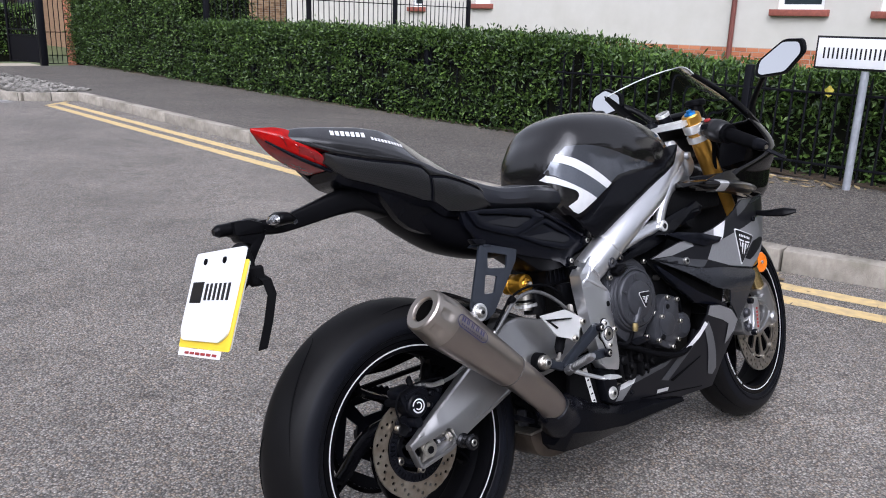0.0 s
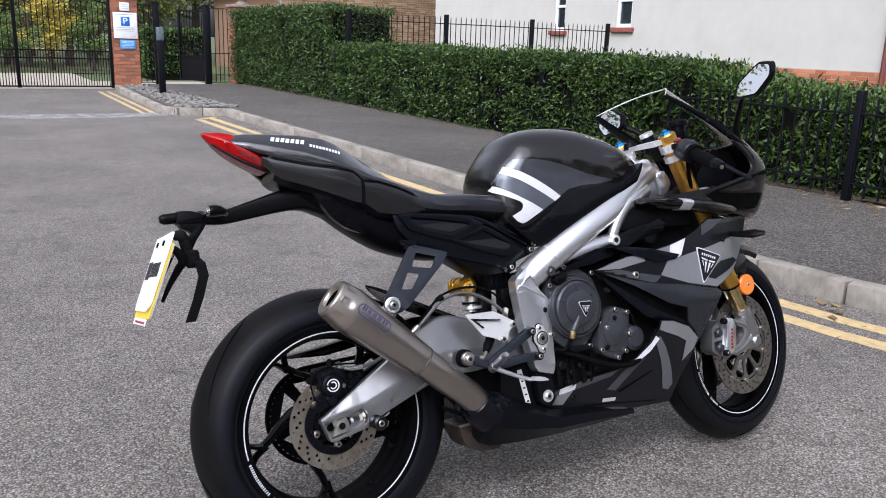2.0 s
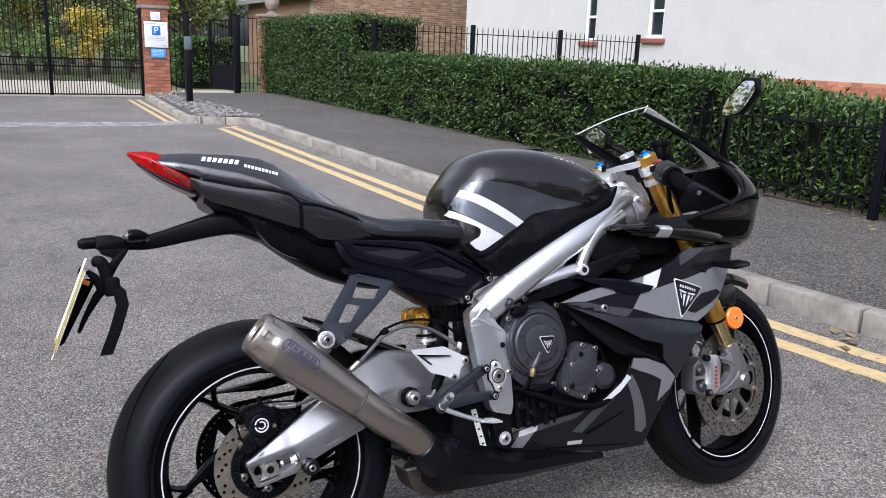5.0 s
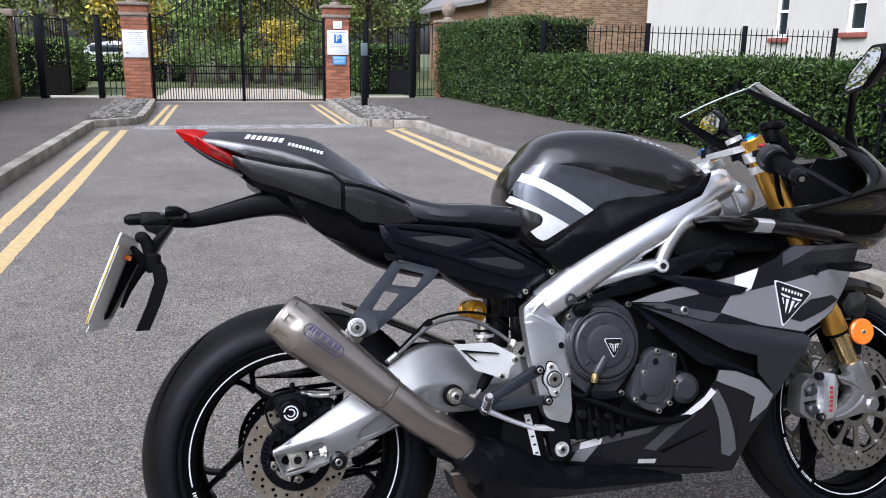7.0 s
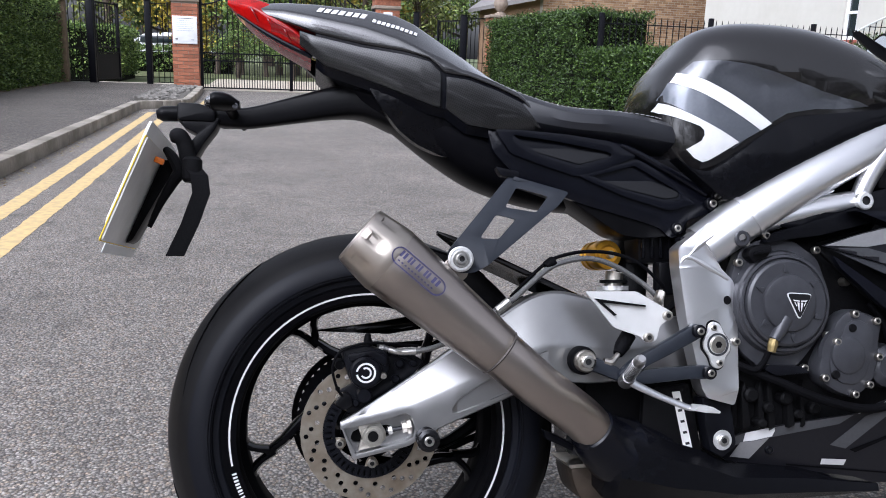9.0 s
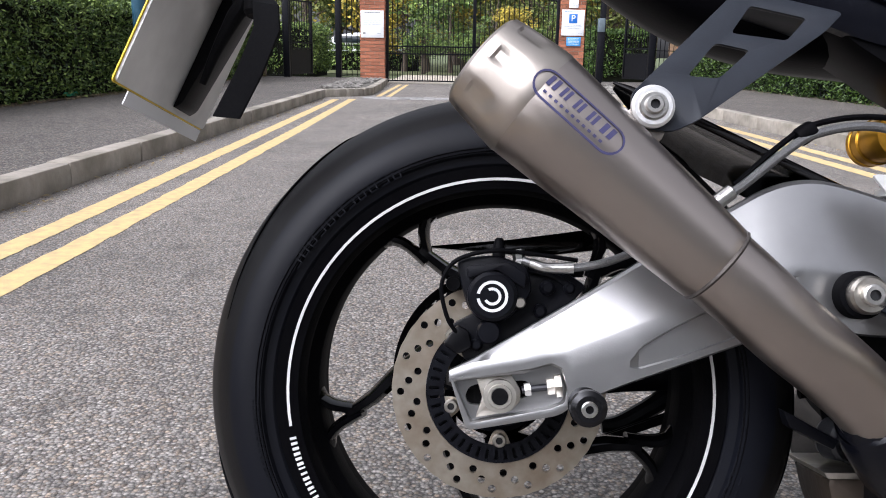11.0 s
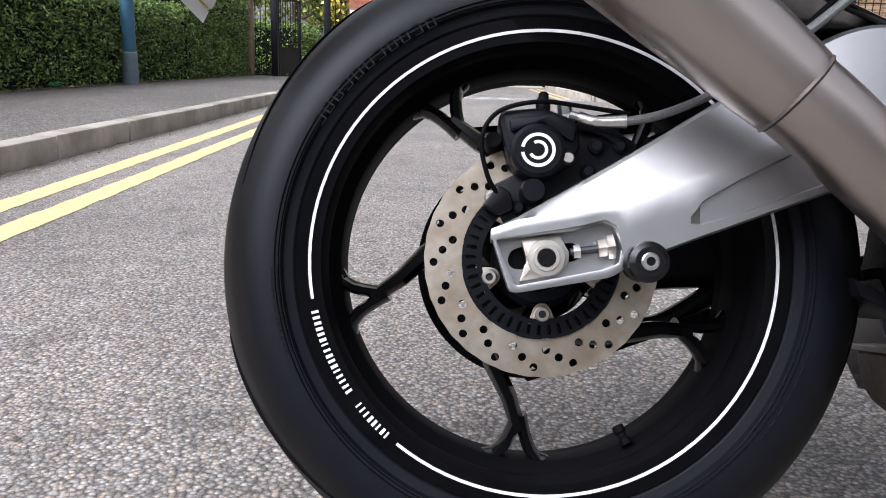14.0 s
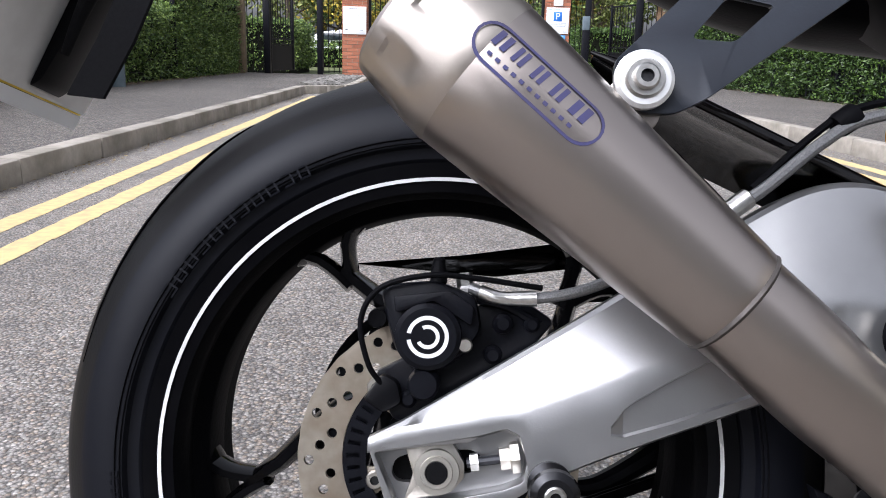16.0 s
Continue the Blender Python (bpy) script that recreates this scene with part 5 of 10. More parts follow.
def wheel(name, label, cx, cz, R, half_tyre, half_rim, r_stripe, r_open, spoke_deg, profile_drop, crown_r):
    """A cast wheel with five forked spokes and a sports tyre."""
    m = Matrix.Translation((cx, 0, cz))
    h = half_rim
    rim_profile = [(r_stripe + 0.014, -h), (r_stripe + 0.013, -h - 0.004), (r_stripe - 0.010, -h - 0.001), (r_stripe - 0.014, -h + 0.012), (r_open + 0.010, -h + 0.040), (r_open + 0.001, -0.022), (r_open, -0.018),
                   (r_open, 0.018), (r_open + 0.001, 0.022), (r_open + 0.010, h - 0.040), (r_stripe - 0.014, h - 0.012), (r_stripe - 0.010, h + 0.001), (r_stripe + 0.013, h + 0.004), (r_stripe + 0.014, h), (r_open + 0.02, h - 0.03), (r_open + 0.014, 0), (r_open + 0.02, -h + 0.03)]
    w = part(name, lathe(rim_profile, 128, closed=True, m=m), RIM_BLACK, bike, label)
    w.data.materials.append(RUBBER)
    for p in w.data.polygons:
        if math.hypot(p.center.x - cx, p.center.z - cz) < r_open + 0.0125:
            p.material_index = 1
    t = half_tyre
    prof = [(r_stripe + 0.010, -h + 0.002), (r_stripe + 0.016, -h - 0.004), (r_stripe + 0.024, -h - 0.006), (r_stripe + 0.026, -t * 0.985), (R - 0.060, -t), (R - 0.043, -t * 0.965), (R - 0.033, -t * 0.90), (R - 0.031, -t * 0.885)]
    shoulder = R - profile_drop * 0.86 ** 2.2
    def crown(y):
        return crown_r - (crown_r - shoulder) * (min(1, abs(y) / t) / 0.86) ** 1.75
    for k in range(1, 16):
        a = -0.86 + 1.72 * k / 16
        prof.append((crown(t * a), t * a))
    prof += [(r, -y) for r, y in reversed(prof[:8])]
    prof += [(r_stripe, h - 0.02), (r_stripe, -h + 0.02)]
    tyre = part("tyre", lathe(prof, 160, closed=True, m=m), TYRE, w, "black sports tyre with few grooves")
    tyre.data.materials.append(TREAD)
    for p in tyre.data.polygons:
        if math.hypot(p.center.x - cx, p.center.z - cz) > R - 0.031:
            p.material_index = 1
    # swept grooves on the shoulders
    for s in (-1, 1):
        for k in range(5):
            a0 = radians(72 * k + (18 if s > 0 else 50))
            pts = []
            for j in range(9):
                f = j / 8
                y = s * t * (0.06 + 0.66 * f ** 0.8)
                a = a0 + 0.80 * f ** 1.5
                rr = crown(y) + 0.0006
                pts.append((cx + rr * math.cos(a), y, cz + rr * math.sin(a)))
            part("groove", tube(pts, [0.0006, 0.0030, 0.0030, 0.0006], 6, steps=2, flat=0.5), RUBBER, w)
    # the tape line, open where the lettering stands
    def ring_arc(a0, a1, r0, r1, y, n=90):
        b = bmesh.new()
        prev = None
        for j in range(n + 1):
            a = radians(a0 + (a1 - a0) * j / n)
            row = [b.verts.new((cx + r * math.cos(a), yy, cz + r * math.sin(a))) for r, yy in ((r0, y + 0.0003), (r1, y), (r1, y - 0.0006), (r0, y - 0.0003))]
            if prev:
                for q in range(4):
                    b.faces.new((prev[q], prev[(q + 1) % 4], row[(q + 1) % 4], row[q]))
            prev = row
        return b
    for side in (-1, 1):
        part("rim_tape", ring_arc(234, 552, r_stripe - 0.0014, r_stripe + 0.0014, side * (h + 0.0032) if side < 0 else h + 0.0038), WHITE_LINE, w, "white line round the rim")
    # lettering as plain bars, along the rim
    letters = bmesh.new()
    rq = random.Random(5)
    for j in range(26):
        if j in (16, 17):
            continue
        a0 = 195 + 1.42 * j
        join(letters, ring_arc(a0, a0 + rq.uniform(0.45, 0.85), r_stripe - 0.0034, r_stripe + 0.0034, -(h + 0.0034), 2))
    tagged(part("rim_lettering", letters, WHITE_LINE, w), kind="stuff")
    # raised but unreadable lettering on the tyre wall
    for a0, a1, n, r0, r1 in ((116, 152, 11, 0.0700, 0.0600), (184, 203, 13, 0.064, 0.058), (322, 344, 7, 0.068, 0.056), (84, 96, 4, 0.064, 0.055)):
        emb = bmesh.new()
        for j in range(n):
            b0 = a0 + (a1 - a0) * j / n
            wl, yl = (a1 - a0) / n * 0.66, -t - 0.0002
            for p0, p1, q0, q1 in ((0, 1, r0, r0 - 0.0013), (0, 1, r1 + 0.0013, r1), (0, 0.17, r0, r1)) + (((0.83, 1, r0, r1),) if j % 3 != 1 else ()):
                join(emb, ring_arc(b0 + wl * p0, b0 + wl * p1, R - q0, R - q1, yl, 3))
        tagged(part("embossing", emb, TYRE, w), kind="stuff")
    for rr, yy in ((r_stripe + 0.0275, -t * 0.99), (r_stripe + 0.031, -t)):
        part("mould_line", lathe([(rr - 0.0007, yy), (rr, yy - 0.0009), (rr + 0.0007, yy), (rr, yy + 0.001)], 128, closed=True, m=m), RUBBER, w)
    part("hub", lathe([(0.028, -0.055), (0.036, -0.055), (0.050, -0.03), (0.060, 0), (0.050, 0.03), (0.036, 0.06), (0.028, 0.06)], 40, closed=True, m=m), RIM_BLACK, w)
    # a spoke forks in two just before the rim and leaves a small window
    sp = bmesh.new()
    def limb(points, wd, dp):
        rows = []
        for i, (x, z) in enumerate(points):
            q = points[min(i + 1, len(points) - 1)]
            p = points[max(i - 1, 0)]
            d = Vector((q[0] - p[0], q[1] - p[1])).normalized()
            nn = Vector((-d.y, d.x))
            k = i / (len(points) - 1)
            a, c = wd[0] + (wd[1] - wd[0]) * k, dp[0] + (dp[1] - dp[0]) * k
            rows.append([(x + nn.x * a * u, yy * c, z + nn.y * a * u) for u, yy in ((-1, -0.35), (-0.45, -1), (0.45, -1), (1, -0.35), (1, 0.35), (0.45, 1), (-0.45, 1), (-1, 0.35))])
        loft(rows, sp)
    lo, hi = 0.035, r_open + 0.004
    mid = r_open - 0.026
    limb([(0.012, -0.050), (0.042, -0.053), (0.072, -0.0475), (0.1075, -0.0315), (0.1375, -0.0125), (mid - 0.012, -0.004), (mid, 0)], (0.0125, 0.0066), (0.030, 0.018))
    for sg in (1, -1):
        limb([(mid - 0.016, 0.001 * sg), (mid - 0.004, 0.0045 * sg), (mid + 0.007, 0.0085 * sg), (mid + 0.017, 0.0135 * sg), (hi - 0.004, 0.022 * sg), (hi + 0.0005, 0.038 * sg)], (0.0066, 0.0062), (0.018, 0.020))
    s0 = None
    for k in range(5):
        mm = Matrix.Translation((cx, 0, cz)) @ Matrix.Rotation(-radians(spoke_deg + 72 * k), 4, "Y")
        if s0 is None:
            s0 = part("spoke", sp, RIM_BLACK, w, "thin forked spoke")
            s0.matrix_local = mm
        else:
            share(s0, mm)
    va = radians(298)
    part("valve", lathe([(0.006, 0), (0.006, 0.006), (0.0045, 0.008), (0.0045, 0.012), (0.0058, 0.013), (0.0058, 0.020), (0, 0.021)], 12, "z", m=Matrix.Translation((cx + (r_open + 0.002) * math.cos(va), -0.03, cz + (r_open + 0.002) * math.sin(va))) @ Matrix.Rotation(radians(90) - va, 4, "Y") @ Matrix.Rotation(radians(200), 4, "X")), RUBBER, w)
    return w


RX, RZ = 0.0055, 0.3060
FX, FZ = 1.366, 0.300
wheel("rear_wheel", "gloss black cast rear wheel with a white line", RX, RZ, 0.309, 0.089, 0.076, 0.2165, 0.196, 50, 0.034, 0.3195)
wheel("front_wheel", "gloss black cast front wheel with a white line", FX, FZ, 0.298, 0.060, 0.050, 0.2165, 0.198, 20, 0.030, 0.300)


def circle(cx, cz, r, n=12, a0=0.0):
    return [(cx + r * math.cos(a0 + 2 * math.pi * i / n), cz + r * math.sin(a0 + 2 * math.pi * i / n)) for i in range(n)]


# rear disc with its drilled holes
holes = []
for i in range(17):
    for r, da in ((0.0845, 0.0), (0.0925, 0.33), (0.1005, 0.66)):
        a = 2 * math.pi * (i + da) / 17
        holes.append(circle(RX + r * math.cos(a), RZ + r * math.sin(a), 0.0040, 10))
holes.append(circle(RX, RZ, 0.0745, 64))
part("rear_brake_disc", slab([(RX + (0.1092 + 0.0003 * math.cos(34 * a)) * math.cos(a), RZ + (0.1092 + 0.0003 * math.cos(34 * a)) * math.sin(a)) for a in [2 * math.pi * k / 204 for k in range(204)]], -0.0735, -0.0690, 0, holes), DISC_STEEL, bike, "drilled steel rear brake disc")
slots = []
for i in range(44):
    a = 2 * math.pi * i / 44
    c, s = math.cos(a), math.sin(a)
    slots.append([(RX + c * r - s * w_, RZ + s * r + c * w_) for r, w_ in ((0.0605, -0.0016), (0.0705, -0.0018), (0.0705, 0.0018), (0.0605, 0.0016))])
slots.append(circle(RX, RZ, 0.0555, 48))
part("sensor_ring", slab(circle(RX, RZ, 0.0735, 72), -0.0775, -0.0755, 0, slots), BLACK_PART, bike, "black slotted sensor ring")
part("ring_backing", lathe([(0.057, -0.0695), (0.0740, -0.0695), (0.0740, -0.0675), (0.057, -0.0675)], 64, closed=True, m=Matrix.Translation((RX, 0, RZ))), BLACK_PART, bike)
part("disc_carrier", lathe([(0.03, -0.060), (0.040, -0.062), (0.046, -0.058), (0.046, -0.045), (0.03, -0.045)], 48, closed=True, m=Matrix.Translation((RX, 0, RZ))), BLACK_PART, bike)
for k in range(5):
    a = radians(201 + 72 * k)
    bx, bz = RX + 0.051 * math.cos(a), RZ + 0.051 * math.sin(a)
    ca, sa = math.cos(a), math.sin(a)
    tab = [(bx + u * ca - v * sa, bz + u * sa + v * ca) for u, v in ((-0.010, -0.004), (-0.010, 0.004), (-0.005, 0.008), (0.006, 0.012), (0.009, 0.014), (0.009, -0.014), (0.006, -0.012), (-0.005, -0.008))]
    tb = part("disc_tab", slab(rounded(tab, 0.003), -0.0730, -0.0700, 0.0006), DISC_STEEL, bike, "steel disc mounting tab")
    bolt(tb, bx, -0.0735, bz, 0.0072, 0.006, STEEL, name="disc_bolt")
bolt(bike, -0.0425, -0.086, 0.3605, 0.0072, 0.008, STEEL, name="sensor_bolt")

# chain wheel and chain on the far side
teeth = []
for i in range(2 * 46):
    a = 2 * math.pi * i / 92
    r = 0.1185 if i % 2 else 0.1125
    teeth.append((RX + r * math.cos(a), RZ + r * math.sin(a)))
cut = []
for k in range(5):
    a = radians(20 + 72 * k)
    cut.append([(RX + r * math.cos(a + d), RZ + r * math.sin(a + d)) for r, d in ((0.062, -0.42), (0.098, -0.47), (0.098, 0.47), (0.062, 0.42))])
part("sprocket", slab(teeth, 0.080, 0.086, 0, cut + [circle(RX, RZ, 0.03, 24)]), BLACK_PART, bike, "black rear sprocket")
lx = 0.0078
lk = [(lx * math.cos(t_) * 0.52 + dx, lx * math.sin(t_) * 0.62) for dx, t_ in [(-lx, math.pi * (0.5 + k / 5)) for k in range(6)] + [(lx, math.pi * (-0.5 + k / 5)) for k in range(6)]]
chain = bmesh.new()
n_top = 34
path_pts = []
for k in range(36):
    a = radians(95 + 170 * k / 35)
    path_pts.append((RX + 0.1205 * math.cos(a), RZ + 0.1205 * math.sin(a), a + math.pi / 2))
for k in range(n_top):
    f = k / n_top
    path_pts.append((RX + 0.01 + (0.52 - 0.01) * f, RZ + 0.121 + (0.075 - 0.0) * f * 0.35, 0.05))
    path_pts.append((RX + 0.01 + (0.52 - 0.01) * f, RZ - 0.121 + 0.20 * f, 0.36))
for i, (x, z, a) in enumerate(path_pts):
    mm = Matrix.Translation((x, 0, z)) @ Matrix.Rotation(-a, 4, "Y")
    for y0 in ((0.077, 0.0795), (0.0865, 0.089)):
        bb = slab(lk, y0[0], y0[1])
        bb.transform(mm)
        join(chain, bb)
part("chain", chain, ENGINE_DARK, bike, "dark drive chain")

# ---- swingarm ----
def beam(keys, exponent=3.0, n=20, steps=4):
    """A hollow-section beam along x: rows of x, top z, bottom z, outer y, inner y; its corners are rounded."""
    secs = []
    for x, zt, zb, yo, yi in _spline_n([list(k) for k in keys], steps):
        cy, cz, hy, hz = (yo + yi) / 2, (zt + zb) / 2, abs(yo - yi) / 2, (zt - zb) / 2
        ring = []
        for j in range(n):
            a = 2 * math.pi * j / n
            c, s = math.cos(a), math.sin(a)
            ring.append((x, cy + hy * math.copysign(abs(c) ** (2 / exponent), c), cz + hz * math.copysign(abs(s) ** (2 / exponent), s)))
        secs.append(ring)
    return loft(secs)


def arm_section(x):
    """A ring of the cast arm at x: a slanting upper face, a crease, and an outer face with a pressed hollow."""
    xs = (-0.043, -0.02, 0.011, 0.036, 0.055, 0.066, 0.074, 0.11, 0.137, 0.168, 0.216, 0.25, 0.285, 0.33, 0.40, 0.48, 0.56)
    def at(*v):
        if x < 0.12:
            return float(np.interp(x, xs, v))
        w_ = min(0.035, x - 0.118)
        return float(np.mean(np.interp([x + w_ * q / 4 for q in range(-4, 5)], xs, v)))
    zt = at(0.3295, 0.341, 0.360, 0.3755, 0.387, 0.394, 0.399, 0.422, 0.440, 0.460, 0.490, 0.513, 0.530, 0.523, 0.502, 0.485, 0.475)
    zc = at(0.3245, 0.3335, 0.3400, 0.345, 0.3485, 0.351, 0.354, 0.368, 0.380, 0.394, 0.415, 0.430, 0.445, 0.44, 0.43, 0.43, 0.43)
    zb = at(0.3175, 0.321, 0.327, 0.332, 0.338, 0.333, 0.298, 0.315, 0.3265, 0.3385, 0.358, 0.371, 0.385, 0.375, 0.375, 0.385, 0.395)
    yo = at(-0.127, -0.1275, -0.128, -0.129, -0.129, -0.1295, -0.130, -0.131, -0.132, -0.133, -0.134, -0.134, -0.134, -0.128, -0.115, -0.105, -0.10)
    yt = yo + at(0.004, 0.008, 0.012, 0.014, 0.016, 0.016, 0.017, 0.018, 0.019, 0.020, 0.020, 0.020, 0.018, 0.015, 0.012, 0.01, 0.01)
    yi = at(-0.104, -0.100, -0.096, -0.094, -0.092, -0.092, -0.09, -0.088, -0.086, -0.083, -0.078, -0.066, -0.04, 0.0, 0.02, 0.03, 0.03)
    d = 0.0045 * float(np.interp(x, (0.129, 0.136, 0.27, 0.285), (0, 1, 1, 0)))
    lo = float(np.interp(x, (0.074, 0.129, 0.136, 0.17, 0.255, 0.285), (zb + 0.008, 0.3385, 0.3375, 0.3485, 0.3815, 0.392))) if x > 0.1 else zb + 0.3 * (zc - zb)
    hi = float(np.interp(x, (0.129, 0.138, 0.168, 0.197, 0.225, 0.262, 0.285), (0.345, 0.3590, 0.378, 0.394, 0.408, 0.424, 0.432))) if x > 0.1 else zb + 0.6 * (zc - zb)
    lo, hi = min(max(lo, zb + 0.003), zc - 0.006), min(hi, zc - 0.003)
    hi = max(hi, lo + 0.0025)
    return [(x, yi, zb), (x, yo + 0.004, zb), (x, yo, zb + 0.0022), (x, yo, lo), (x, yo + d, lo + 0.0012), (x, yo + d, hi - 0.0016), (x, yo, hi), (x, yo, zc - 0.001), (x, yo + 0.0018, zc + 0.004), (x, yt - 0.003, zt - 0.005), (x, yt + 0.001, zt - 0.001), (x, yt + 0.006, zt), (x, yi, zt - 0.003)]


arm = part("swingarm", loft([arm_section(-0.043 + 0.603 * k / 134) for k in range(135)]), ARM, bike, "silver painted swingarm", 24)
# the far arm's shade is put into its colour: black instead of silver
part("left_arm", beam([(-0.03, 0.33, 0.28, 0.125, 0.100), (0.1, 0.36, 0.278, 0.13, 0.10), (0.16, 0.39, 0.286, 0.13, 0.095), (0.24, 0.43, 0.296, 0.13, 0.08), (0.33, 0.47, 0.34, 0.12, 0.0)], 3.4), BLACK_PART, arm, "far arm with its shade painted black")
part("chain_guard", tube([(0.138, 0.11, 0.244), (0.160, 0.11, 0.248), (0.195, 0.11, 0.268), (0.245, 0.11, 0.302)], [0.009, 0.011, 0.012, 0.014], 10), BLACK_PART, arm, "black lower chain guard")
drop_out = rounded([(-0.0435, 0.3255), (0.0, 0.333), (0.034, 0.338), (0.052, 0.3455), (0.070, 0.3415), (0.080, 0.324), (0.080, 0.304), (0.068, 0.2935), (0.060, 0.2895), (-0.018, 0.2735), (-0.0255, 0.2745)], 0.004)
recess = rounded([(-0.0385, 0.3190), (0.0, 0.3250), (0.030, 0.3290), (0.038, 0.3345), (0.052, 0.3385), (0.064, 0.3345), (0.0705, 0.318), (0.0685, 0.3025), (0.055, 0.2965), (-0.0205, 0.2795)], 0.003)
part("axle_housing", slab(drop_out, -0.1270, -0.104, 0.0025, [recess]), ARM, arm)
part("housing_back", slab(recess, -0.108, -0.100, 0, [rounded([(-0.0275, 0.3015), (-0.0245, 0.3115), (-0.0150, 0.3155), (0.030, 0.3205), (0.038, 0.317), (0.0385, 0.309), (0.033, 0.304), (-0.013, 0.2945), (-0.023, 0.295)], 0.004)]), ARM, arm, "machined recess")
# a near-black slab paints the shade at the back of the axle recess
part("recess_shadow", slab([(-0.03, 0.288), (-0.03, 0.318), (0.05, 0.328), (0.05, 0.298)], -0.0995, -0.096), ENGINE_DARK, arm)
ax = part("axle_block", slab(rounded([(-0.0165, 0.3215), (0.017, 0.3265), (0.0265, 0.3115), (0.0265, 0.3015), (0.0175, 0.2910), (-0.0165, 0.2835), (-0.0105, 0.3030)], 0.002), -0.117, -0.104, 0.0015), STEEL, bike, "steel axle adjuster block")
part("axle_nut", lathe([(0.0070, -0.100), (0.0070, -0.1205), (0.0085, -0.1222), (0.0115, -0.1222), (0.0120, -0.1208), (0.0162, -0.1205), (0.0166, -0.1190), (0.0166, -0.112)], 36, closed=True, m=Matrix.Translation((0.0065, 0, 0.3053))), mat("dull steel nut", (0.50, 0.48, 0.43), 0.38, 0.9, (0.40, 0.38, 0.34), 90), ax)
part("axle_bore", lathe([(0, -0.1215), (0.0066, -0.1215), (0.0074, -0.1228), (0.0080, -0.1226)], 24, m=Matrix.Translation((0.0065, 0, 0.3053))), ENGINE_DARK, ax)
adj = part("adjuster_bolt", lathe([(0.0036, 0.0), (0.0036, 0.028)], 10, "x", m=Matrix.Translation((0.028, -0.1125, 0.3115)) @ Matrix.Rotation(radians(-9), 4, "Y")), ENGINE, bike)
part("adjuster_nut", lathe([(0.004, 0.0), (0.0085, 0.0), (0.0085, 0.007), (0.012, 0.008), (0.012, 0.014), (0.004, 0.014)], 6, "x", m=Matrix.Translation((0.052, -0.1125, 0.3155)) @ Matrix.Rotation(radians(-9), 4, "Y")), STEEL, adj)
part("lock_nut", lathe([(0.004, 0.0), (0.0068, 0.0), (0.0068, 0.006), (0.004, 0.006)], 6, "x", m=Matrix.Translation((0.0305, -0.1125, 0.312)) @ Matrix.Rotation(radians(-9), 4, "Y")), BOLT, adj)
bob = part("paddock_bobbin", lathe([(0.006, -0.168), (0.012, -0.168), (0.0165, -0.165), (0.0175, -0.160), (0.0155, -0.156), (0.011, -0.152), (0.011, -0.138), (0.016, -0.134), (0.016, -0.126)], 32, m=Matrix.Translation((0.0865, 0, 0.3030))), mat("black anodised aluminium", (0.012, 0.012, 0.014), 0.25, 0.6, (0.009, 0.009, 0.01), 60), bike, "black paddock stand bobbin")
bolt(bob, 0.0865, -0.1655, 0.3030, 0.0075, 0.005, name="bobbin_bolt")

# ---- rear caliper ----
cal = part("rear_caliper", slab(rounded([(-0.040, 0.432), (-0.036, 0.439), (0.000, 0.443), (0.018, 0.437), (0.031, 0.432), (0.036, 0.408), (0.024, 0.389), (0.008, 0.377), (-0.014, 0.376), (-0.028, 0.390), (-0.035, 0.412)], 0.006), -0.106, -0.055, 0.005), BLACK_PART, bike, "black two piston rear brake caliper")
part("piston_cover", lathe([(0.0, -0.116), (0.021, -0.116), (0.0245, -0.113), (0.0255, -0.102), (0.0255, -0.09)], 40, m=Matrix.Translation((-0.0035, 0, 0.4015))), BLACK_PART, cal)
lg = bmesh.new()
for a0, a1, r0, r1 in ((-170, 170, 0.0125, 0.0155), (-150, 120, 0.0060, 0.0088)):
    for k in range(28):
        b0, b1 = (radians(a0 + (a1 - a0) * (k + e) / 28) for e in (0, 1.02))
        vs = [lg.verts.new((-0.0035 + r * math.cos(a), -0.1166, 0.4015 + r * math.sin(a))) for r, a in ((r0, b0), (r1, b0), (r1, b1), (r0, b1))]
        lg.faces.new(vs)
part("round_emblem", lg, DECAL_WHITE, cal, "white ring emblem", smooth=0)
part("lower_boss", lathe([(0.0, -0.112), (0.010, -0.112), (0.012, -0.108), (0.012, -0.08)], 24, m=Matrix.Translation((-0.006, 0, 0.366))), BLACK_PART, cal)
part("slide_pin", lathe([(0.0, -0.10), (0.007, -0.10), (0.008, -0.09), (0.008, -0.06)], 16, m=Matrix.Translation((-0.043, 0, 0.413))), RUBBER, cal)
part("bleed_nipple", lathe([(0.003, 0.0), (0.003, 0.008), (0.0058, 0.009), (0.0058, 0.012), (0.0042, 0.019), (0.0, 0.019)], 12, "z", m=Matrix.Translation((0.001, -0.085, 0.438))), RUBBER, cal)
part("banjo_bolt", lathe([(0.0085, 0), (0.0085, 0.012), (0.0065, 0.014), (0.0065, 0.024), (0.0, 0.024)], 6, "z", m=Matrix.Translation((0.0245, -0.088, 0.426)) @ Matrix.Rotation(radians(-8), 4, "Y")), BOLT, cal)
part("caliper_bracket", slab(rounded([(-0.045, 0.372), (-0.02, 0.385), (0.028, 0.424), (0.065, 0.432), (0.092, 0.415), (0.07, 0.388), (0.035, 0.36), (0.02, 0.335), (-0.03, 0.335)], 0.006), -0.085, -0.074, 0.003), BLACK_PART, bike, "black caliper bracket")
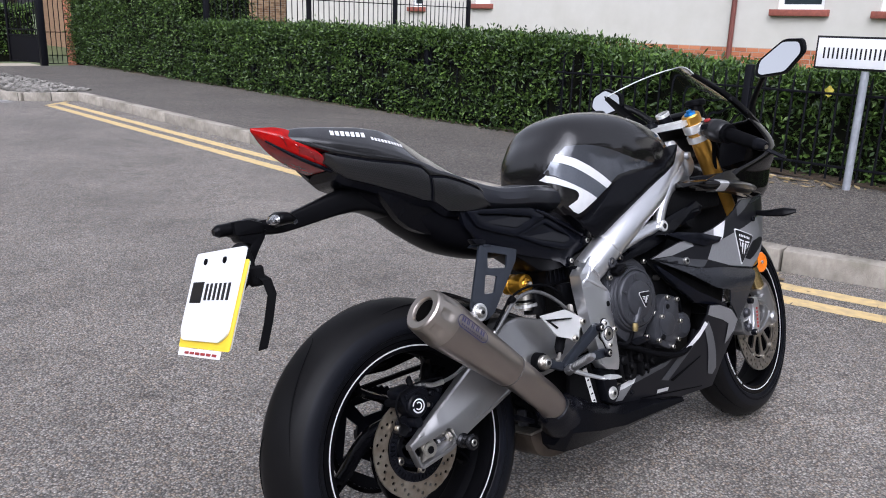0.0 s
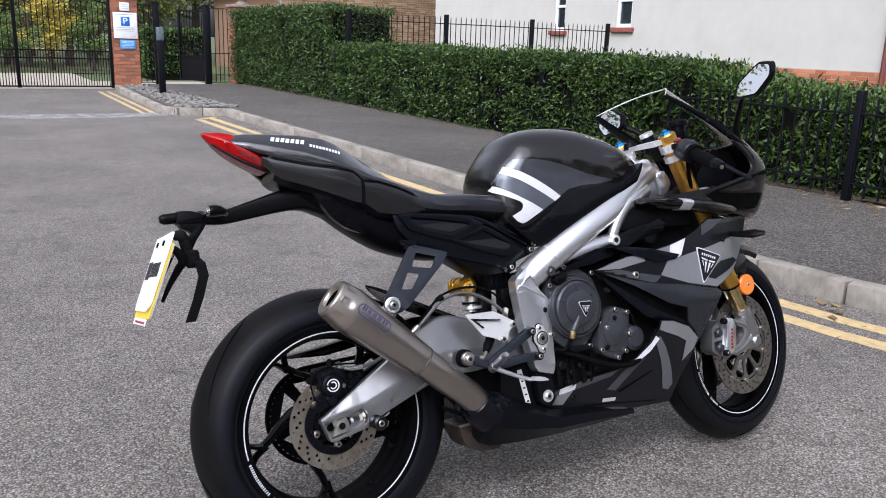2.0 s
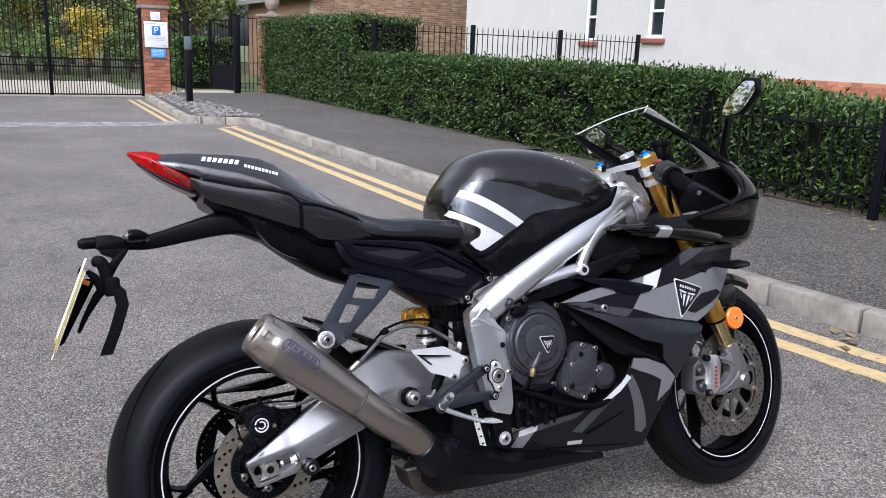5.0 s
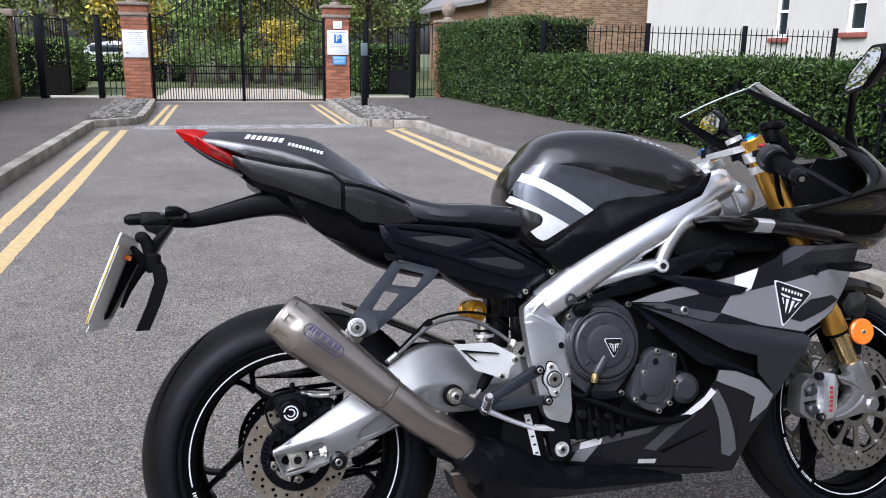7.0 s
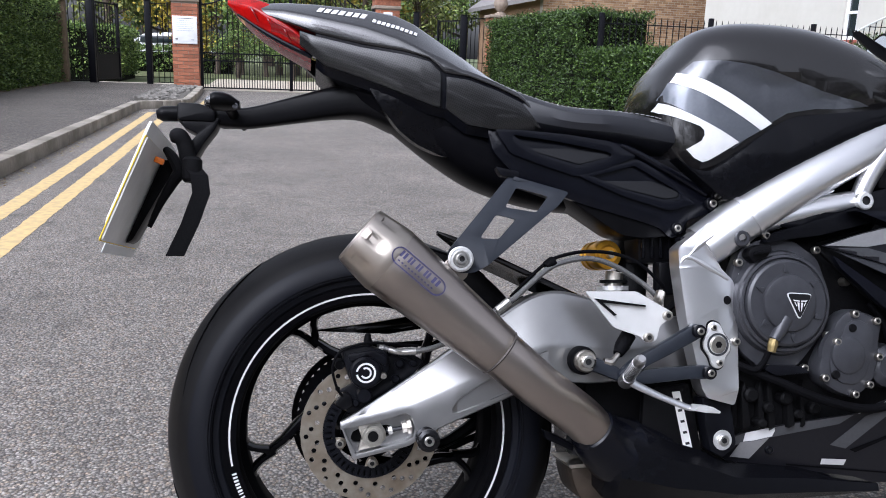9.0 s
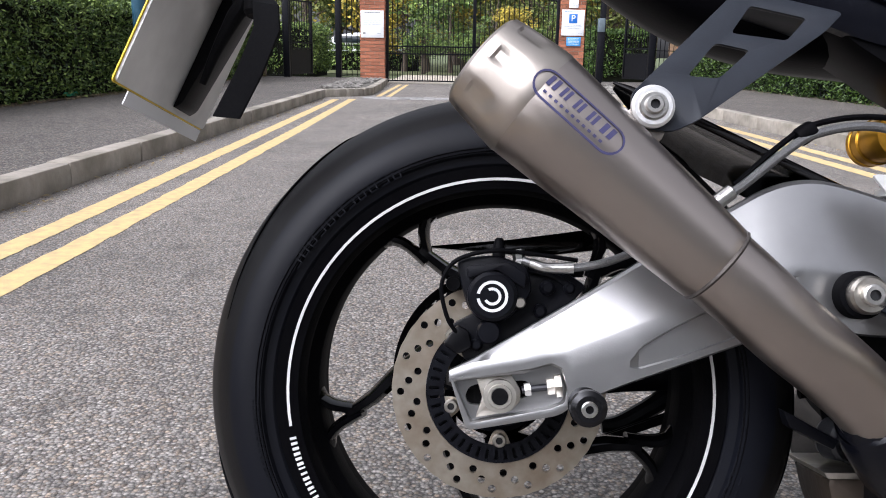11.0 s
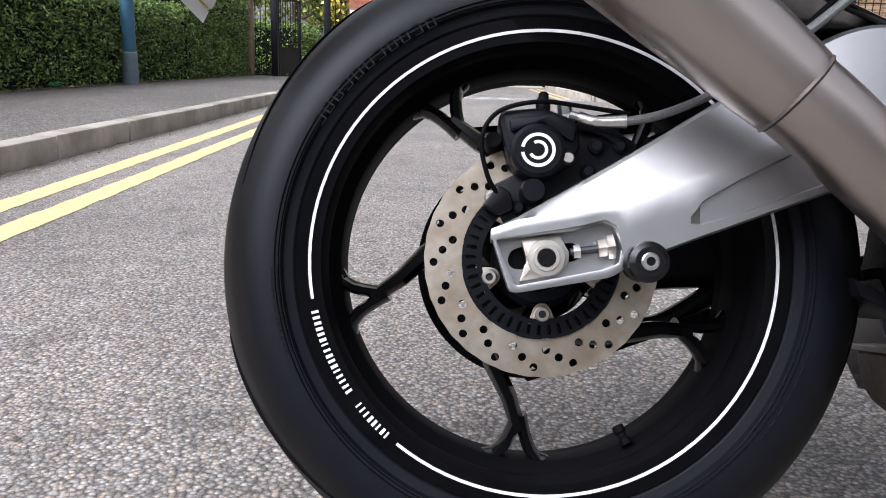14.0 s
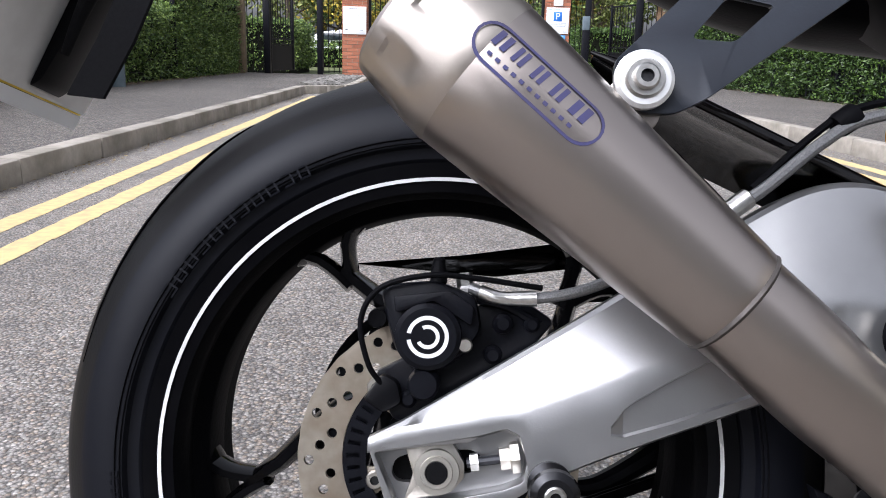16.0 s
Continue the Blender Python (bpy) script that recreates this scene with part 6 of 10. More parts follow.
for x_, z_, r_ in ((0.052, 0.412, 0.0075), (0.074, 0.412, 0.006), (0.045, 0.388, 0.007), (0.022, 0.352, 0.0065), (-0.018, 0.352, 0.0065)):
    part("bracket_boss", lathe([(0.0, -0.093), (r_ * 0.6, -0.093), (r_, -0.090), (r_ * 1.1, -0.083)], 18, m=Matrix.Translation((x_, 0, z_))), BLACK_PART, cal)
part("bracket_rib", tube([(0.030, -0.087, 0.430), (0.055, -0.088, 0.425), (0.080, -0.087, 0.412)], 0.0035, 8), BLACK_PART, cal)
part("caliper_step", slab(rounded([(-0.030, 0.430), (0.012, 0.436), (0.030, 0.424), (0.028, 0.41), (0.0, 0.428), (-0.028, 0.418)], 0.003), -0.112, -0.104, 0.002), BLACK_PART, cal)
part("pad_pin", lathe([(0.0, -0.113), (0.0045, -0.113), (0.0055, -0.111), (0.0055, -0.10)], 14, m=Matrix.Translation((0.024, 0, 0.396))), STEEL, cal)
part("bleed_cap", lathe([(0.0052, 0.0), (0.0066, 0.002), (0.0066, 0.010), (0.0048, 0.014), (0.0048, 0.019), (0.003, 0.021), (0.0, 0.021)], 14, "z", m=Matrix.Translation((0.002, -0.088, 0.440))), RUBBER, cal, "rubber bleed nipple cap")
part("speed_sensor", slab(rounded([(-0.052, 0.352), (-0.038, 0.372), (-0.026, 0.366), (-0.022, 0.35), (-0.036, 0.342)], 0.004), -0.098, -0.079, 0.003), BLACK_PLASTIC, bike)
part("sensor_wire", tube([(-0.037, -0.095, 0.362), (-0.048, -0.104, 0.38), (-0.054, -0.108, 0.412), (-0.040, -0.110, 0.436), (-0.005, -0.110, 0.4465), (0.03, -0.104, 0.4455), (0.08, -0.10, 0.440)], 0.0022, 8), RUBBER, bike, "thin black sensor cable")
hose = part("rear_brake_hose", tube([(0.026, -0.096, 0.4385), (0.05, -0.102, 0.4315), (0.078, -0.105, 0.4325), (0.112, -0.108, 0.4405), (0.155, -0.108, 0.461), (0.19, -0.11, 0.487)], 0.0042, 10), HOSE, bike, "braided brake hose")
part("ferrule", tube([(0.034, -0.0985, 0.4355), (0.05, -0.102, 0.4315), (0.076, -0.105, 0.4322)], [0.0058, 0.0052, 0.0062], 12, steps=4), BOLT, hose, "steel hose ferrule")
part("upper_hose", tube([(0.196, -0.128, 0.493), (0.227, -0.13, 0.512), (0.270, -0.128, 0.548), (0.303, -0.124, 0.568), (0.356, -0.118, 0.577), (0.404, -0.112, 0.565), (0.452, -0.108, 0.537), (0.482, -0.106, 0.512)], 0.0045, 10), HOSE, hose)
part("upper_cable", tube([(0.225, -0.125, 0.516), (0.268, -0.122, 0.556), (0.300, -0.118, 0.577), (0.352, -0.11, 0.588), (0.41, -0.10, 0.585), (0.455, -0.10, 0.567), (0.50, -0.09, 0.53)], 0.003, 8), RUBBER, hose)
part("hose_clip", lathe([(0.0085, -0.009), (0.0095, -0.006), (0.0095, 0.006), (0.0085, 0.009)], 12, "x", m=Matrix.Translation((0.292, -0.121, 0.568)) @ Matrix.Rotation(radians(-35), 4, "Y")), RUBBER, hose)
part("hose_end", lathe([(0.0045, -0.016), (0.0075, -0.014), (0.0075, 0.010), (0.0045, 0.012)], 12, "x", m=Matrix.Translation((0.213, -0.129, 0.503)) @ Matrix.Rotation(radians(-38), 4, "Y")), BOLT, hose)

# ---- silencer ----
EX0, EX1 = Vector((-0.020, -0.205, 0.610)), Vector((0.187, -0.202, 0.436))
ex_dir = (EX1 - EX0).normalized()
EXM = Matrix.Translation(EX0) @ ex_dir.to_track_quat("X", "Z").to_matrix().to_4x4()
L_can = (EX1 - EX0).length
R_A, R_B = 0.0530, 0.0384
can_r = lambda u: R_A + (R_B - R_A) * (u - 0.062) / (L_can - 0.062)
can = part("silencer", lathe([(0.046, 0.055), (0.0510, 0.057), (R_A - 0.0004, 0.062)] + [(can_r(0.062 + (L_can - 0.072) * k / 6), 0.062 + (L_can - 0.072) * k / 6) for k in range(1, 7)] + [(R_B - 0.0002, L_can - 0.002), (R_B - 0.0012, L_can), (0.033, L_can)], 72, "x", m=EXM), TITAN, bike, "brushed titanium silencer")
end = lathe([(0.0262, 0.06), (0.0262, 0.004), (0.0285, 0.0), (0.0425, -0.0005), (0.0458, 0.0025), (0.0478, 0.012), (0.0482, 0.015), (0.0498, 0.028), (0.0508, 0.036), (0.0514, 0.040), (0.0524, 0.050), (0.0532, 0.058), (0.0520, 0.063), (0.03, 0.063)], 112, "x")
for v in end.verts:
    # pressed scallops round the cap
    a = math.atan2(v.co.z, v.co.y)
    rr = math.hypot(v.co.y, v.co.z)
    if 0.013 < v.co.x < 0.038 and rr > 0.035:
        k = max(0.0, math.cos(a * 8 + 0.4)) ** 0.45
        f = 1 - 0.045 * k
        v.co.y *= f
        v.co.z *= f
end.transform(EXM)
part("end_cap", end, mat("brushed end cap titanium", (0.46, 0.41, 0.37), 0.38, 1.0, (0.42, 0.38, 0.33), 30, 1, 0.05, 500), can, "lighter brushed end cap")
part("bore", lathe([(0.0260, 0.008), (0.0260, 0.12), (0.0, 0.12)], 40, "x", m=EXM), TITAN_DARK, can)
part("link_pipe", tube([EX1 - ex_dir * 0.012, EX1 + ex_dir * 0.04, EX1 + ex_dir * 0.085 + Vector((0, 0.008, 0)), (0.292, -0.178, 0.353), (0.330, -0.158, 0.325), (0.354, -0.142, 0.302), (0.372, -0.128, 0.280)], [0.0366, 0.0354, 0.0346, 0.0343, 0.0343, 0.0343, 0.034], 40), TITAN, can)
part("weld_seam", lathe([(0.0376, L_can - 0.002), (0.0388, L_can + 0.001), (0.0368, L_can + 0.003)], 48, "x", m=EXM), mat("heat darkened weld", (0.11, 0.098, 0.09), 0.62, 0.8, (0.07, 0.063, 0.058), 60), can)
# the printed badge is a rounded frame with plain bars, wrapped on the can
def wrap(u, v, lift=0.0004):
    a = v / can_r(u)
    p = EXM @ Vector((u, 0, 0))
    r_ = can_r(u) + lift
    out_ = Vector((0, -1, 0))
    out_ = (out_ - ex_dir * out_.dot(ex_dir)).normalized()
    up_ = ex_dir.cross(out_)
    if up_.z < 0:
        up_ = -up_
    return p + r_ * (math.cos(a) * out_ + math.sin(a) * up_)


def wrapped(outline, name, material, lift=0.0006, frame_w=0.0):
    b = bmesh.new()
    n = len(outline)
    if frame_w:
        c = Vector((sum(p[0] for p in outline) / n, sum(p[1] for p in outline) / n))
        inner = [(c.x + (p[0] - c.x) * (1 - frame_w / 0.05), c.y + (p[1] - c.y) * (1 - frame_w / 0.013)) for p in outline]
        a = [b.verts.new(wrap(*p, lift)) for p in outline]
        d = [b.verts.new(wrap(*p, lift)) for p in inner]
        for i in range(n):
            b.faces.new((a[i], a[(i + 1) % n], d[(i + 1) % n], d[i]))
    else:
        b.faces.new([b.verts.new(wrap(*p, lift)) for p in outline])
    return part(name, b, material, can, smooth=0)


V0 = 0.010
badge = [(0.064 + 0.0135 * math.cos(a), V0 + 0.0135 * math.sin(a)) for a in [math.pi / 2 + math.pi * k / 10 for k in range(11)]] + [(0.130 + 0.0135 * math.cos(a), V0 + 0.0135 * math.sin(a)) for a in [-math.pi / 2 + math.pi * k / 10 for k in range(11)]]
wrapped(badge, "badge_frame", BADGE, frame_w=0.0018)
for k, wd in enumerate((0.0105, 0.0085, 0.0085, 0.0090, 0.0125)):
    u = 0.0610 + 0.0145 * k
    for e in (0.0, 0.58):
        wrapped([(u + e * wd, V0 - 0.001), (u + (e + 0.36) * wd, V0 - 0.001), (u + (e + 0.36) * wd + 0.001, V0 + 0.0095), (u + e * wd + 0.001, V0 + 0.0095)], "badge_bar", BADGE)
for k in range(11):
    u = 0.064 + 0.006 * k
    wrapped([(u, V0 - 0.0078), (u + 0.0030, V0 - 0.0078), (u + 0.0030, V0 - 0.0055), (u, V0 - 0.0055)], "badge_bar", BADGE)

# hanger bracket with two windows, its bolt and rubber
hb = part("silencer_bracket", slab([(0.229, 0.712), (0.322, 0.683), (0.300, 0.660), (0.172, 0.563), (0.152, 0.553), (0.130, 0.553), (0.114, 0.566), (0.113, 0.586), (0.128, 0.602)], -0.193, -0.187, 0.0012,
           [rounded([(0.236, 0.690), (0.286, 0.675), (0.262, 0.648), (0.212, 0.656)], 0.005), rounded([(0.196, 0.644), (0.226, 0.636), (0.193, 0.604), (0.165, 0.606)], 0.005)], r=0.006, dy=lambda x, z: 0.62 * max(0.0, z - 0.585)), BRACKET, bike, "slate grey hanger bracket with two windows")
part("bracket_washer", lathe([(0.008, -0.2005), (0.0165, -0.2005), (0.0190, -0.1985), (0.0190, -0.193)], 40, m=Matrix.Translation((0.1315, 0, 0.5735))), ALU_LIGHT, hb)
part("bracket_washer", lathe([(0.008, -0.2035), (0.0115, -0.2035), (0.013, -0.201), (0.013, -0.199)], 32, m=Matrix.Translation((0.1315, 0, 0.5735))), BOLT, hb)
bolt(hb, 0.1315, -0.201, 0.5735, 0.0085, 0.007, name="bracket_bolt")
part("can_lug", slab(rounded([(0.098, 0.556), (0.128, 0.590), (0.150, 0.570), (0.142, 0.545), (0.120, 0.535)], 0.006), -0.186, -0.180, 0.001), TITAN, can)
part("bracket_foot", slab([(0.235, 0.709), (0.316, 0.6835), (0.312, 0.678), (0.232, 0.703)], -0.122, -0.06, 0.001), BRACKET, hb)

# rear hugger and chain guard
def hugger_ring(x):
    """A thin crowned blade that widens from a pointed tip on the right."""
    z = 0.617 - 0.462 * (x - 0.126)
    f = min(1.0, max(0.04, (x - 0.112) / 0.11)) ** 0.8
    y0, y1 = -0.094, -0.094 + 0.184 * f
    top = [(x, y0 + (y1 - y0) * k / 6, z + 0.016 * f * math.sin(math.pi * k / 6)) for k in range(7)]
    return top + [(a, b * 0.995, c - 0.005) for a, b, c in reversed(top)]


hugger = part("hugger", loft([hugger_ring(0.114 + 0.306 * k / 20) for k in range(21)]), PAINT_BLACK, bike, "gloss black rear hugger")
part("hugger_rim", tube([(0.112, -0.094, 0.6215), (0.14, -0.0955, 0.6095), (0.20, -0.0955, 0.582), (0.30, -0.0955, 0.5355), (0.41, -0.0955, 0.485)], [0.002, 0.0052, 0.0058, 0.0058, 0.005], 12, flat=0.7), PAINT_BLACK, hugger)
part("chain_guard", slab(rounded([(-0.09, 0.458), (0.02, 0.470), (0.30, 0.515), (0.42, 0.515), (0.42, 0.49), (0.25, 0.478), (0.05, 0.450)], 0.005), 0.075, 0.112, 0.003), PAINT_BLACK, bike, "black chain guard")


# ---- frame, engine, bodywork ----
def fair_y(x, z):
    """How far out the right fairing stands at a place."""
    y = 0.222
    if x > 1.10:
        y -= 0.085 * ((x - 1.10) / 0.27) ** 1.8
    if x < 0.98:
        y -= 0.036 * ((0.98 - x) / 0.25) ** 1.2
    if z < 0.48:
        y -= 0.085 * ((0.48 - z) / 0.30) ** 1.25
    return -y


def flat_y(y):
    return lambda x, z: y


RIDGE_BLACK = mat("glossy moulded plastic", (0.0032, 0.0034, 0.0046), 0.24, 0, (0.0027, 0.0027, 0.0036), 60, 1, 0.05, 400, spec=0.12)
# frame: two tubes a side that meet at the steering head
fr = part("frame", tube([(1.035, -0.074, 0.858), (0.985, -0.095, 0.840), (0.93, -0.115, 0.812), (0.84, -0.135, 0.762), (0.72, -0.142, 0.700), (0.62, -0.138, 0.642), (0.55, -0.128, 0.595)], [0.037, 0.037, 0.038, 0.039, 0.039, 0.040, 0.039], 28, flat=0.8), ALU, bike, "silver aluminium beam frame")
part("left_beam", tube([(1.03, 0.050, 0.857), (0.93, 0.115, 0.812), (0.84, 0.135, 0.762), (0.72, 0.142, 0.700), (0.55, 0.128, 0.595)], 0.033, 16, flat=0.8), ALU, fr)
part("head_casting", loft([[(1.012 + 0.105 * f + (rx + 0.012 * f) * math.copysign(abs(math.cos(a)) ** 0.7, math.cos(a)), (ry - 0.006 * f) * math.copysign(abs(math.sin(a)) ** 0.7, math.sin(a)), 0.905 - 0.185 * f) for a in [2 * math.pi * k / 28 for k in range(28)]] for f, rx, ry in ((0.0, 0.030, 0.045), (0.06, 0.038, 0.056), (0.35, 0.040, 0.074), (0.75, 0.042, 0.082), (1.0, 0.036, 0.07))]), ALU, fr)
part("head_ring", tube([(1.008, 0, 0.910), (1.016, 0, 0.896)], [0.046, 0.048], 28, steps=1), ALU_LIGHT, fr)
part("side_casting", panel([(1.000, 0.876), (1.019, 0.897), (1.046, 0.898), (1.066, 0.872), (1.080, 0.862), (1.111, 0.850), (1.125, 0.822), (1.108, 0.795), (1.07, 0.778), (1.034, 0.780), (1.026, 0.823), (1.010, 0.845)], lambda x, z: -0.084 + 0.10 * max(0, z - 0.86), 0.05, 0.03, r=0.012, swell=0.010), ALU, fr, "silver steering head casting")
part("casting_lug", tube([(1.080, -0.086, 0.848), (1.082, -0.100, 0.848)], [0.012, 0.010], 14, steps=1), ALU, fr)
part("casting_rib", tube([(1.045, -0.092, 0.868), (1.056, -0.095, 0.83), (1.070, -0.095, 0.790)], 0.005, 8), ALU, fr)
part("lower_brace", tube([(0.60, -0.140, 0.622), (0.70, -0.146, 0.650), (0.79, -0.150, 0.668), (0.822, -0.151, 0.672)], [0.024, 0.021, 0.019, 0.019], 18, flat=0.75), ALU, fr)
part("rising_brace", tube([(0.822, -0.150, 0.668), (0.846, -0.150, 0.712), (0.882, -0.148, 0.756), (0.93, -0.14, 0.778), (0.99, -0.115, 0.800)], [0.019, 0.0195, 0.021, 0.022, 0.024], 18, flat=0.8), ALU, fr)
part("weld_ring", tube([(0.628, -0.139, 0.6475), (0.622, -0.138, 0.6435)], [0.0425, 0.0425], 24, steps=1, flat=0.8), ALU, fr)
part("web", slab([(0.61, 0.625), (0.70, 0.683), (0.74, 0.700), (0.79, 0.69), (0.75, 0.667), (0.66, 0.640)], -0.142, -0.128, 0.002), ALU, fr)
plate_outline = [(0.498, 0.592), (0.545, 0.628), (0.600, 0.660), (0.628, 0.630), (0.602, 0.600), (0.562, 0.578), (0.571, 0.558), (0.592, 0.538), (0.597, 0.492), (0.596, 0.362), (0.588, 0.337), (0.542, 0.350), (0.533, 0.364), (0.509, 0.477), (0.498, 0.564)]
part("pivot_plate", panel(plate_outline, lambda x, z: -0.152 + 0.12 * max(0, z - 0.58), 0.035, 0.04, r=0.006, swell=0.006, holes=[circle(0.577, 0.507, 0.0065, 14)]), ALU, fr, "cast silver swingarm pivot plate")
bolt(fr, 0.820, -0.168, 0.669, 0.015, 0.008, ALU_LIGHT, "frame_bolt")
bolt(fr, 0.600, -0.163, 0.607, 0.0135, 0.008, ENGINE, "engine_bolt")
# a near-black plug gives the drilled hole its shade
part("plate_hole", lathe([(0.0, -0.1575), (0.0070, -0.1575), (0.0080, -0.150)], 20, m=Matrix.Translation((0.577, 0, 0.507))), ENGINE_DARK, fr, "dark drilled hole")
part("plate_ridge", tube([(0.500, -0.150, 0.566), (0.513, -0.1545, 0.577), (0.549, -0.1560, 0.559), (0.582, -0.1535, 0.541)], [0.002, 0.004, 0.0045, 0.003], 10), ALU, fr)
part("plate_shoulder", loft([[(x + 0.006 * c_, y, z + 0.008 * c_) for y, c_ in ((-0.140, -2.2), (yy + 0.006, -1.9), (yy, 0.0), (yy + 0.006, 1.9), (-0.140, 2.2))] for x, z, yy in ((0.512, 0.578, -0.157), (0.528, 0.595, -0.161), (0.550, 0.610, -0.162), (0.578, 0.622, -0.160), (0.605, 0.634, -0.157))]), ALU, fr)
diamond = rounded([(0.541, 0.469), (0.549, 0.474), (0.561, 0.469), (0.567, 0.455), (0.577, 0.441), (0.578, 0.427), (0.568, 0.415), (0.565, 0.402), (0.556, 0.397), (0.545, 0.402), (0.541, 0.417), (0.532, 0.430), (0.531, 0.443), (0.539, 0.456)], 0.004)
# a dark rim, wider than the cover, paints its contact shadow
part("pivot_shadow", slab([(0.5548 + (x - 0.5548) * 1.09, 0.4355 + (z - 0.4355) * 1.07) for x, z in diamond], -0.1592, -0.150), ENGINE_DARK, fr)
part("pivot_cover", slab(diamond, -0.1635, -0.156, 0.002), ALU_LIGHT, fr, "bright diamond shaped pivot cover")
part("pivot_ring", lathe([(0.0150, -0.1640), (0.0185, -0.1640), (0.0185, -0.1620), (0.0150, -0.1620)], 36, closed=True, m=Matrix.Translation((0.5555, 0, 0.4365))), ENGINE, fr)
part("pivot_nut", lathe([(0.0055, -0.1665), (0.0120, -0.1665), (0.0138, -0.1645), (0.0138, -0.160)], 24, m=Matrix.Translation((0.5555, 0, 0.4365))), STEEL, fr)
part("pivot_bore", lathe([(0.0, -0.1655), (0.0045, -0.1655), (0.0058, -0.1668)], 6, m=Matrix.Translation((0.5555, 0, 0.4365))), ENGINE_DARK, fr)
for xx, zz in ((0.549, 0.4635), (0.5575, 0.407)):
    bolt(fr, xx, -0.163, zz, 0.0050, 0.004, STEEL, "pivot_bolt")
part("wire_clip", tube([(0.632, -0.150, 0.655), (0.642, -0.160, 0.642), (0.646, -0.160, 0.628)], 0.002, 6), BOLT, fr)

# engine
eng = part("engine_block", loft([[(0.60, y, z) for y, z in ((-0.12, 0.30), (-0.13, 0.45), (-0.12, 0.60), (0.12, 0.60), (0.13, 0.45), (0.12, 0.30))], [(0.75, y, z) for y, z in ((-0.13, 0.28), (-0.14, 0.42), (-0.13, 0.60), (0.13, 0.60), (0.14, 0.42), (0.13, 0.28))], [(0.92, y, z) for y, z in ((-0.11, 0.30), (-0.13, 0.42), (-0.13, 0.64), (0.13, 0.64), (0.13, 0.42), (0.11, 0.30))], [(1.0, y, z) for y, z in ((-0.09, 0.40), (-0.12, 0.50), (-0.12, 0.66), (0.12, 0.66), (0.12, 0.50), (0.09, 0.40))]]), ENGINE_DARK, bike, "dark grey engine")
rk = random.Random(17)
for k in range(5):
    x0 = 0.608 + 0.026 * k + rk.uniform(-0.006, 0.006)
    part("crankcase_rib", slab(rounded([(x0, 0.372 - rk.uniform(0, 0.02)), (x0 + 0.006, 0.374), (x0 + 0.010 + rk.uniform(-0.003, 0.004), 0.30), (x0 + 0.001, 0.295)], 0.002), -0.138 - rk.uniform(0, 0.006), -0.12, 0.001), ENGINE_DARK, eng)
for x0, z0, r0 in ((0.622, 0.352, 0.012), (0.652, 0.330, 0.009), (0.684, 0.345, 0.011), (0.705, 0.318, 0.008), (0.64, 0.305, 0.008), (0.735, 0.326, 0.010)):
    part("oil_boss", lathe([(0.0, -0.150), (r0 * 0.7, -0.150), (r0, -0.146), (r0, -0.12)], 18, m=Matrix.Translation((x0, 0, z0))), ENGINE_DARK, eng)
part("clutch_cable", tube([(0.640, -0.170, 0.424), (0.632, -0.165, 0.405), (0.62, -0.16, 0.395), (0.598, -0.150, 0.402)], 0.005, 8), RUBBER, eng)
part("cable_bracket", slab(rounded([(0.640, 0.402), (0.70, 0.398), (0.715, 0.388), (0.655, 0.384), (0.636, 0.394)], 0.003), -0.166, -0.150, 0.002), BLACK_PART, eng)
part("oil_pipe", tube([(0.84, -0.145, 0.50), (0.862, -0.15, 0.47), (0.875, -0.15, 0.43)], 0.006, 8), RUBBER, eng)
part("cylinder_bolt", lathe([(0.0, -0.150), (0.006, -0.149), (0.0075, -0.145), (0.0075, -0.13)], 14, m=Matrix.Translation((0.80, 0, 0.535))), STEEL, eng)
CX, CZ = 0.674, 0.5015
cover = lathe([(0.0, -0.183), (0.040, -0.183), (0.045, -0.181), (0.0465, -0.176), (0.066, -0.175), (0.070, -0.172), (0.072, -0.165), (0.083, -0.160), (0.087, -0.150), (0.087, -0.125)], 72, m=Matrix.Translation((CX, 0, CZ)))
cc = part("clutch_cover", cover, ENGINE, bike, "charcoal grey clutch cover")
part("cover_flange", slab(rounded([(0.590, 0.548), (0.607, 0.592), (0.640, 0.606), (0.700, 0.606), (0.745, 0.575), (0.765, 0.52), (0.755, 0.455), (0.72, 0.415), (0.700, 0.395), (0.645, 0.388), (0.628, 0.402), (0.605, 0.42), (0.584, 0.45), (0.580, 0.50)], 0.012), -0.150, -0.125, 0.003), ENGINE, cc)
for k in range(6):
    a = radians(35 + 60 * k)
    part("cover_notch", slab([(CX + r * math.cos(a + d), CZ + r * math.sin(a + d)) for r, d in ((0.050, -0.10), (0.064, 0.0), (0.050, 0.10))], -0.1785, -0.170, 0.001), ENGINE, cc)
part("cover_ring", lathe([(0.0725, -0.166), (0.0745, -0.1685), (0.0785, -0.1675), (0.080, -0.163), (0.076, -0.155)], 72, closed=True, m=Matrix.Translation((CX, 0, CZ))), ENGINE, cc)
part("filler_grip", slab(rounded([(0.616, 0.580), (0.620, 0.584), (0.643, 0.588), (0.642, 0.583)], 0.001), -0.180, -0.170, 0.002), BLACK_PLASTIC, cc)
part("oil_filler", slab(rounded([(0.607, 0.580), (0.612, 0.590), (0.630, 0.597), (0.650, 0.596), (0.651, 0.586), (0.642, 0.576), (0.618, 0.567)], 0.005), -0.172, -0.148, 0.004), BLACK_PLASTIC, cc, "black oil filler cap")
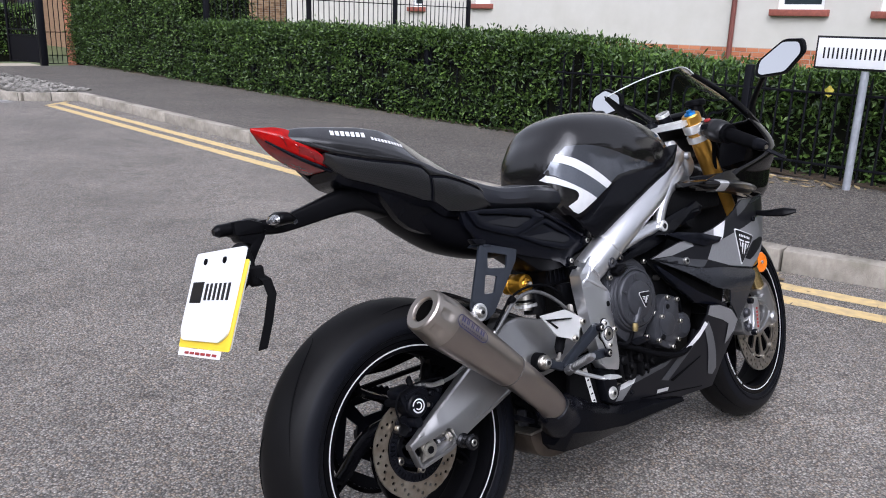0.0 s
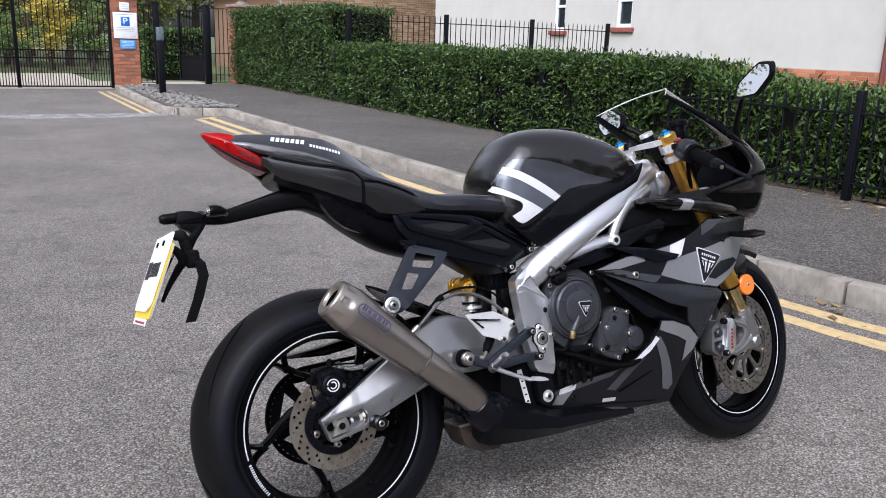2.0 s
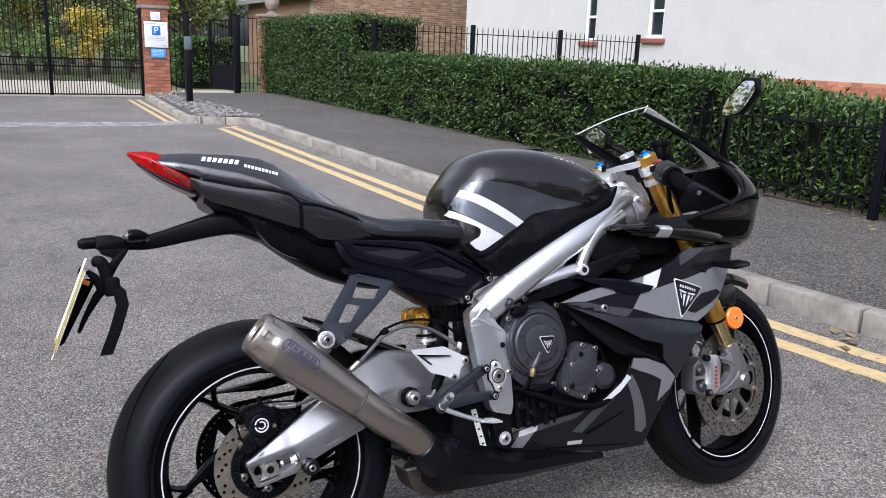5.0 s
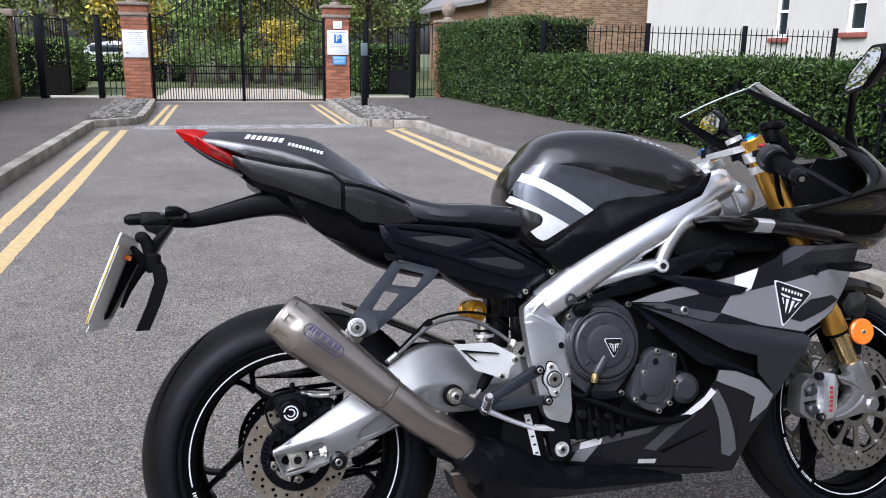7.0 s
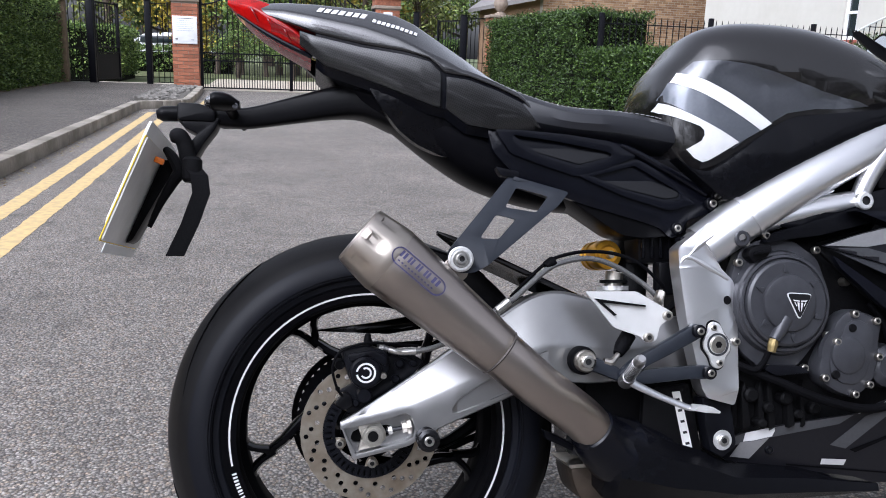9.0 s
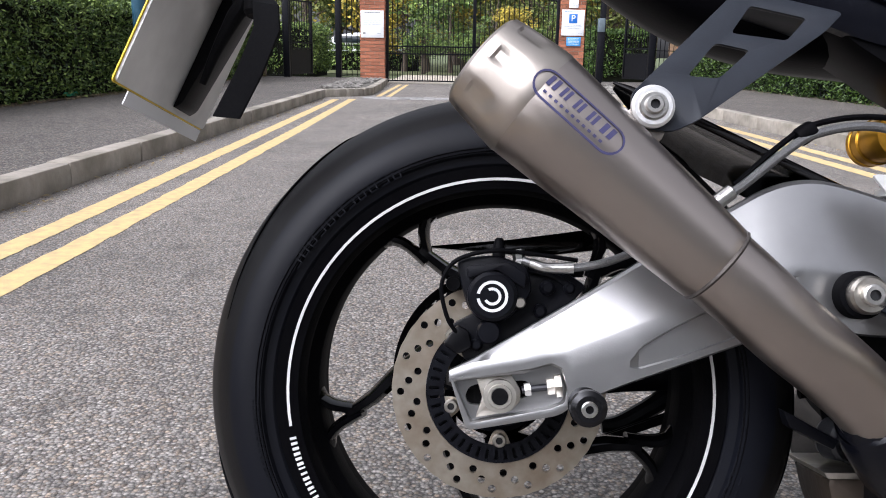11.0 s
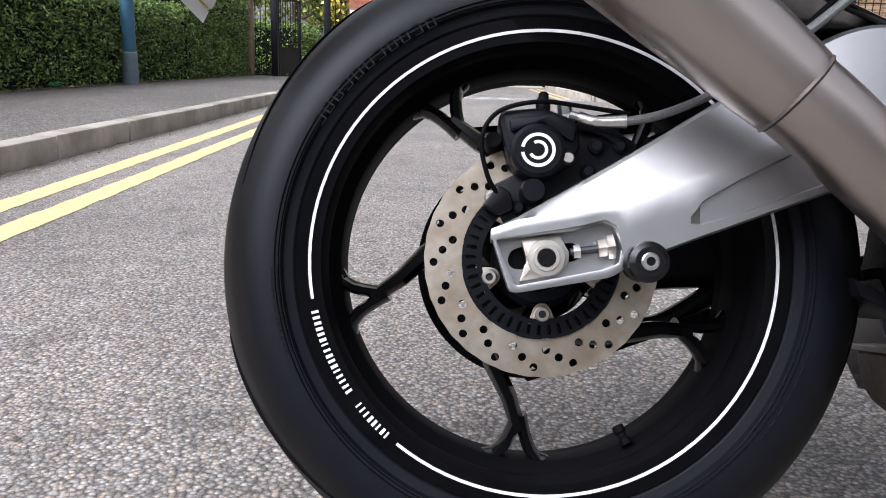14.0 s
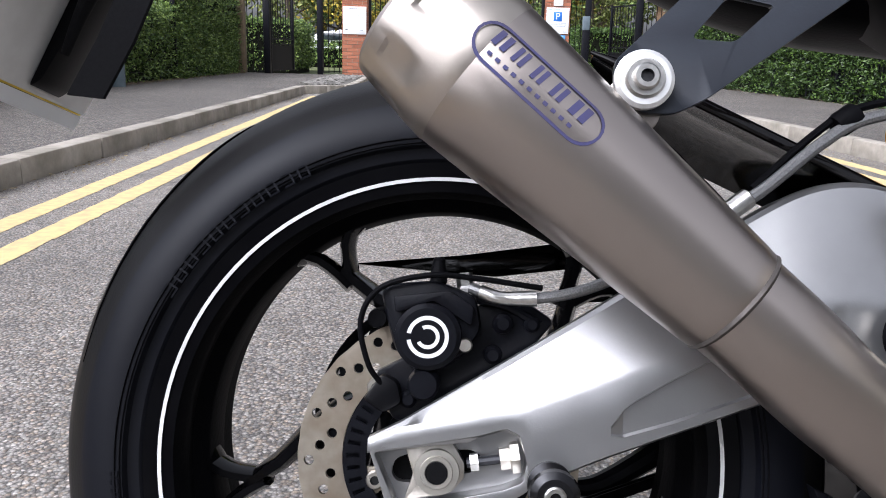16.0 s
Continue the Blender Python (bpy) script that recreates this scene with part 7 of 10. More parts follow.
for x, z in ((0.600, 0.568), (0.613, 0.600), (0.650, 0.612), (0.740, 0.588), (0.712, 0.394), (0.645, 0.396), (0.592, 0.44), (0.756, 0.447)):
    bolt(cc, x, -0.153, z, 0.0065, 0.006, STEEL, "cover_bolt")
part("cover_spout", tube([(0.668, -0.172, 0.476), (0.656, -0.176, 0.458), (0.645, -0.177, 0.443)], [0.014, 0.011, 0.009], 14), ENGINE, cc)
part("brass_fitting", tube([(0.645, -0.177, 0.444), (0.6425, -0.177, 0.434), (0.640, -0.177, 0.424)], [0.0075, 0.008, 0.0065], 10), mat("aged brass", (0.35, 0.27, 0.12), 0.4, 0.9, (0.25, 0.19, 0.09), 60), cc, "brass fitting")
part("warning_label", slab([(0.6005, 0.533), (0.6165, 0.536), (0.6175, 0.553), (0.6015, 0.550)], -0.1512, -0.1500), SIGN_WHITE, cc)


def triangle_badge(parent, a, b, c, y, inner=0.91):
    """A black three-cornered badge with a pale edge and pale inner shapes."""
    pts = [Vector(a), Vector(b), Vector(c)]
    mid = sum(pts, Vector((0, 0))) / 3
    f = y if callable(y) else flat_y(y)
    t = part("badge_edge", panel([tuple(p) for p in pts], lambda x, z: f(x, z) - 0.0016, 0.0012, 0.012, r=0.008), DECAL_WHITE, parent, "silver edged three cornered badge")
    part("badge_face", panel([tuple(mid + (p - mid) * inner) for p in pts], lambda x, z: f(x, z) - 0.0032, 0.0012, 0.012, r=0.007), SIGN_BLACK, t)
    u, v = pts[1] - pts[0], pts[2] - (pts[0] + pts[1]) / 2
    o = (pts[0] + pts[1]) / 2
    sc = lambda s_, d: tuple(o + u * s_ + v * d)
    for q in ([sc(-0.27, 0.25), sc(-0.03, 0.27), sc(-0.03, 0.31), sc(-0.23, 0.30)], [sc(0.03, 0.27), sc(0.27, 0.25), sc(0.23, 0.30), sc(0.03, 0.31)], [sc(-0.105, 0.34), sc(-0.035, 0.34), sc(-0.035, 0.66), sc(-0.065, 0.58)], [sc(0.035, 0.34), sc(0.105, 0.34), sc(0.065, 0.58), sc(0.035, 0.66)], [sc(-0.22, 0.33), sc(-0.19, 0.33), sc(-0.13, 0.45), sc(-0.14, 0.48)], [sc(0.19, 0.33), sc(0.22, 0.33), sc(0.14, 0.48), sc(0.13, 0.45)]):
        part("badge_mark", panel(q, lambda x, z: f(x, z) - 0.0042, 0.0006, 0.012), DECAL_WHITE, t)
    if (pts[1] - pts[0]).length > 0.08:
        for k in range(7):
            s0 = -0.27 + 0.078 * k
            part("badge_mark", panel([sc(s0, 0.12), sc(s0 + 0.045, 0.12), sc(s0 + 0.045, 0.185), sc(s0, 0.185)], lambda x, z: f(x, z) - 0.0042, 0.0006, 0.012), DECAL_WHITE, t)


triangle_badge(cc, (0.664, 0.519), (0.711, 0.516), (0.686, 0.473), -0.183)
c2 = part("generator_cover", slab(rounded([(0.756, 0.446), (0.764, 0.470), (0.780, 0.484), (0.800, 0.490), (0.834, 0.478), (0.848, 0.464), (0.842, 0.440), (0.840, 0.412), (0.830, 0.376), (0.812, 0.356), (0.790, 0.344), (0.762, 0.354), (0.738, 0.368), (0.728, 0.385), (0.732, 0.406), (0.742, 0.428)], 0.006), -0.168, -0.125, 0.006), ENGINE, bike, "charcoal grey round engine cover")
part("cover_disc", lathe([(0.0, -0.176), (0.026, -0.176), (0.030, -0.174), (0.031, -0.168), (0.044, -0.167), (0.046, -0.160)], 40, m=Matrix.Translation((0.780, 0, 0.415))), ENGINE, c2)
for x, z in ((0.795, 0.482), (0.834, 0.470), (0.761, 0.437), (0.836, 0.411), (0.817, 0.366), (0.737, 0.379), (0.790, 0.351)):
    bolt(c2, x, -0.170, z, 0.0062, 0.006, STEEL, "cover_bolt")
part("cover_step", slab(rounded([(0.770, 0.446), (0.780, 0.468), (0.800, 0.474), (0.822, 0.464), (0.830, 0.446), (0.824, 0.412), (0.812, 0.382), (0.792, 0.366), (0.766, 0.370), (0.748, 0.386), (0.748, 0.408), (0.758, 0.428)], 0.008), -0.1715, -0.165, 0.002), ENGINE, c2)
for x_, z_ in ((0.790, 0.459), (0.757, 0.384)):
    part("cover_plug", lathe([(0.0, -0.1745), (0.006, -0.174), (0.008, -0.170)], 16, m=Matrix.Translation((x_, 0, z_))), ENGINE_DARK, c2)
part("water_pump", lathe([(0.0, -0.165), (0.022, -0.164), (0.034, -0.155), (0.038, -0.135), (0.038, -0.11)], 36, m=Matrix.Translation((0.866, 0, 0.393))), ENGINE, bike, "rounded water pump housing")
part("lower_hose", tube([(0.60, -0.145, 0.40), (0.66, -0.160, 0.375), (0.72, -0.172, 0.348), (0.80, -0.175, 0.328), (0.86, -0.17, 0.335), (0.905, -0.16, 0.37)], 0.0075, 10), RUBBER, bike, "black rubber hose under the covers")
part("coolant_pipe", tube([(0.86, -0.13, 0.57), (0.90, -0.14, 0.52), (0.92, -0.13, 0.45)], 0.014, 12), RUBBER, bike)
part("radiator", box(0.985, 1.02, -0.16, 0.16, 0.40, 0.60, 0.006), ENGINE_DARK, bike, "dark radiator behind the fairing")
part("coil_cover", slab(rounded([(0.83, 0.60), (0.86, 0.640), (0.92, 0.640), (0.93, 0.600), (0.88, 0.588)], 0.006), -0.15, -0.12, 0.004), ENGINE_DARK, bike)

# intake and inner panels under the beam
part("inner_beam_cover", panel([(0.640, 0.600), (0.652, 0.614), (0.80, 0.655), (0.86, 0.678), (0.985, 0.718), (1.01, 0.700), (0.90, 0.664), (0.83, 0.632), (0.74, 0.612)], flat_y(-0.168), 0.02, 0.05, swell=0.004), RIDGE_BLACK, bike, "satin black inner panel")
part("duct_arm", panel([(0.656, 0.630), (0.792, 0.673), (0.928, 0.705), (0.998, 0.708), (1.006, 0.683), (0.907, 0.659), (0.805, 0.637), (0.702, 0.622)], lambda x, z: -0.160 - 0.03 * max(0, x - 0.8), 0.03, 0.03, r=0.006, swell=0.008), RIDGE_BLACK, bike, "black moulded duct arm")
part("duct_round", lathe([(0.0, -0.150), (0.018, -0.150), (0.024, -0.144), (0.026, -0.12)], 28, m=Matrix.Translation((0.905, 0, 0.735))), RIDGE_BLACK, bike)
part("air_duct", box(0.86, 1.12, -0.155, -0.10, 0.690, 0.760, 0.01), ENGINE_DARK, bike)
# near-black sheet added for the shade inside the fairing
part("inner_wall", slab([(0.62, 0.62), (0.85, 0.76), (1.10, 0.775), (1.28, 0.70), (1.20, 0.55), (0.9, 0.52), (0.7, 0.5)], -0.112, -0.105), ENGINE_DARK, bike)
part("upper_duct", lathe([(0.0, -0.165), (0.022, -0.165), (0.026, -0.158), (0.026, -0.12)], 24, m=Matrix.Translation((0.952, 0, 0.672))), ENGINE_DARK, bike)

# side fairing in its colour fields
side = part("side_fairing", panel([(0.730, 0.594), (0.785, 0.611), (0.829, 0.622), (0.872, 0.625), (0.912, 0.630), (0.966, 0.641), (1.024, 0.656), (1.075, 0.677), (1.090, 0.690), (1.116, 0.702), (1.186, 0.700), (1.30, 0.703), (1.350, 0.704), (1.315, 0.655), (1.262, 0.590), (1.215, 0.545), (1.168, 0.522), (1.13, 0.505), (1.013, 0.529), (0.902, 0.541)], fair_y, 0.004, 0.03), PAINT_DARKGREY, bike, "graphite and light grey upper side fairing")
sm = keep_mesh(side)
MID_GREY = mat("mid grey paint", (0.060, 0.062, 0.067), 0.28, 0.3, (0.053, 0.055, 0.060), 200, coat=0.2, spec=0.3)
BAND_GREY = mat("warm grey paint", (0.105, 0.106, 0.112), 0.28, 0.3, (0.095, 0.096, 0.101), 200, coat=0.2, spec=0.3)
GRAPHITE = mat("graphite paint", (0.020, 0.021, 0.025), 0.27, 0.2, (0.017, 0.018, 0.021), 200, coat=0.2, spec=0.3)
part("colour_field", on_surface(sm, [(0.953, 0.597), (0.992, 0.604), (1.056, 0.615), (1.111, 0.624), (1.195, 0.640), (1.290, 0.657), (1.310, 0.650), (1.260, 0.591), (1.214, 0.547), (1.168, 0.5235), (1.129, 0.508), (1.023, 0.5285), (0.985, 0.541), (0.928, 0.561)], 0.0012), PAINT_GREY, side, "light grey field")
part("colour_field", on_surface(sm, [(0.733, 0.5940), (0.785, 0.610), (0.829, 0.6205), (0.870, 0.6235), (0.883, 0.604), (0.801, 0.591)], 0.0012), PAINT_GREY, side, "light grey leading edge")
# the sky's light on the lower facet, painted as a mid grey band
part("colour_field", on_surface(sm, [(0.738, 0.590), (0.801, 0.5895), (0.840, 0.578), (0.928, 0.559), (0.912, 0.544), (0.902, 0.5425)], 0.0012), MID_GREY, side, "lower edge with sky light painted mid grey")
part("colour_field", on_surface(sm, [(0.914, 0.6300), (0.966, 0.6395), (0.962, 0.620), (0.945, 0.622)], 0.0014), PAINT_GREY, side)
part("colour_field", on_surface(sm, [(0.966, 0.6400), (1.024, 0.655), (1.003, 0.610), (0.992, 0.604), (0.962, 0.619)], 0.0018), DECAL_WHITE, side, "white flash")
part("colour_field", on_surface(sm, [(1.087, 0.686), (1.116, 0.7005), (1.186, 0.6985), (1.131, 0.675), (1.085, 0.657)], 0.0014), MID_GREY, side, "mid grey upper facet")
part("colour_field", on_surface(sm, [(1.150, 0.684), (1.190, 0.6985), (1.34, 0.7025), (1.338, 0.692), (1.24, 0.690)], 0.0016), GRAPHITE, side)
part("colour_field", on_surface(sm, [(1.153, 0.579), (1.221, 0.585), (1.240, 0.574), (1.190, 0.551), (1.122, 0.530), (1.085, 0.541)], 0.0022), PAINT_DARKGREY, side)
triangle_badge(side, (1.060, 0.628), (1.158, 0.594), (1.073, 0.520), lambda x, z: fair_y(x, z) - 0.001)
bolt(side, 0.847, fair_y(0.847, 0.567) - 0.001, 0.570, 0.0095, 0.006, BOLT, "fairing_bolt")
part("winglet", panel([(0.783, 0.650), (0.83, 0.648), (0.90, 0.637), (0.992, 0.612), (0.975, 0.600), (0.92, 0.598), (0.86, 0.618)], lambda x, z: fair_y(x, z) - 0.006, 0.03, 0.04, swell=0.006), PAINT_SATIN, bike, "satin black fairing vane")
part("lower_panel", panel([(0.738, 0.592), (0.811, 0.571), (0.905, 0.556), (0.937, 0.563), (1.021, 0.531), (1.128, 0.507), (1.150, 0.492), (1.102, 0.430), (1.068, 0.374), (1.023, 0.313), (1.008, 0.322), (1.052, 0.382), (1.014, 0.424), (1.010, 0.462), (0.947, 0.481), (0.842, 0.541)], lambda x, z: fair_y(x, z) + 0.005 - 0.24 * max(0.0, min(0.030, float(np.interp(x, (0.738, 0.811, 0.905, 1.02, 1.128), (0.592, 0.571, 0.556, 0.531, 0.507))) - z)), 0.004, 0.015), GRAPHITE, bike, "graphite lower side fairing")
# the vent's depth is a near-black sheet, its shade put into the colour
part("vent_floor", panel([(0.744, 0.588), (0.842, 0.545), (0.950, 0.484), (1.022, 0.466), (1.026, 0.405), (0.950, 0.425), (0.885, 0.462), (0.815, 0.515)], lambda x, z: fair_y(x, z) + 0.034, 0.006, 0.04), ENGINE_DARK, bike, "dark sheet for the shade behind the blade")
part("vent_blade", panel([(0.752, 0.579), (0.828, 0.523), (0.894, 0.478), (0.965, 0.444), (1.012, 0.424), (1.016, 0.402), (0.940, 0.436), (0.888, 0.450), (0.827, 0.500), (0.764, 0.558)], lambda x, z: fair_y(x, z) + 0.010 + 0.25 * max(0, 0.55 - z - 0.55 * max(0, x - 0.76)), 0.010, 0.04, r=0.006), PAINT_SATIN, bike, "satin black vent blade")
low = part("belly_fairing", panel([(0.567, 0.262), (0.620, 0.287), (0.70, 0.303), (0.800, 0.318), (0.850, 0.342), (0.892, 0.378), (0.915, 0.412), (0.920, 0.437), (0.960, 0.432), (1.020, 0.408), (1.062, 0.372), (1.045, 0.325), (1.010, 0.27), (0.978, 0.196), (0.850, 0.196), (0.815, 0.207), (0.60, 0.238)], fair_y, 0.004, 0.03), PAINT_DARKGREY, bike, "dark graphite belly fairing with grey chevrons")
lm = keep_mesh(low)
for q, m_ in (([(0.572, 0.263), (0.622, 0.2855), (0.70, 0.3015), (0.798, 0.3165), (0.775, 0.300), (0.672, 0.279), (0.640, 0.272), (0.600, 0.262)], MID_GREY),
              ([(0.624, 0.2865), (0.674, 0.298), (0.668, 0.280), (0.640, 0.273), (0.622, 0.271)], DECAL_WHITE),
              ([(0.618, 0.270), (0.640, 0.272), (0.664, 0.278), (0.636, 0.241), (0.604, 0.245)], PAINT_GREY),
              ([(0.816, 0.313), (0.849, 0.326), (0.882, 0.343), (0.835, 0.298), (0.793, 0.257), (0.766, 0.264), (0.790, 0.287)], MID_GREY),
              ([(0.802, 0.3175), (0.850, 0.341), (0.892, 0.377), (0.905, 0.396), (0.918, 0.386), (0.890, 0.353), (0.851, 0.328)], DECAL_WHITE),
              ([(0.915, 0.412), (0.921, 0.4355), (0.960, 0.430), (1.018, 0.4065), (1.056, 0.370), (1.044, 0.342), (1.004, 0.310), (1.011, 0.368), (0.980, 0.385), (0.937, 0.402)], PAINT_GREY),
              ([(0.900, 0.390), (0.920, 0.393), (0.942, 0.357), (0.957, 0.323), (0.970, 0.287), (0.979, 0.249), (0.966, 0.233), (0.945, 0.240), (0.938, 0.285), (0.929, 0.322), (0.915, 0.357)], BAND_GREY),
              ([(0.756, 0.240), (0.797, 0.238), (0.794, 0.228), (0.755, 0.230)], PAINT_SILVER)):
    part("colour_field", on_surface(lm, q, 0.0012 if m_ is MID_GREY else 0.0026, 0.010), m_, low)
bolt(low, 0.668, fair_y(0.668, 0.25), 0.256, 0.007, 0.005, BLACK_PART, "fairing_bolt")
part("panel_seam", panel([(0.70, 0.2315), (0.93, 0.2085), (0.93, 0.2065), (0.70, 0.2285)], lambda x, z: fair_y(x, z) - 0.0015, 0.001, 0.05), RUBBER, low)
part("seam_slit", panel([(0.80, 0.255), (0.905, 0.300), (0.905, 0.297), (0.81, 0.250)], lambda x, z: fair_y(x, z) - 0.0015, 0.001, 0.05), RUBBER, low)
bel = part("exhaust_shroud", loft([[(x, y * w_, z0 + (z1 - z0) * f) for y, f in ((-0.75, 0.0), (-1.0, 0.35), (-0.98, 0.75), (-0.8, 1.0), (0.8, 1.0), (0.98, 0.75), (1.0, 0.35), (0.75, 0.0))] for x, w_, z0, z1 in ((0.375, 0.140, 0.20, 0.290), (0.39, 0.160, 0.182, 0.325), (0.42, 0.166, 0.180, 0.316), (0.48, 0.162, 0.175, 0.282), (0.535, 0.156, 0.172, 0.264), (0.59, 0.150, 0.170, 0.238), (0.72, 0.142, 0.170, 0.225), (0.86, 0.13, 0.172, 0.200))]), RIDGE_BLACK, bike, "satin black belly pan")
part("pan_throat", tube([(0.349, -0.1455, 0.3075), (0.352, -0.1435, 0.3045), (0.374, -0.127, 0.282), (0.41, -0.108, 0.262), (0.48, -0.09, 0.24)], [0.0375, 0.0395, 0.046, 0.058, 0.05], 32), PAINT_SATIN, bel)
part("collector_box", slab(rounded([(0.338, 0.231), (0.344, 0.203), (0.352, 0.182), (0.370, 0.168), (0.402, 0.155), (0.46, 0.152), (0.46, 0.236), (0.36, 0.236)], 0.010), -0.065, 0.025, 0.014), mat("heat stained collector steel", (0.075, 0.058, 0.044), 0.45, 0.6, (0.035, 0.027, 0.021), 20, 1, 0.2, 100), bike, "brown heat stained exhaust box")
part("collector_lip", slab(rounded([(0.334, 0.236), (0.338, 0.230), (0.46, 0.234), (0.46, 0.240)], 0.001), -0.07, 0.03, 0.001), STEEL, bike)
part("pipe_joint", lathe([(0.013, -0.012), (0.019, -0.012), (0.022, -0.008), (0.022, 0.008), (0.019, 0.012), (0.013, 0.012)], 28, "y", closed=True, m=Matrix.Translation((0.366, -0.02, 0.262)) @ Matrix.Rotation(radians(35), 4, "Z")), ENGINE, bike, "dark exhaust joint ring")
part("drain_tube", tube([(0.335, 0.0, 0.306), (0.355, 0.0, 0.308), (0.362, -0.005, 0.29), (0.363, -0.01, 0.262)], 0.006, 10), RUBBER, bike)
part("mud_flap", slab([(0.285, 0.300), (0.34, 0.272), (0.335, 0.262), (0.292, 0.283)], -0.09, 0.0, 0.002), BLACK_PART, bike)

# rider's controls
part("linkage_casting", slab(rounded([(0.352, 0.300), (0.365, 0.375), (0.40, 0.430), (0.52, 0.44), (0.56, 0.36), (0.55, 0.26), (0.40, 0.25)], 0.015), -0.075, 0.05, 0.01), ENGINE_DARK, bike, "dark linkage casting")
ft = part("footrest_hanger", slab(rounded([(0.508, 0.466), (0.516, 0.471), (0.529, 0.466), (0.531, 0.455), (0.522, 0.446), (0.470, 0.421), (0.432, 0.404), (0.414, 0.386), (0.392, 0.382), (0.386, 0.396), (0.408, 0.414), (0.455, 0.438)], 0.006), -0.168, -0.150, 0.0035), BRACKET, bike, "slate grey footrest hanger")
part("lower_strut", slab(rounded([(0.528, 0.404), (0.540, 0.403), (0.545, 0.392), (0.537, 0.382), (0.500, 0.383), (0.440, 0.378), (0.412, 0.377), (0.398, 0.388), (0.418, 0.398), (0.470, 0.402)], 0.005), -0.166, -0.150, 0.0035), BRACKET, ft)
part("front_strut", slab(rounded([(0.345, 0.424), (0.394, 0.402), (0.405, 0.392), (0.394, 0.380), (0.345, 0.400), (0.331, 0.408)], 0.006), -0.160, -0.140, 0.0035), BRACKET, ft)
for x, z in ((0.519, 0.459), (0.535, 0.393)):
    bolt(ft, x, -0.172, z, 0.0105, 0.006, BLACK_PART, "hanger_bolt")
    bolt(ft, x, -0.177, z, 0.006, 0.004, STEEL, "hanger_bolt")
part("mount_washer", lathe([(0.007, -0.160), (0.0155, -0.160), (0.0178, -0.157), (0.0178, -0.148), (0.016, -0.146), (0.016, -0.13)], 36, m=Matrix.Translation((0.337, 0, 0.4145))), STEEL, ft)
bolt(ft, 0.337, -0.162, 0.4145, 0.010, 0.006, name="hanger_bolt")
part("mount_rubber", lathe([(0.015, -0.148), (0.0215, -0.146), (0.0225, -0.142), (0.0225, -0.11)], 32, m=Matrix.Translation((0.337, 0, 0.4145))), RUBBER, ft)
part("brake_pedal", tube([(0.389, -0.176, 0.391), (0.404, -0.178, 0.381), (0.447, -0.180, 0.360), (0.490, -0.184, 0.3425), (0.505, -0.186, 0.341)], [0.0095, 0.0075, 0.006, 0.0055, 0.005], 12, flat=0.7), ALU, bike, "polished brake pedal")
part("pedal_tip", slab(rounded([(0.490, 0.340), (0.500, 0.347), (0.523, 0.344), (0.535, 0.337), (0.534, 0.334), (0.51, 0.336)], 0.002), -0.205, -0.180, 0.002), ALU_LIGHT, bike, "polished pedal tip")
peg = part("footrest", tube([(0.397, -0.165, 0.382), (0.395, -0.185, 0.391), (0.394, -0.187, 0.392), (0.383, -0.255, 0.422), (0.382, -0.266, 0.427)], [0.012, 0.0105, 0.0080, 0.0088, 0.0055], 14), ARM, bike, "knurled aluminium footrest")
for k in range(9):
    fk = 0.12 + 0.09 * k
    part("peg_ring", tube([(0.394 - 0.011 * fk, -0.187 - 0.068 * fk, 0.392 + 0.030 * fk), (0.394 - 0.011 * fk - 0.0005, -0.187 - 0.068 * fk - 0.003, 0.392 + 0.030 * fk + 0.0013)], 0.0096, 14, steps=1), ARM, peg)
part("pedal_link", tube([(0.366, -0.156, 0.414), (0.378, -0.155, 0.412), (0.386, -0.153, 0.418), (0.394, -0.150, 0.426)], [0.005, 0.0065, 0.0045, 0.004], 8), STEEL, bike)
part("link_boot", tube([(0.392, -0.150, 0.424), (0.402, -0.143, 0.436), (0.416, -0.138, 0.454)], [0.008, 0.012, 0.012], 12), RUBBER, bike)
hg = part("heel_guard", panel([(0.336, 0.524), (0.42, 0.523), (0.482, 0.488), (0.470, 0.476), (0.458, 0.468), (0.452, 0.445), (0.437, 0.440), (0.424, 0.452), (0.381, 0.467)], flat_y(-0.162), 0.004, 0.05, r=0.005), GUARD, bike, "bright aluminium heel guard")
# the slots are not cut: dark strips laid on stand for their shade
part("guard_slot", slab([(0.350, 0.5125), (0.433, 0.5010), (0.433, 0.4985), (0.362, 0.5060), (0.385, 0.4865), (0.381, 0.4855)], -0.1675, -0.1625), ENGINE_DARK, hg)
for x, z in ((0.470, 0.484), (0.437, 0.450)):
    bolt(hg, x, -0.164, z, 0.0075, 0.006, STEEL, "guard_bolt")
part("reservoir_pipe", tube([(0.48, -0.12, 0.52), (0.47, -0.13, 0.505), (0.46, -0.145, 0.50)], 0.008, 10), STEEL, bike)
part("side_stand_pivot", lathe([(0.006, -0.135), (0.016, -0.135), (0.018, -0.131), (0.018, -0.115), (0.022, -0.112), (0.022, -0.10)], 32, m=Matrix.Translation((0.575, 0, 0.279))), ALU_LIGHT, bike, "bright lower frame boss")
bolt(bike, 0.575, -0.136, 0.279, 0.009, 0.005, name="boss_bolt")
part("boss_bracket", slab(rounded([(0.541, 0.349), (0.592, 0.342), (0.600, 0.27), (0.575, 0.25), (0.553, 0.262)], 0.006), -0.134, -0.10, 0.003), BLACK_PART, bike)
sd = part("side_stand", tube([(0.60, 0.13, 0.24), (0.60, 0.205, 0.16), (0.60, 0.292, 0.086)], [0.013, 0.011, 0.011], 12), BLACK_PART, bike, "black side stand touching the road")
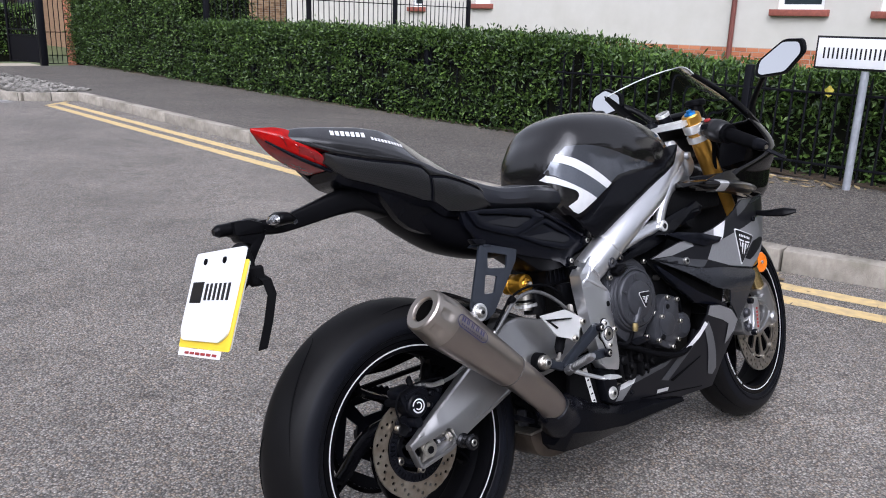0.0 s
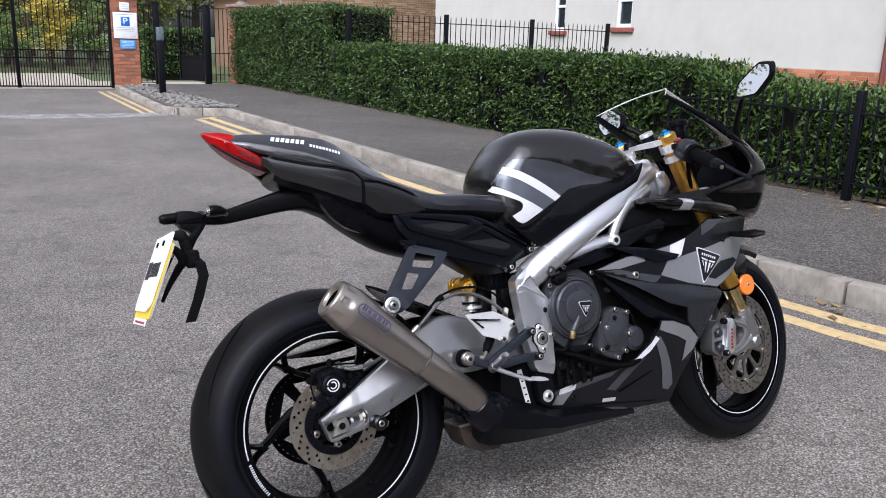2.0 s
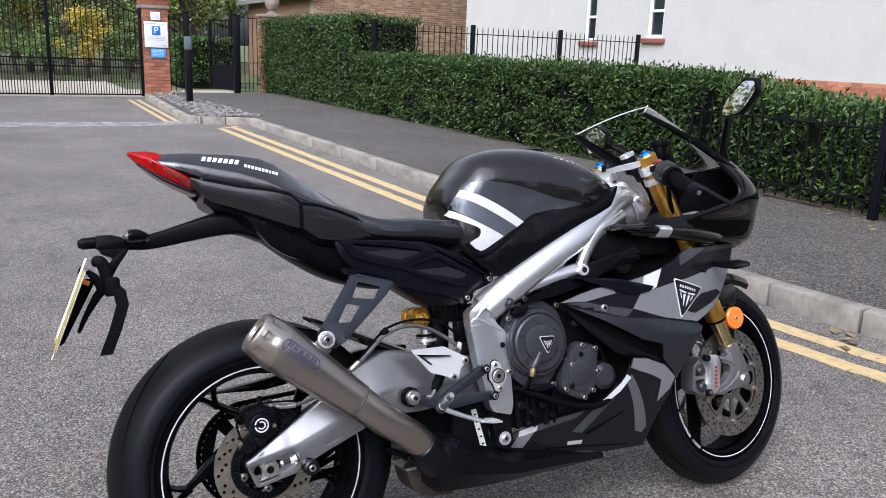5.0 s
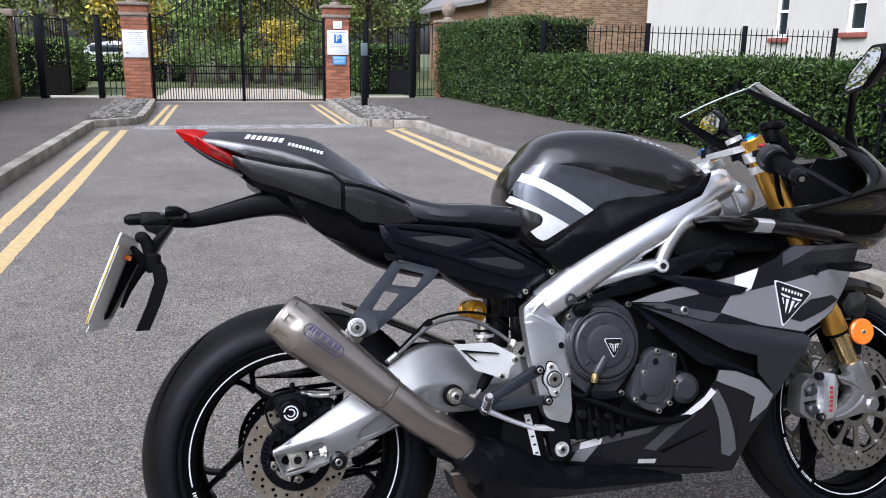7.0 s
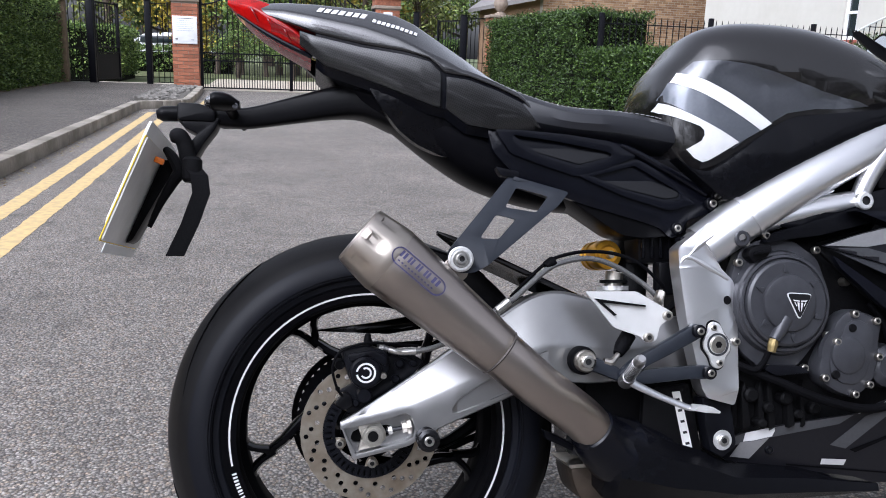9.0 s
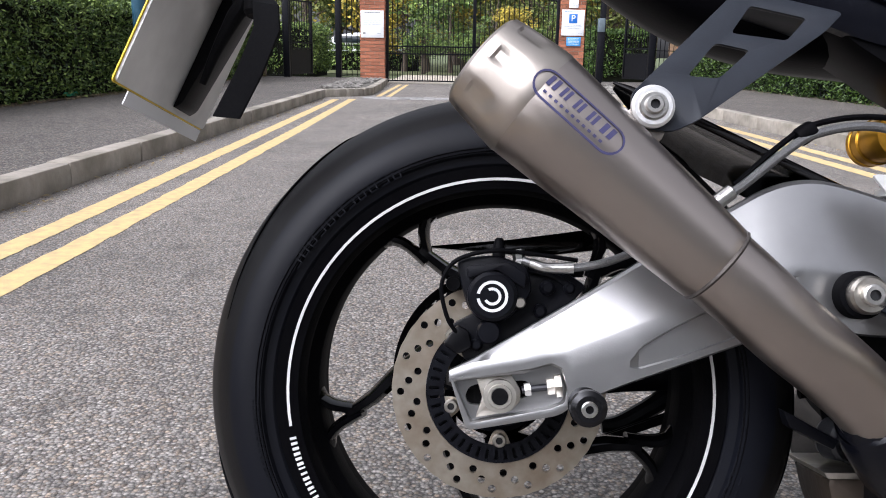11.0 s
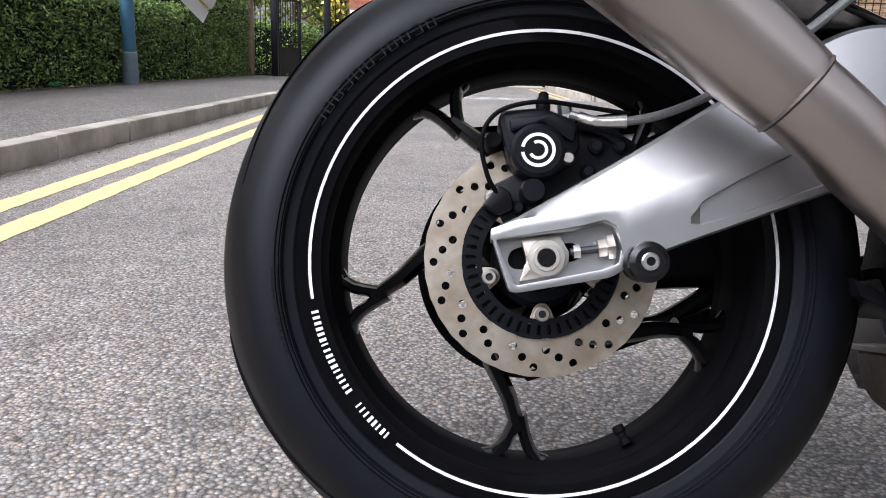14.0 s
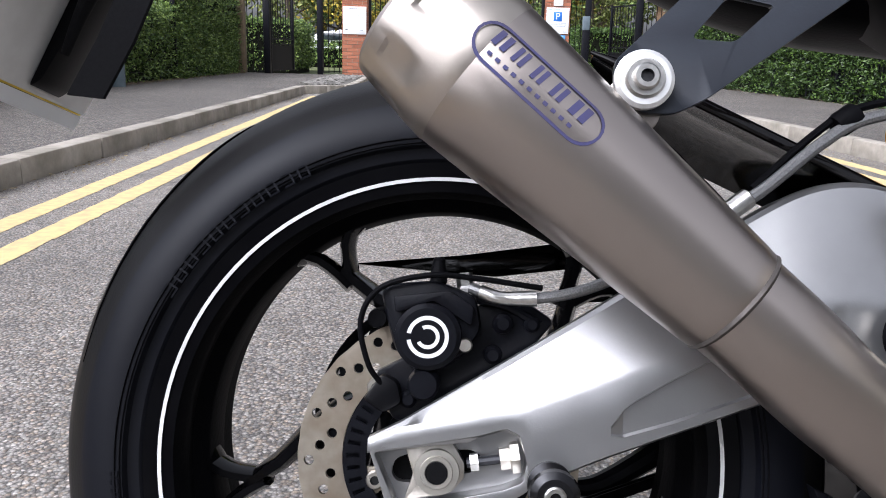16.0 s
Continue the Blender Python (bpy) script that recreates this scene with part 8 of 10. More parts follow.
part("stand_foot", box(0.570, 0.630, 0.275, 0.32, 0.070, 0.090, 0.004), BLACK_PART, sd)
part("data_sticker", slab([(0.498, 0.357), (0.512, 0.358), (0.532, 0.262), (0.517, 0.260)], -0.1155, -0.115), PLATE_GREY, bike, "pale barcode sticker")
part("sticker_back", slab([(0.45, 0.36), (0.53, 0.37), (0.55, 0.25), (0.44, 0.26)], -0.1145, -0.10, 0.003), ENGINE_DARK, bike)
for k in range(5):
    part("sticker_print", slab([(0.5035 + 0.00385 * k, 0.346 - 0.018 * k), (0.5105 + 0.00385 * k, 0.347 - 0.018 * k), (0.5115 + 0.00385 * k, 0.343 - 0.018 * k), (0.5045 + 0.00385 * k, 0.342 - 0.018 * k)], -0.1160, -0.1155), SIGN_BLACK, bike)

# rear shock and its reservoir
sh = part("shock_reservoir", lathe([(0.0, -0.045), (0.014, -0.045), (0.016, -0.043), (0.017, -0.041), (0.0245, -0.040), (0.026, -0.036), (0.026, -0.015), (0.024, -0.013), (0.024, 0.0), (0.026, 0.002), (0.026, 0.012), (0.024, 0.014), (0.024, 0.018), (0.0255, 0.019), (0.0255, 0.024)], 44, m=Matrix.Translation((0.419, 0, 0.586)) @ Matrix.Rotation(radians(4), 4, "Z")), GOLD_SHOCK, bike, "gold shock absorber reservoir")
part("adjuster_knob", lathe([(0.0, -0.055), (0.006, -0.055), (0.007, -0.052), (0.007, -0.045)], 16, m=Matrix.Translation((0.419, 0, 0.586)) @ Matrix.Rotation(radians(4), 4, "Z")), STEEL, sh)
part("shock_body", tube([(0.475, 0.0, 0.50), (0.485, 0.0, 0.60), (0.49, 0.0, 0.67)], [0.028, 0.028, 0.03], 20), ENGINE_DARK, bike, "black shock absorber")
part("shock_collar", tube([(0.445, 0.0, 0.515), (0.452, 0.0, 0.556)], [0.018, 0.019], 18), STEEL, sh)
part("shock_ring", lathe([(0.026, -0.004), (0.030, -0.004), (0.030, 0.004), (0.026, 0.004)], 32, "z", closed=True, m=Matrix.Translation((0.447, 0, 0.528))), ALU_LIGHT, sh)
part("shock_ring", lathe([(0.022, -0.003), (0.027, -0.003), (0.027, 0.003), (0.022, 0.003)], 32, "z", closed=True, m=Matrix.Translation((0.449, 0, 0.540))), ENGINE_DARK, sh)
for k in range(4):
    part("relay_rib", box(0.466 + 0.016 * k, 0.472 + 0.016 * k, -0.081, -0.074, 0.578, 0.632, 0.002), RIDGE_BLACK, bike)
part("wire_loom", tube([(0.535, -0.10, 0.60), (0.54, -0.115, 0.56), (0.525, -0.11, 0.52), (0.50, -0.10, 0.49)], 0.006, 8), RUBBER, bike)
part("loom_plug", box(0.515, 0.545, -0.125, -0.10, 0.585, 0.612, 0.004), RIDGE_BLACK, bike)
part("relay_box", box(0.462, 0.535, -0.075, 0.06, 0.570, 0.640, 0.006), BLACK_PLASTIC, bike, "black plastic housing above the shock")
part("relay_plug", box(0.492, 0.53, -0.09, -0.06, 0.515, 0.572, 0.005), BLACK_PLASTIC, bike)

# ---- seat and tail ----
def body(keys, n=22, steps=5, e_top=2.2, e_bot=2.2):
    """A body along x: rows of x, half width, middle z, rise above it, fall below it."""
    secs = []
    for x, w_, zc, up_, dn in _spline_n([list(k) for k in keys], steps):
        ring = []
        for j in range(n):
            a = 2 * math.pi * j / n
            c, s = math.cos(a), math.sin(a)
            e = e_top if s >= 0 else e_bot
            ring.append((x, w_ * math.copysign(abs(c) ** (2 / e), c), zc + (up_ if s >= 0 else dn) * math.copysign(abs(s) ** (2 / e), s)))
        secs.append(ring)
    return loft(secs)


def wedge(rows, r=0.010, steps=5):
    """A body along x with creased flanks: rows of x, top z, half top, crease z, half crease, bottom z, half bottom."""
    secs = []
    for x, zt, wt, zm, wm, zb, wb in _spline_n([list(k) for k in rows], steps):
        q = rounded([(wt, zt), (wm, zm), (wb, zb), (-wb, zb), (-wm, zm), (-wt, zt)], r, 3)
        secs.append([(x, y, z) for y, z in q])
    return loft(secs)


TAIL_ROWS = [(-0.178, 1.006, 0.018, 0.990, 0.040, 0.968, 0.032), (-0.13, 1.008, 0.026, 0.982, 0.060, 0.944, 0.045), (-0.08, 1.006, 0.031, 0.970, 0.074, 0.914, 0.054), (0.0, 1.000, 0.036, 0.950, 0.090, 0.884, 0.068), (0.055, 0.990, 0.040, 0.930, 0.101, 0.866, 0.080), (0.085, 0.976, 0.043, 0.915, 0.106, 0.856, 0.086), (0.13, 0.944, 0.048, 0.893, 0.110, 0.836, 0.094), (0.19, 0.901, 0.054, 0.862, 0.112, 0.806, 0.100), (0.25, 0.852, 0.06, 0.824, 0.111, 0.787, 0.102), (0.298, 0.806, 0.07, 0.795, 0.104, 0.780, 0.098)]
tail_at = [lambda x, k=k: float(np.interp(x, [r[0] for r in TAIL_ROWS], [r[k] for r in TAIL_ROWS])) for k in range(7)]
shell_edge = lambda x: float(np.interp(x, (-0.178, -0.131, -0.078, -0.007, 0.065, 0.102, 0.124, 0.163, 0.212, 0.252, 0.273, 0.286), (0.984, 0.964, 0.943, 0.924, 0.910, 0.899, 0.876, 0.871, 0.854, 0.836, 0.814, 0.794)))
carbon_edge = lambda x: float(np.interp(x, (-0.112, -0.064, -0.006, 0.050, 0.104, 0.128, 0.162, 0.211, 0.286), (0.934, 0.892, 0.871, 0.848, 0.825, 0.820, 0.794, 0.787, 0.787)))


def tail_loft(x0, x1, ring, n=60):
    """A skin along x between two stations; ring(x) gives its section in y and z."""
    return loft([[(x, y, z) for y, z in ring(x)] for x in [x0 + (x1 - x0) * k / n for k in range(n + 1)]])


def shell_ring(x):
    wc, zs = tail_at[4](x) + 0.003, shell_edge(x)
    zm = max(tail_at[3](x), zs + 0.008)
    zt = max(tail_at[1](x), zm + 0.006)
    wt = tail_at[2](x)
    return rounded([(wc, zs), (wc - 0.002, zm), (wt, zt), (-wt, zt), (2e-3 - wc, zm), (-wc, zs)], 0.007, 3)


def core_ring(x):
    wc, zs, ze = tail_at[4](x) - 0.003, shell_edge(x), carbon_edge(x)
    return [(wc, zs + 0.006), (wc, (zs + ze) / 2), (wc - 0.008, ze), (wc - 0.022, ze - 0.012), (0.022 - wc, ze - 0.012), (0.008 - wc, ze), (-wc, (zs + ze) / 2), (-wc, zs + 0.006)]


tail = part("tail_unit", tail_loft(-0.178, 0.286, shell_ring), TAIL_LACQUER, bike, "gloss black tail unit over carbon flanks")
part("tail_core", tail_loft(-0.078, 0.286, core_ring), PAINT_SATIN, tail)
for sy in (-1, 1):
    for nm, x0, x1 in (("carbon_flank", -0.104, 0.118), ("carbon_side", 0.128, 0.283)):
        def strip_ring(x):
            wc, top, low = tail_at[4](x), shell_edge(x) - 0.006, carbon_edge(x)
            low = min(low, top - 0.003)
            return [(sy * y, z) for y, z in ((wc + 0.0015, top), (wc + 0.0035, top - 0.2 * (top - low)), (wc + 0.002, top - 0.6 * (top - low)), (wc - 0.005, low), (wc - 0.016, low + 0.001), (wc - 0.012, top - 0.001))]
        part(nm, tail_loft(x0, x1, strip_ring, 40), CARBON, tail, "carbon fibre tail panel")
tm = keep_mesh(tail)
def tail_print(x0, z0, ang, ln, h, n, slant=0.004):
    for k in range(n):
        u0 = ln * k / n
        q = []
        for u, v in ((u0, 0), (u0 + ln / n * 0.72, 0), (u0 + ln / n * 0.72 + slant, h), (u0 + slant, h)):
            q.append((x0 + u * math.cos(ang) - v * math.sin(ang), z0 + u * math.sin(ang) + v * math.cos(ang)))
        part("tail_print", on_surface(tm, q, 0.0012, 0.02), DECAL_WHITE, tail)
part("tail_lobe", panel([(-0.002, 0.874), (0.040, 0.860), (0.088, 0.838), (0.127, 0.820), (0.159, 0.784), (0.170, 0.762), (0.160, 0.748), (0.134, 0.747), (0.086, 0.768), (0.054, 0.792), (0.020, 0.835)], lambda x, z: -0.070 - 0.020 * min(1, max(0, x / 0.16)) + 0.35 * max(0, 0.83 - z), 0.02, 0.02, r=0.012, swell=0.003), RIDGE_BLACK, bike, "gloss black lobe under the tail")
tail_print(-0.078, 0.9835, radians(-8), 0.082, 0.0125, 7, 0.005)
tail_print(0.012, 0.966, radians(-17), 0.078, 0.0085, 10, 0.001)
part("single_seat_hump", body([(0.03, 0.03, 0.985, 0.006, 0.02), (0.06, 0.045, 0.978, 0.010, 0.03), (0.085, 0.04, 0.965, 0.006, 0.03)]), RUBBER, tail)
tl = part("tail_light", wedge([(-0.223, 1.016, 0.002, 1.012, 0.004, 1.008, 0.003), (-0.205, 1.0145, 0.014, 1.002, 0.024, 0.988, 0.016), (-0.178, 1.012, 0.024, 0.990, 0.044, 0.966, 0.034), (-0.15, 1.002, 0.028, 0.972, 0.055, 0.948, 0.044), (-0.118, 0.972, 0.04, 0.952, 0.0625, 0.930, 0.050), (-0.086, 0.934, 0.05, 0.926, 0.062, 0.914, 0.054)], 0.005), TAIL_RED, bike, "red tail light lens")
for k in range(3):
    x0 = -0.186 + 0.026 * k
    part("lens_rib", tube([(x0, -0.031 - 0.006 * k, 0.997 - 0.016 * k), (x0 + 0.006, -0.046 - 0.006 * k, 0.985 - 0.017 * k), (x0 + 0.016, -0.040 - 0.006 * k, 0.968 - 0.018 * k)], 0.0012, 6), TAIL_DARK, tl)
part("lens_lip", tube([(-0.205, -0.018, 0.986), (-0.15, -0.044, 0.944), (-0.085, -0.054, 0.910)], [0.002, 0.004, 0.004], 8), PAINT_SATIN, tl)
part("lens_shade", wedge([(-0.150, 0.975, 0.0, 0.968, 0.0562, 0.9505, 0.0452), (-0.118, 0.960, 0.0, 0.950, 0.0635, 0.933, 0.0512), (-0.092, 0.940, 0.0, 0.930, 0.0632, 0.918, 0.0548)], 0.003), TAIL_DARK, tl, "dark lower lens field")
part("under_tail", body([(-0.030, 0.022, 0.874, 0.008, 0.014), (0.0, 0.040, 0.864, 0.02, 0.032), (0.05, 0.062, 0.840, 0.03, 0.038), (0.12, 0.076, 0.802, 0.03, 0.054), (0.20, 0.082, 0.762, 0.03, 0.062), (0.30, 0.082, 0.724, 0.03, 0.054), (0.40, 0.080, 0.710, 0.03, 0.052), (0.50, 0.075, 0.69, 0.03, 0.05)], e_bot=2.6), mat("under-tail moulding", (0.004, 0.004, 0.005), 0.3, 0, (0.003, 0.003, 0.004), 40, 1, 0.1, 300, spec=0.03), bike, "gloss black under-tail tray")
sf = part("side_cover", panel([(0.196, 0.789), (0.245, 0.787), (0.328, 0.782), (0.400, 0.776), (0.450, 0.760), (0.526, 0.722), (0.588, 0.690), (0.598, 0.671), (0.584, 0.655), (0.536, 0.640), (0.528, 0.618), (0.508, 0.610), (0.489, 0.628), (0.453, 0.640), (0.352, 0.668), (0.244, 0.711), (0.206, 0.752)], lambda x, z: -0.100 - 0.012 * max(0, (x - 0.3)), 0.012, 0.02, r=0.008, swell=0.007), PAINT_SATIN, bike, "satin black seat side cover")
def cover_y(x):
    return -0.1065 - 0.012 * max(0, x - 0.3)


for nm, q, hole in (("rear_frame", [(0.206, 0.786), (0.250, 0.786), (0.330, 0.780), (0.400, 0.770), (0.446, 0.746), (0.392, 0.723), (0.342, 0.711), (0.290, 0.727), (0.232, 0.747)], [(0.235, 0.778), (0.313, 0.768), (0.397, 0.7525), (0.404, 0.7465), (0.346, 0.7295), (0.276, 0.749)]), ("front_frame", [(0.345, 0.712), (0.448, 0.741), (0.490, 0.718), (0.548, 0.667), (0.502, 0.656), (0.425, 0.678)], [(0.368, 0.712), (0.442, 0.7305), (0.521, 0.686), (0.516, 0.678), (0.493, 0.6745), (0.425, 0.690)])):
    part(nm, panel(rounded(q, 0.006), lambda x, z: cover_y(x) - 0.0065, 0.010, 0.5, holes=[rounded(hole, 0.004)], bevel=0.0022), PAINT_SATIN, sf)
part("upper_ridge", tube([(x, cover_y(x) - 0.002, z) for x, z in ((0.420, 0.765), (0.452, 0.750), (0.500, 0.724), (0.569, 0.684))], [0.004, 0.006, 0.006, 0.004], 10, steps=4), PAINT_SATIN, sf)
part("seat_tray", slab(rounded([(0.27, 0.735), (0.345, 0.668), (0.422, 0.617), (0.46, 0.611), (0.54, 0.618), (0.55, 0.72), (0.40, 0.75)], 0.012), -0.096, -0.010, 0.008), BLACK_PLASTIC, bike, "black inner tray under the seat")
FIELD = mat("gloss pressed plastic", (0.004, 0.004, 0.005), 0.2, 0, (0.003, 0.003, 0.004), 40, 1, 0.1, 300, spec=0.35)
for q, zc in (([(0.235, 0.777), (0.313, 0.767), (0.395, 0.7515), (0.402, 0.7465), (0.346, 0.7315), (0.276, 0.751)], 0.75), ([(0.370, 0.712), (0.442, 0.7295), (0.518, 0.686), (0.514, 0.679), (0.493, 0.6755), (0.425, 0.692)], 0.70)):
    part("pressed_field", panel(q, lambda x, z, zc=zc: cover_y(x) - 0.002 + 0.30 * (z - zc), 0.006, 0.02, r=0.004), FIELD, sf)
bolt(sf, 0.579, -0.110, 0.6685, 0.011, 0.006, BLACK_PART, "cover_bolt")
bolt(sf, 0.579, -0.115, 0.6685, 0.0065, 0.004, STEEL, "cover_bolt")
bolt(sf, 0.517, -0.106, 0.627, 0.0095, 0.006, BLACK_PART, "cover_bolt")
bolt(sf, 0.517, -0.110, 0.627, 0.0060, 0.004, STEEL, "cover_bolt")
part("rail_hook", slab(rounded([(0.205, 0.724), (0.243, 0.717), (0.242, 0.707), (0.214, 0.710)], 0.003), -0.12, -0.10, 0.002), BLACK_PART, bike)
part("seat_base", body([(0.44, 0.085, 0.735, 0.03, 0.05), (0.52, 0.09, 0.735, 0.035, 0.05), (0.60, 0.09, 0.74, 0.045, 0.05), (0.66, 0.08, 0.75, 0.04, 0.05)]), BLACK_PLASTIC, bike, "black seat base")
seat = part("rider_seat", body([(0.165, 0.060, 0.875, 0.026, 0.04), (0.20, 0.088, 0.855, 0.033, 0.05), (0.26, 0.110, 0.820, 0.040, 0.042), (0.33, 0.122, 0.800, 0.038, 0.030), (0.42, 0.120, 0.796, 0.037, 0.036), (0.50, 0.108, 0.788, 0.033, 0.040), (0.560, 0.088, 0.782, 0.024, 0.036), (0.592, 0.055, 0.778, 0.015, 0.024), (0.606, 0.02, 0.776, 0.005, 0.008)], e_top=3.0, e_bot=2.4), SEAT, bike, "black leatherette rider seat with stitching")
sb_ = []
for x, w_, zc, up_, dn in _spline_n([[0.185, 0.072, 0.866, 0.03, 0], [0.26, 0.098, 0.820, 0.0385, 0], [0.33, 0.109, 0.800, 0.0362, 0], [0.42, 0.107, 0.796, 0.0352, 0], [0.50, 0.092, 0.790, 0.0345, 0], [0.55, 0.066, 0.783, 0.026, 0]], 8):
    a = (w_ * 0.93) / (w_ * 1.12)
    sb_.append((x, -w_ * 0.94, zc + up_ * (1 - 0.84 ** 3.0) ** (1 / 3.0) + 0.0015))
stn = bmesh.new()
for a, c in zip(sb_, sb_[1:]):
    tube([Vector(a).lerp(Vector(c), 0.1), Vector(a).lerp(Vector(c), 0.75)], 0.0008, 5, stn, steps=1)
part("seat_stitching", stn, STITCH, seat, "grey seat stitching")

# ---- plate hanger, plate, indicators ----
hang = part("plate_hanger", beam([(-0.290, 0.827, 0.806, -0.020, 0.020), (-0.24, 0.832, 0.802, -0.018, 0.018), (-0.19, 0.834, 0.800, -0.014, 0.014), (-0.12, 0.853, 0.810, -0.016, 0.016), (-0.05, 0.873, 0.820, -0.024, 0.024), (0.0, 0.879, 0.820, -0.034, 0.034), (0.05, 0.862, 0.800, -0.045, 0.045)], 4.0), BLACK_PLASTIC, bike, "black number plate hanger")
part("plate_light", tube([(-0.335, 0.0, 0.820), (-0.325, 0.0, 0.821), (-0.300, 0.0, 0.822), (-0.275, 0.0, 0.822)], [0.007, 0.0125, 0.013, 0.013], 18), BLACK_PLASTIC, hang)
part("light_saddle", slab(rounded([(-0.300, 0.836), (-0.268, 0.836), (-0.238, 0.826), (-0.240, 0.806), (-0.300, 0.806)], 0.005), -0.024, 0.024, 0.004), BLACK_PLASTIC, hang)
part("drop_arm", slab(rounded([(-0.296, 0.810), (-0.232, 0.812), (-0.240, 0.794), (-0.258, 0.770), (-0.272, 0.746), (-0.284, 0.744), (-0.280, 0.772), (-0.268, 0.786), (-0.290, 0.796)], 0.004), -0.020, 0.020, 0.004), BLACK_PLASTIC, hang)
PL = Matrix.Translation((-0.318, 0.012, 0.797)) @ Matrix.Rotation(radians(22.5), 4, "Y")
def plate_sheet(x0, x1, q, r=0.010):
    """A thin sheet across the bike: its outline in y and z, its thickness along x."""
    b = slab(rounded(q, r, 3), x0, x1)
    b.transform(PL @ Matrix(((0, 1, 0, 0), (1, 0, 0, 0), (0, 0, 1, 0), (0, 0, 0, 1))))
    return b


plate = part("number_plate", plate_sheet(-0.002, 0.002, [(0.110, -0.016), (0.110, -0.172), (0.094, -0.192), (-0.094, -0.192), (-0.126, -0.176), (-0.130, -0.012)]), PLATE_WHITE, bike, "white dealer plate over a yellow number plate")
part("yellow_plate", plate_sheet(0.0035, 0.0050, [(0.114, -0.040), (0.114, -0.206), (-0.138, -0.206), (-0.142, -0.036)], 0.006), PLATE_YELLOW, plate, "yellow number plate")
part("plate_backing", plate_sheet(0.0055, 0.0085, [(0.112, -0.040), (0.112, -0.204), (-0.136, -0.204), (-0.140, -0.038)], 0.006), PLATE_GREY, plate, "grey plate back")
part("backing_post", slab(rounded([(0.010, -0.05), (0.034, -0.04), (0.030, -0.08), (0.018, -0.19), (0.010, -0.20)], 0.005), 0.0, 0.05, 0.003), BLACK_PLASTIC, plate).matrix_local = PL
part("dealer_strip", box(0.0045, 0.006, -0.100, 0.112, -0.222, -0.2065, 0.0, m=PL), SIGN_WHITE, plate)
for k in range(6):
    part("strip_print", box(0.0035, 0.0045, -0.085 + 0.028 * k, -0.065 + 0.028 * k, -0.218, -0.213, 0.0, m=PL), DECAL_RED, plate)
for y in (-0.045, 0.050):
    part("plate_screw", lathe([(0.0, -0.006), (0.006, -0.005), (0.007, -0.002)], 14, "x", m=PL @ Matrix.Translation((0, y, -0.035))), RUBBER, plate)
part("dealer_mark", box(-0.0032, -0.0022, 0.034, 0.092, -0.118, -0.076, 0.0, m=PL), SIGN_BLACK, plate, "black square dealer mark")
for k in range(6):
    part("dealer_bar", box(-0.0032, -0.0022, 0.020 - 0.0215 * k - 0.0105, 0.020 - 0.0215 * k, -0.113, -0.080, 0.0, m=PL), SIGN_BLACK, plate)
part("amber_reflector", box(0.009, 0.024, -0.052, -0.040, -0.062, -0.052, 0.002, m=PL), ORANGE, plate)
part("plate_strap", loft([[(x, y, z) for x, y in ((x0 - 0.013, y0 - 0.007), (x0 + 0.012, y0 + 0.004), (x0 + 0.013, y0 + 0.007), (x0 - 0.012, y0 - 0.004))] for x0, y0, z in ((-0.278, -0.03, 0.735), (-0.262, -0.045, 0.715), (-0.258, -0.05, 0.685), (-0.275, -0.052, 0.635), (-0.297, -0.055, 0.585))]), STRAP, bike, "hanging black webbing strap")
part("strap_coil", tube([(-0.306, -0.014, 0.774), (-0.302, -0.022, 0.781), (-0.295, -0.026, 0.780), (-0.288, -0.022, 0.768), (-0.283, -0.020, 0.740), (-0.285, -0.022, 0.715)], [0.005, 0.010, 0.012, 0.012, 0.012, 0.008], 14, flat=1.1), STRAP, bike, "black webbing wound round the plate hanger")
part("strap_fold", tube([(-0.318, -0.010, 0.760), (-0.306, -0.024, 0.745), (-0.296, -0.024, 0.722), (-0.306, -0.020, 0.706), (-0.328, -0.010, 0.670), (-0.345, -0.002, 0.635)], [0.006, 0.009, 0.010, 0.009, 0.006, 0.004], 12, flat=1.1), STRAP, bike)
part("strap_wrap", lathe([(0.012, -0.02), (0.016, -0.015), (0.016, 0.015), (0.012, 0.02)], 16, "z", m=Matrix.Translation((-0.275, -0.03, 0.725))), STRAP, bike)
for sy in (-1, 1):
    ind = part("rear_indicator", body([(-0.240, 0.028, 0.826, 0.0125, 0.011), (-0.232, 0.030, 0.827, 0.0145, 0.013), (-0.214, 0.026, 0.826, 0.013, 0.011), (-0.197, 0.012, 0.822, 0.006, 0.006)]), BLACK_PLASTIC, bike, "small black rear indicator")
    ind.location = (0, sy * 0.072, 0)
    part("indicator_lens", body([(-0.250, 0.014, 0.824, 0.004, 0.004), (-0.246, 0.022, 0.825, 0.008, 0.007), (-0.2395, 0.0265, 0.826, 0.0115, 0.010)]), CLEAR_LENS, ind)
    bolt(ind, -0.203, -0.014 if sy < 0 else 0.014, 0.818, 0.0048, 0.003, ENGINE, "indicator_bolt")
    part("indicator_stem", tube([(-0.212, -sy * 0.062, 0.820), (-0.214, -sy * 0.035, 0.822), (-0.216, -sy * 0.012, 0.824)], [0.009, 0.0085, 0.010], 12), BLACK_PLASTIC, ind)

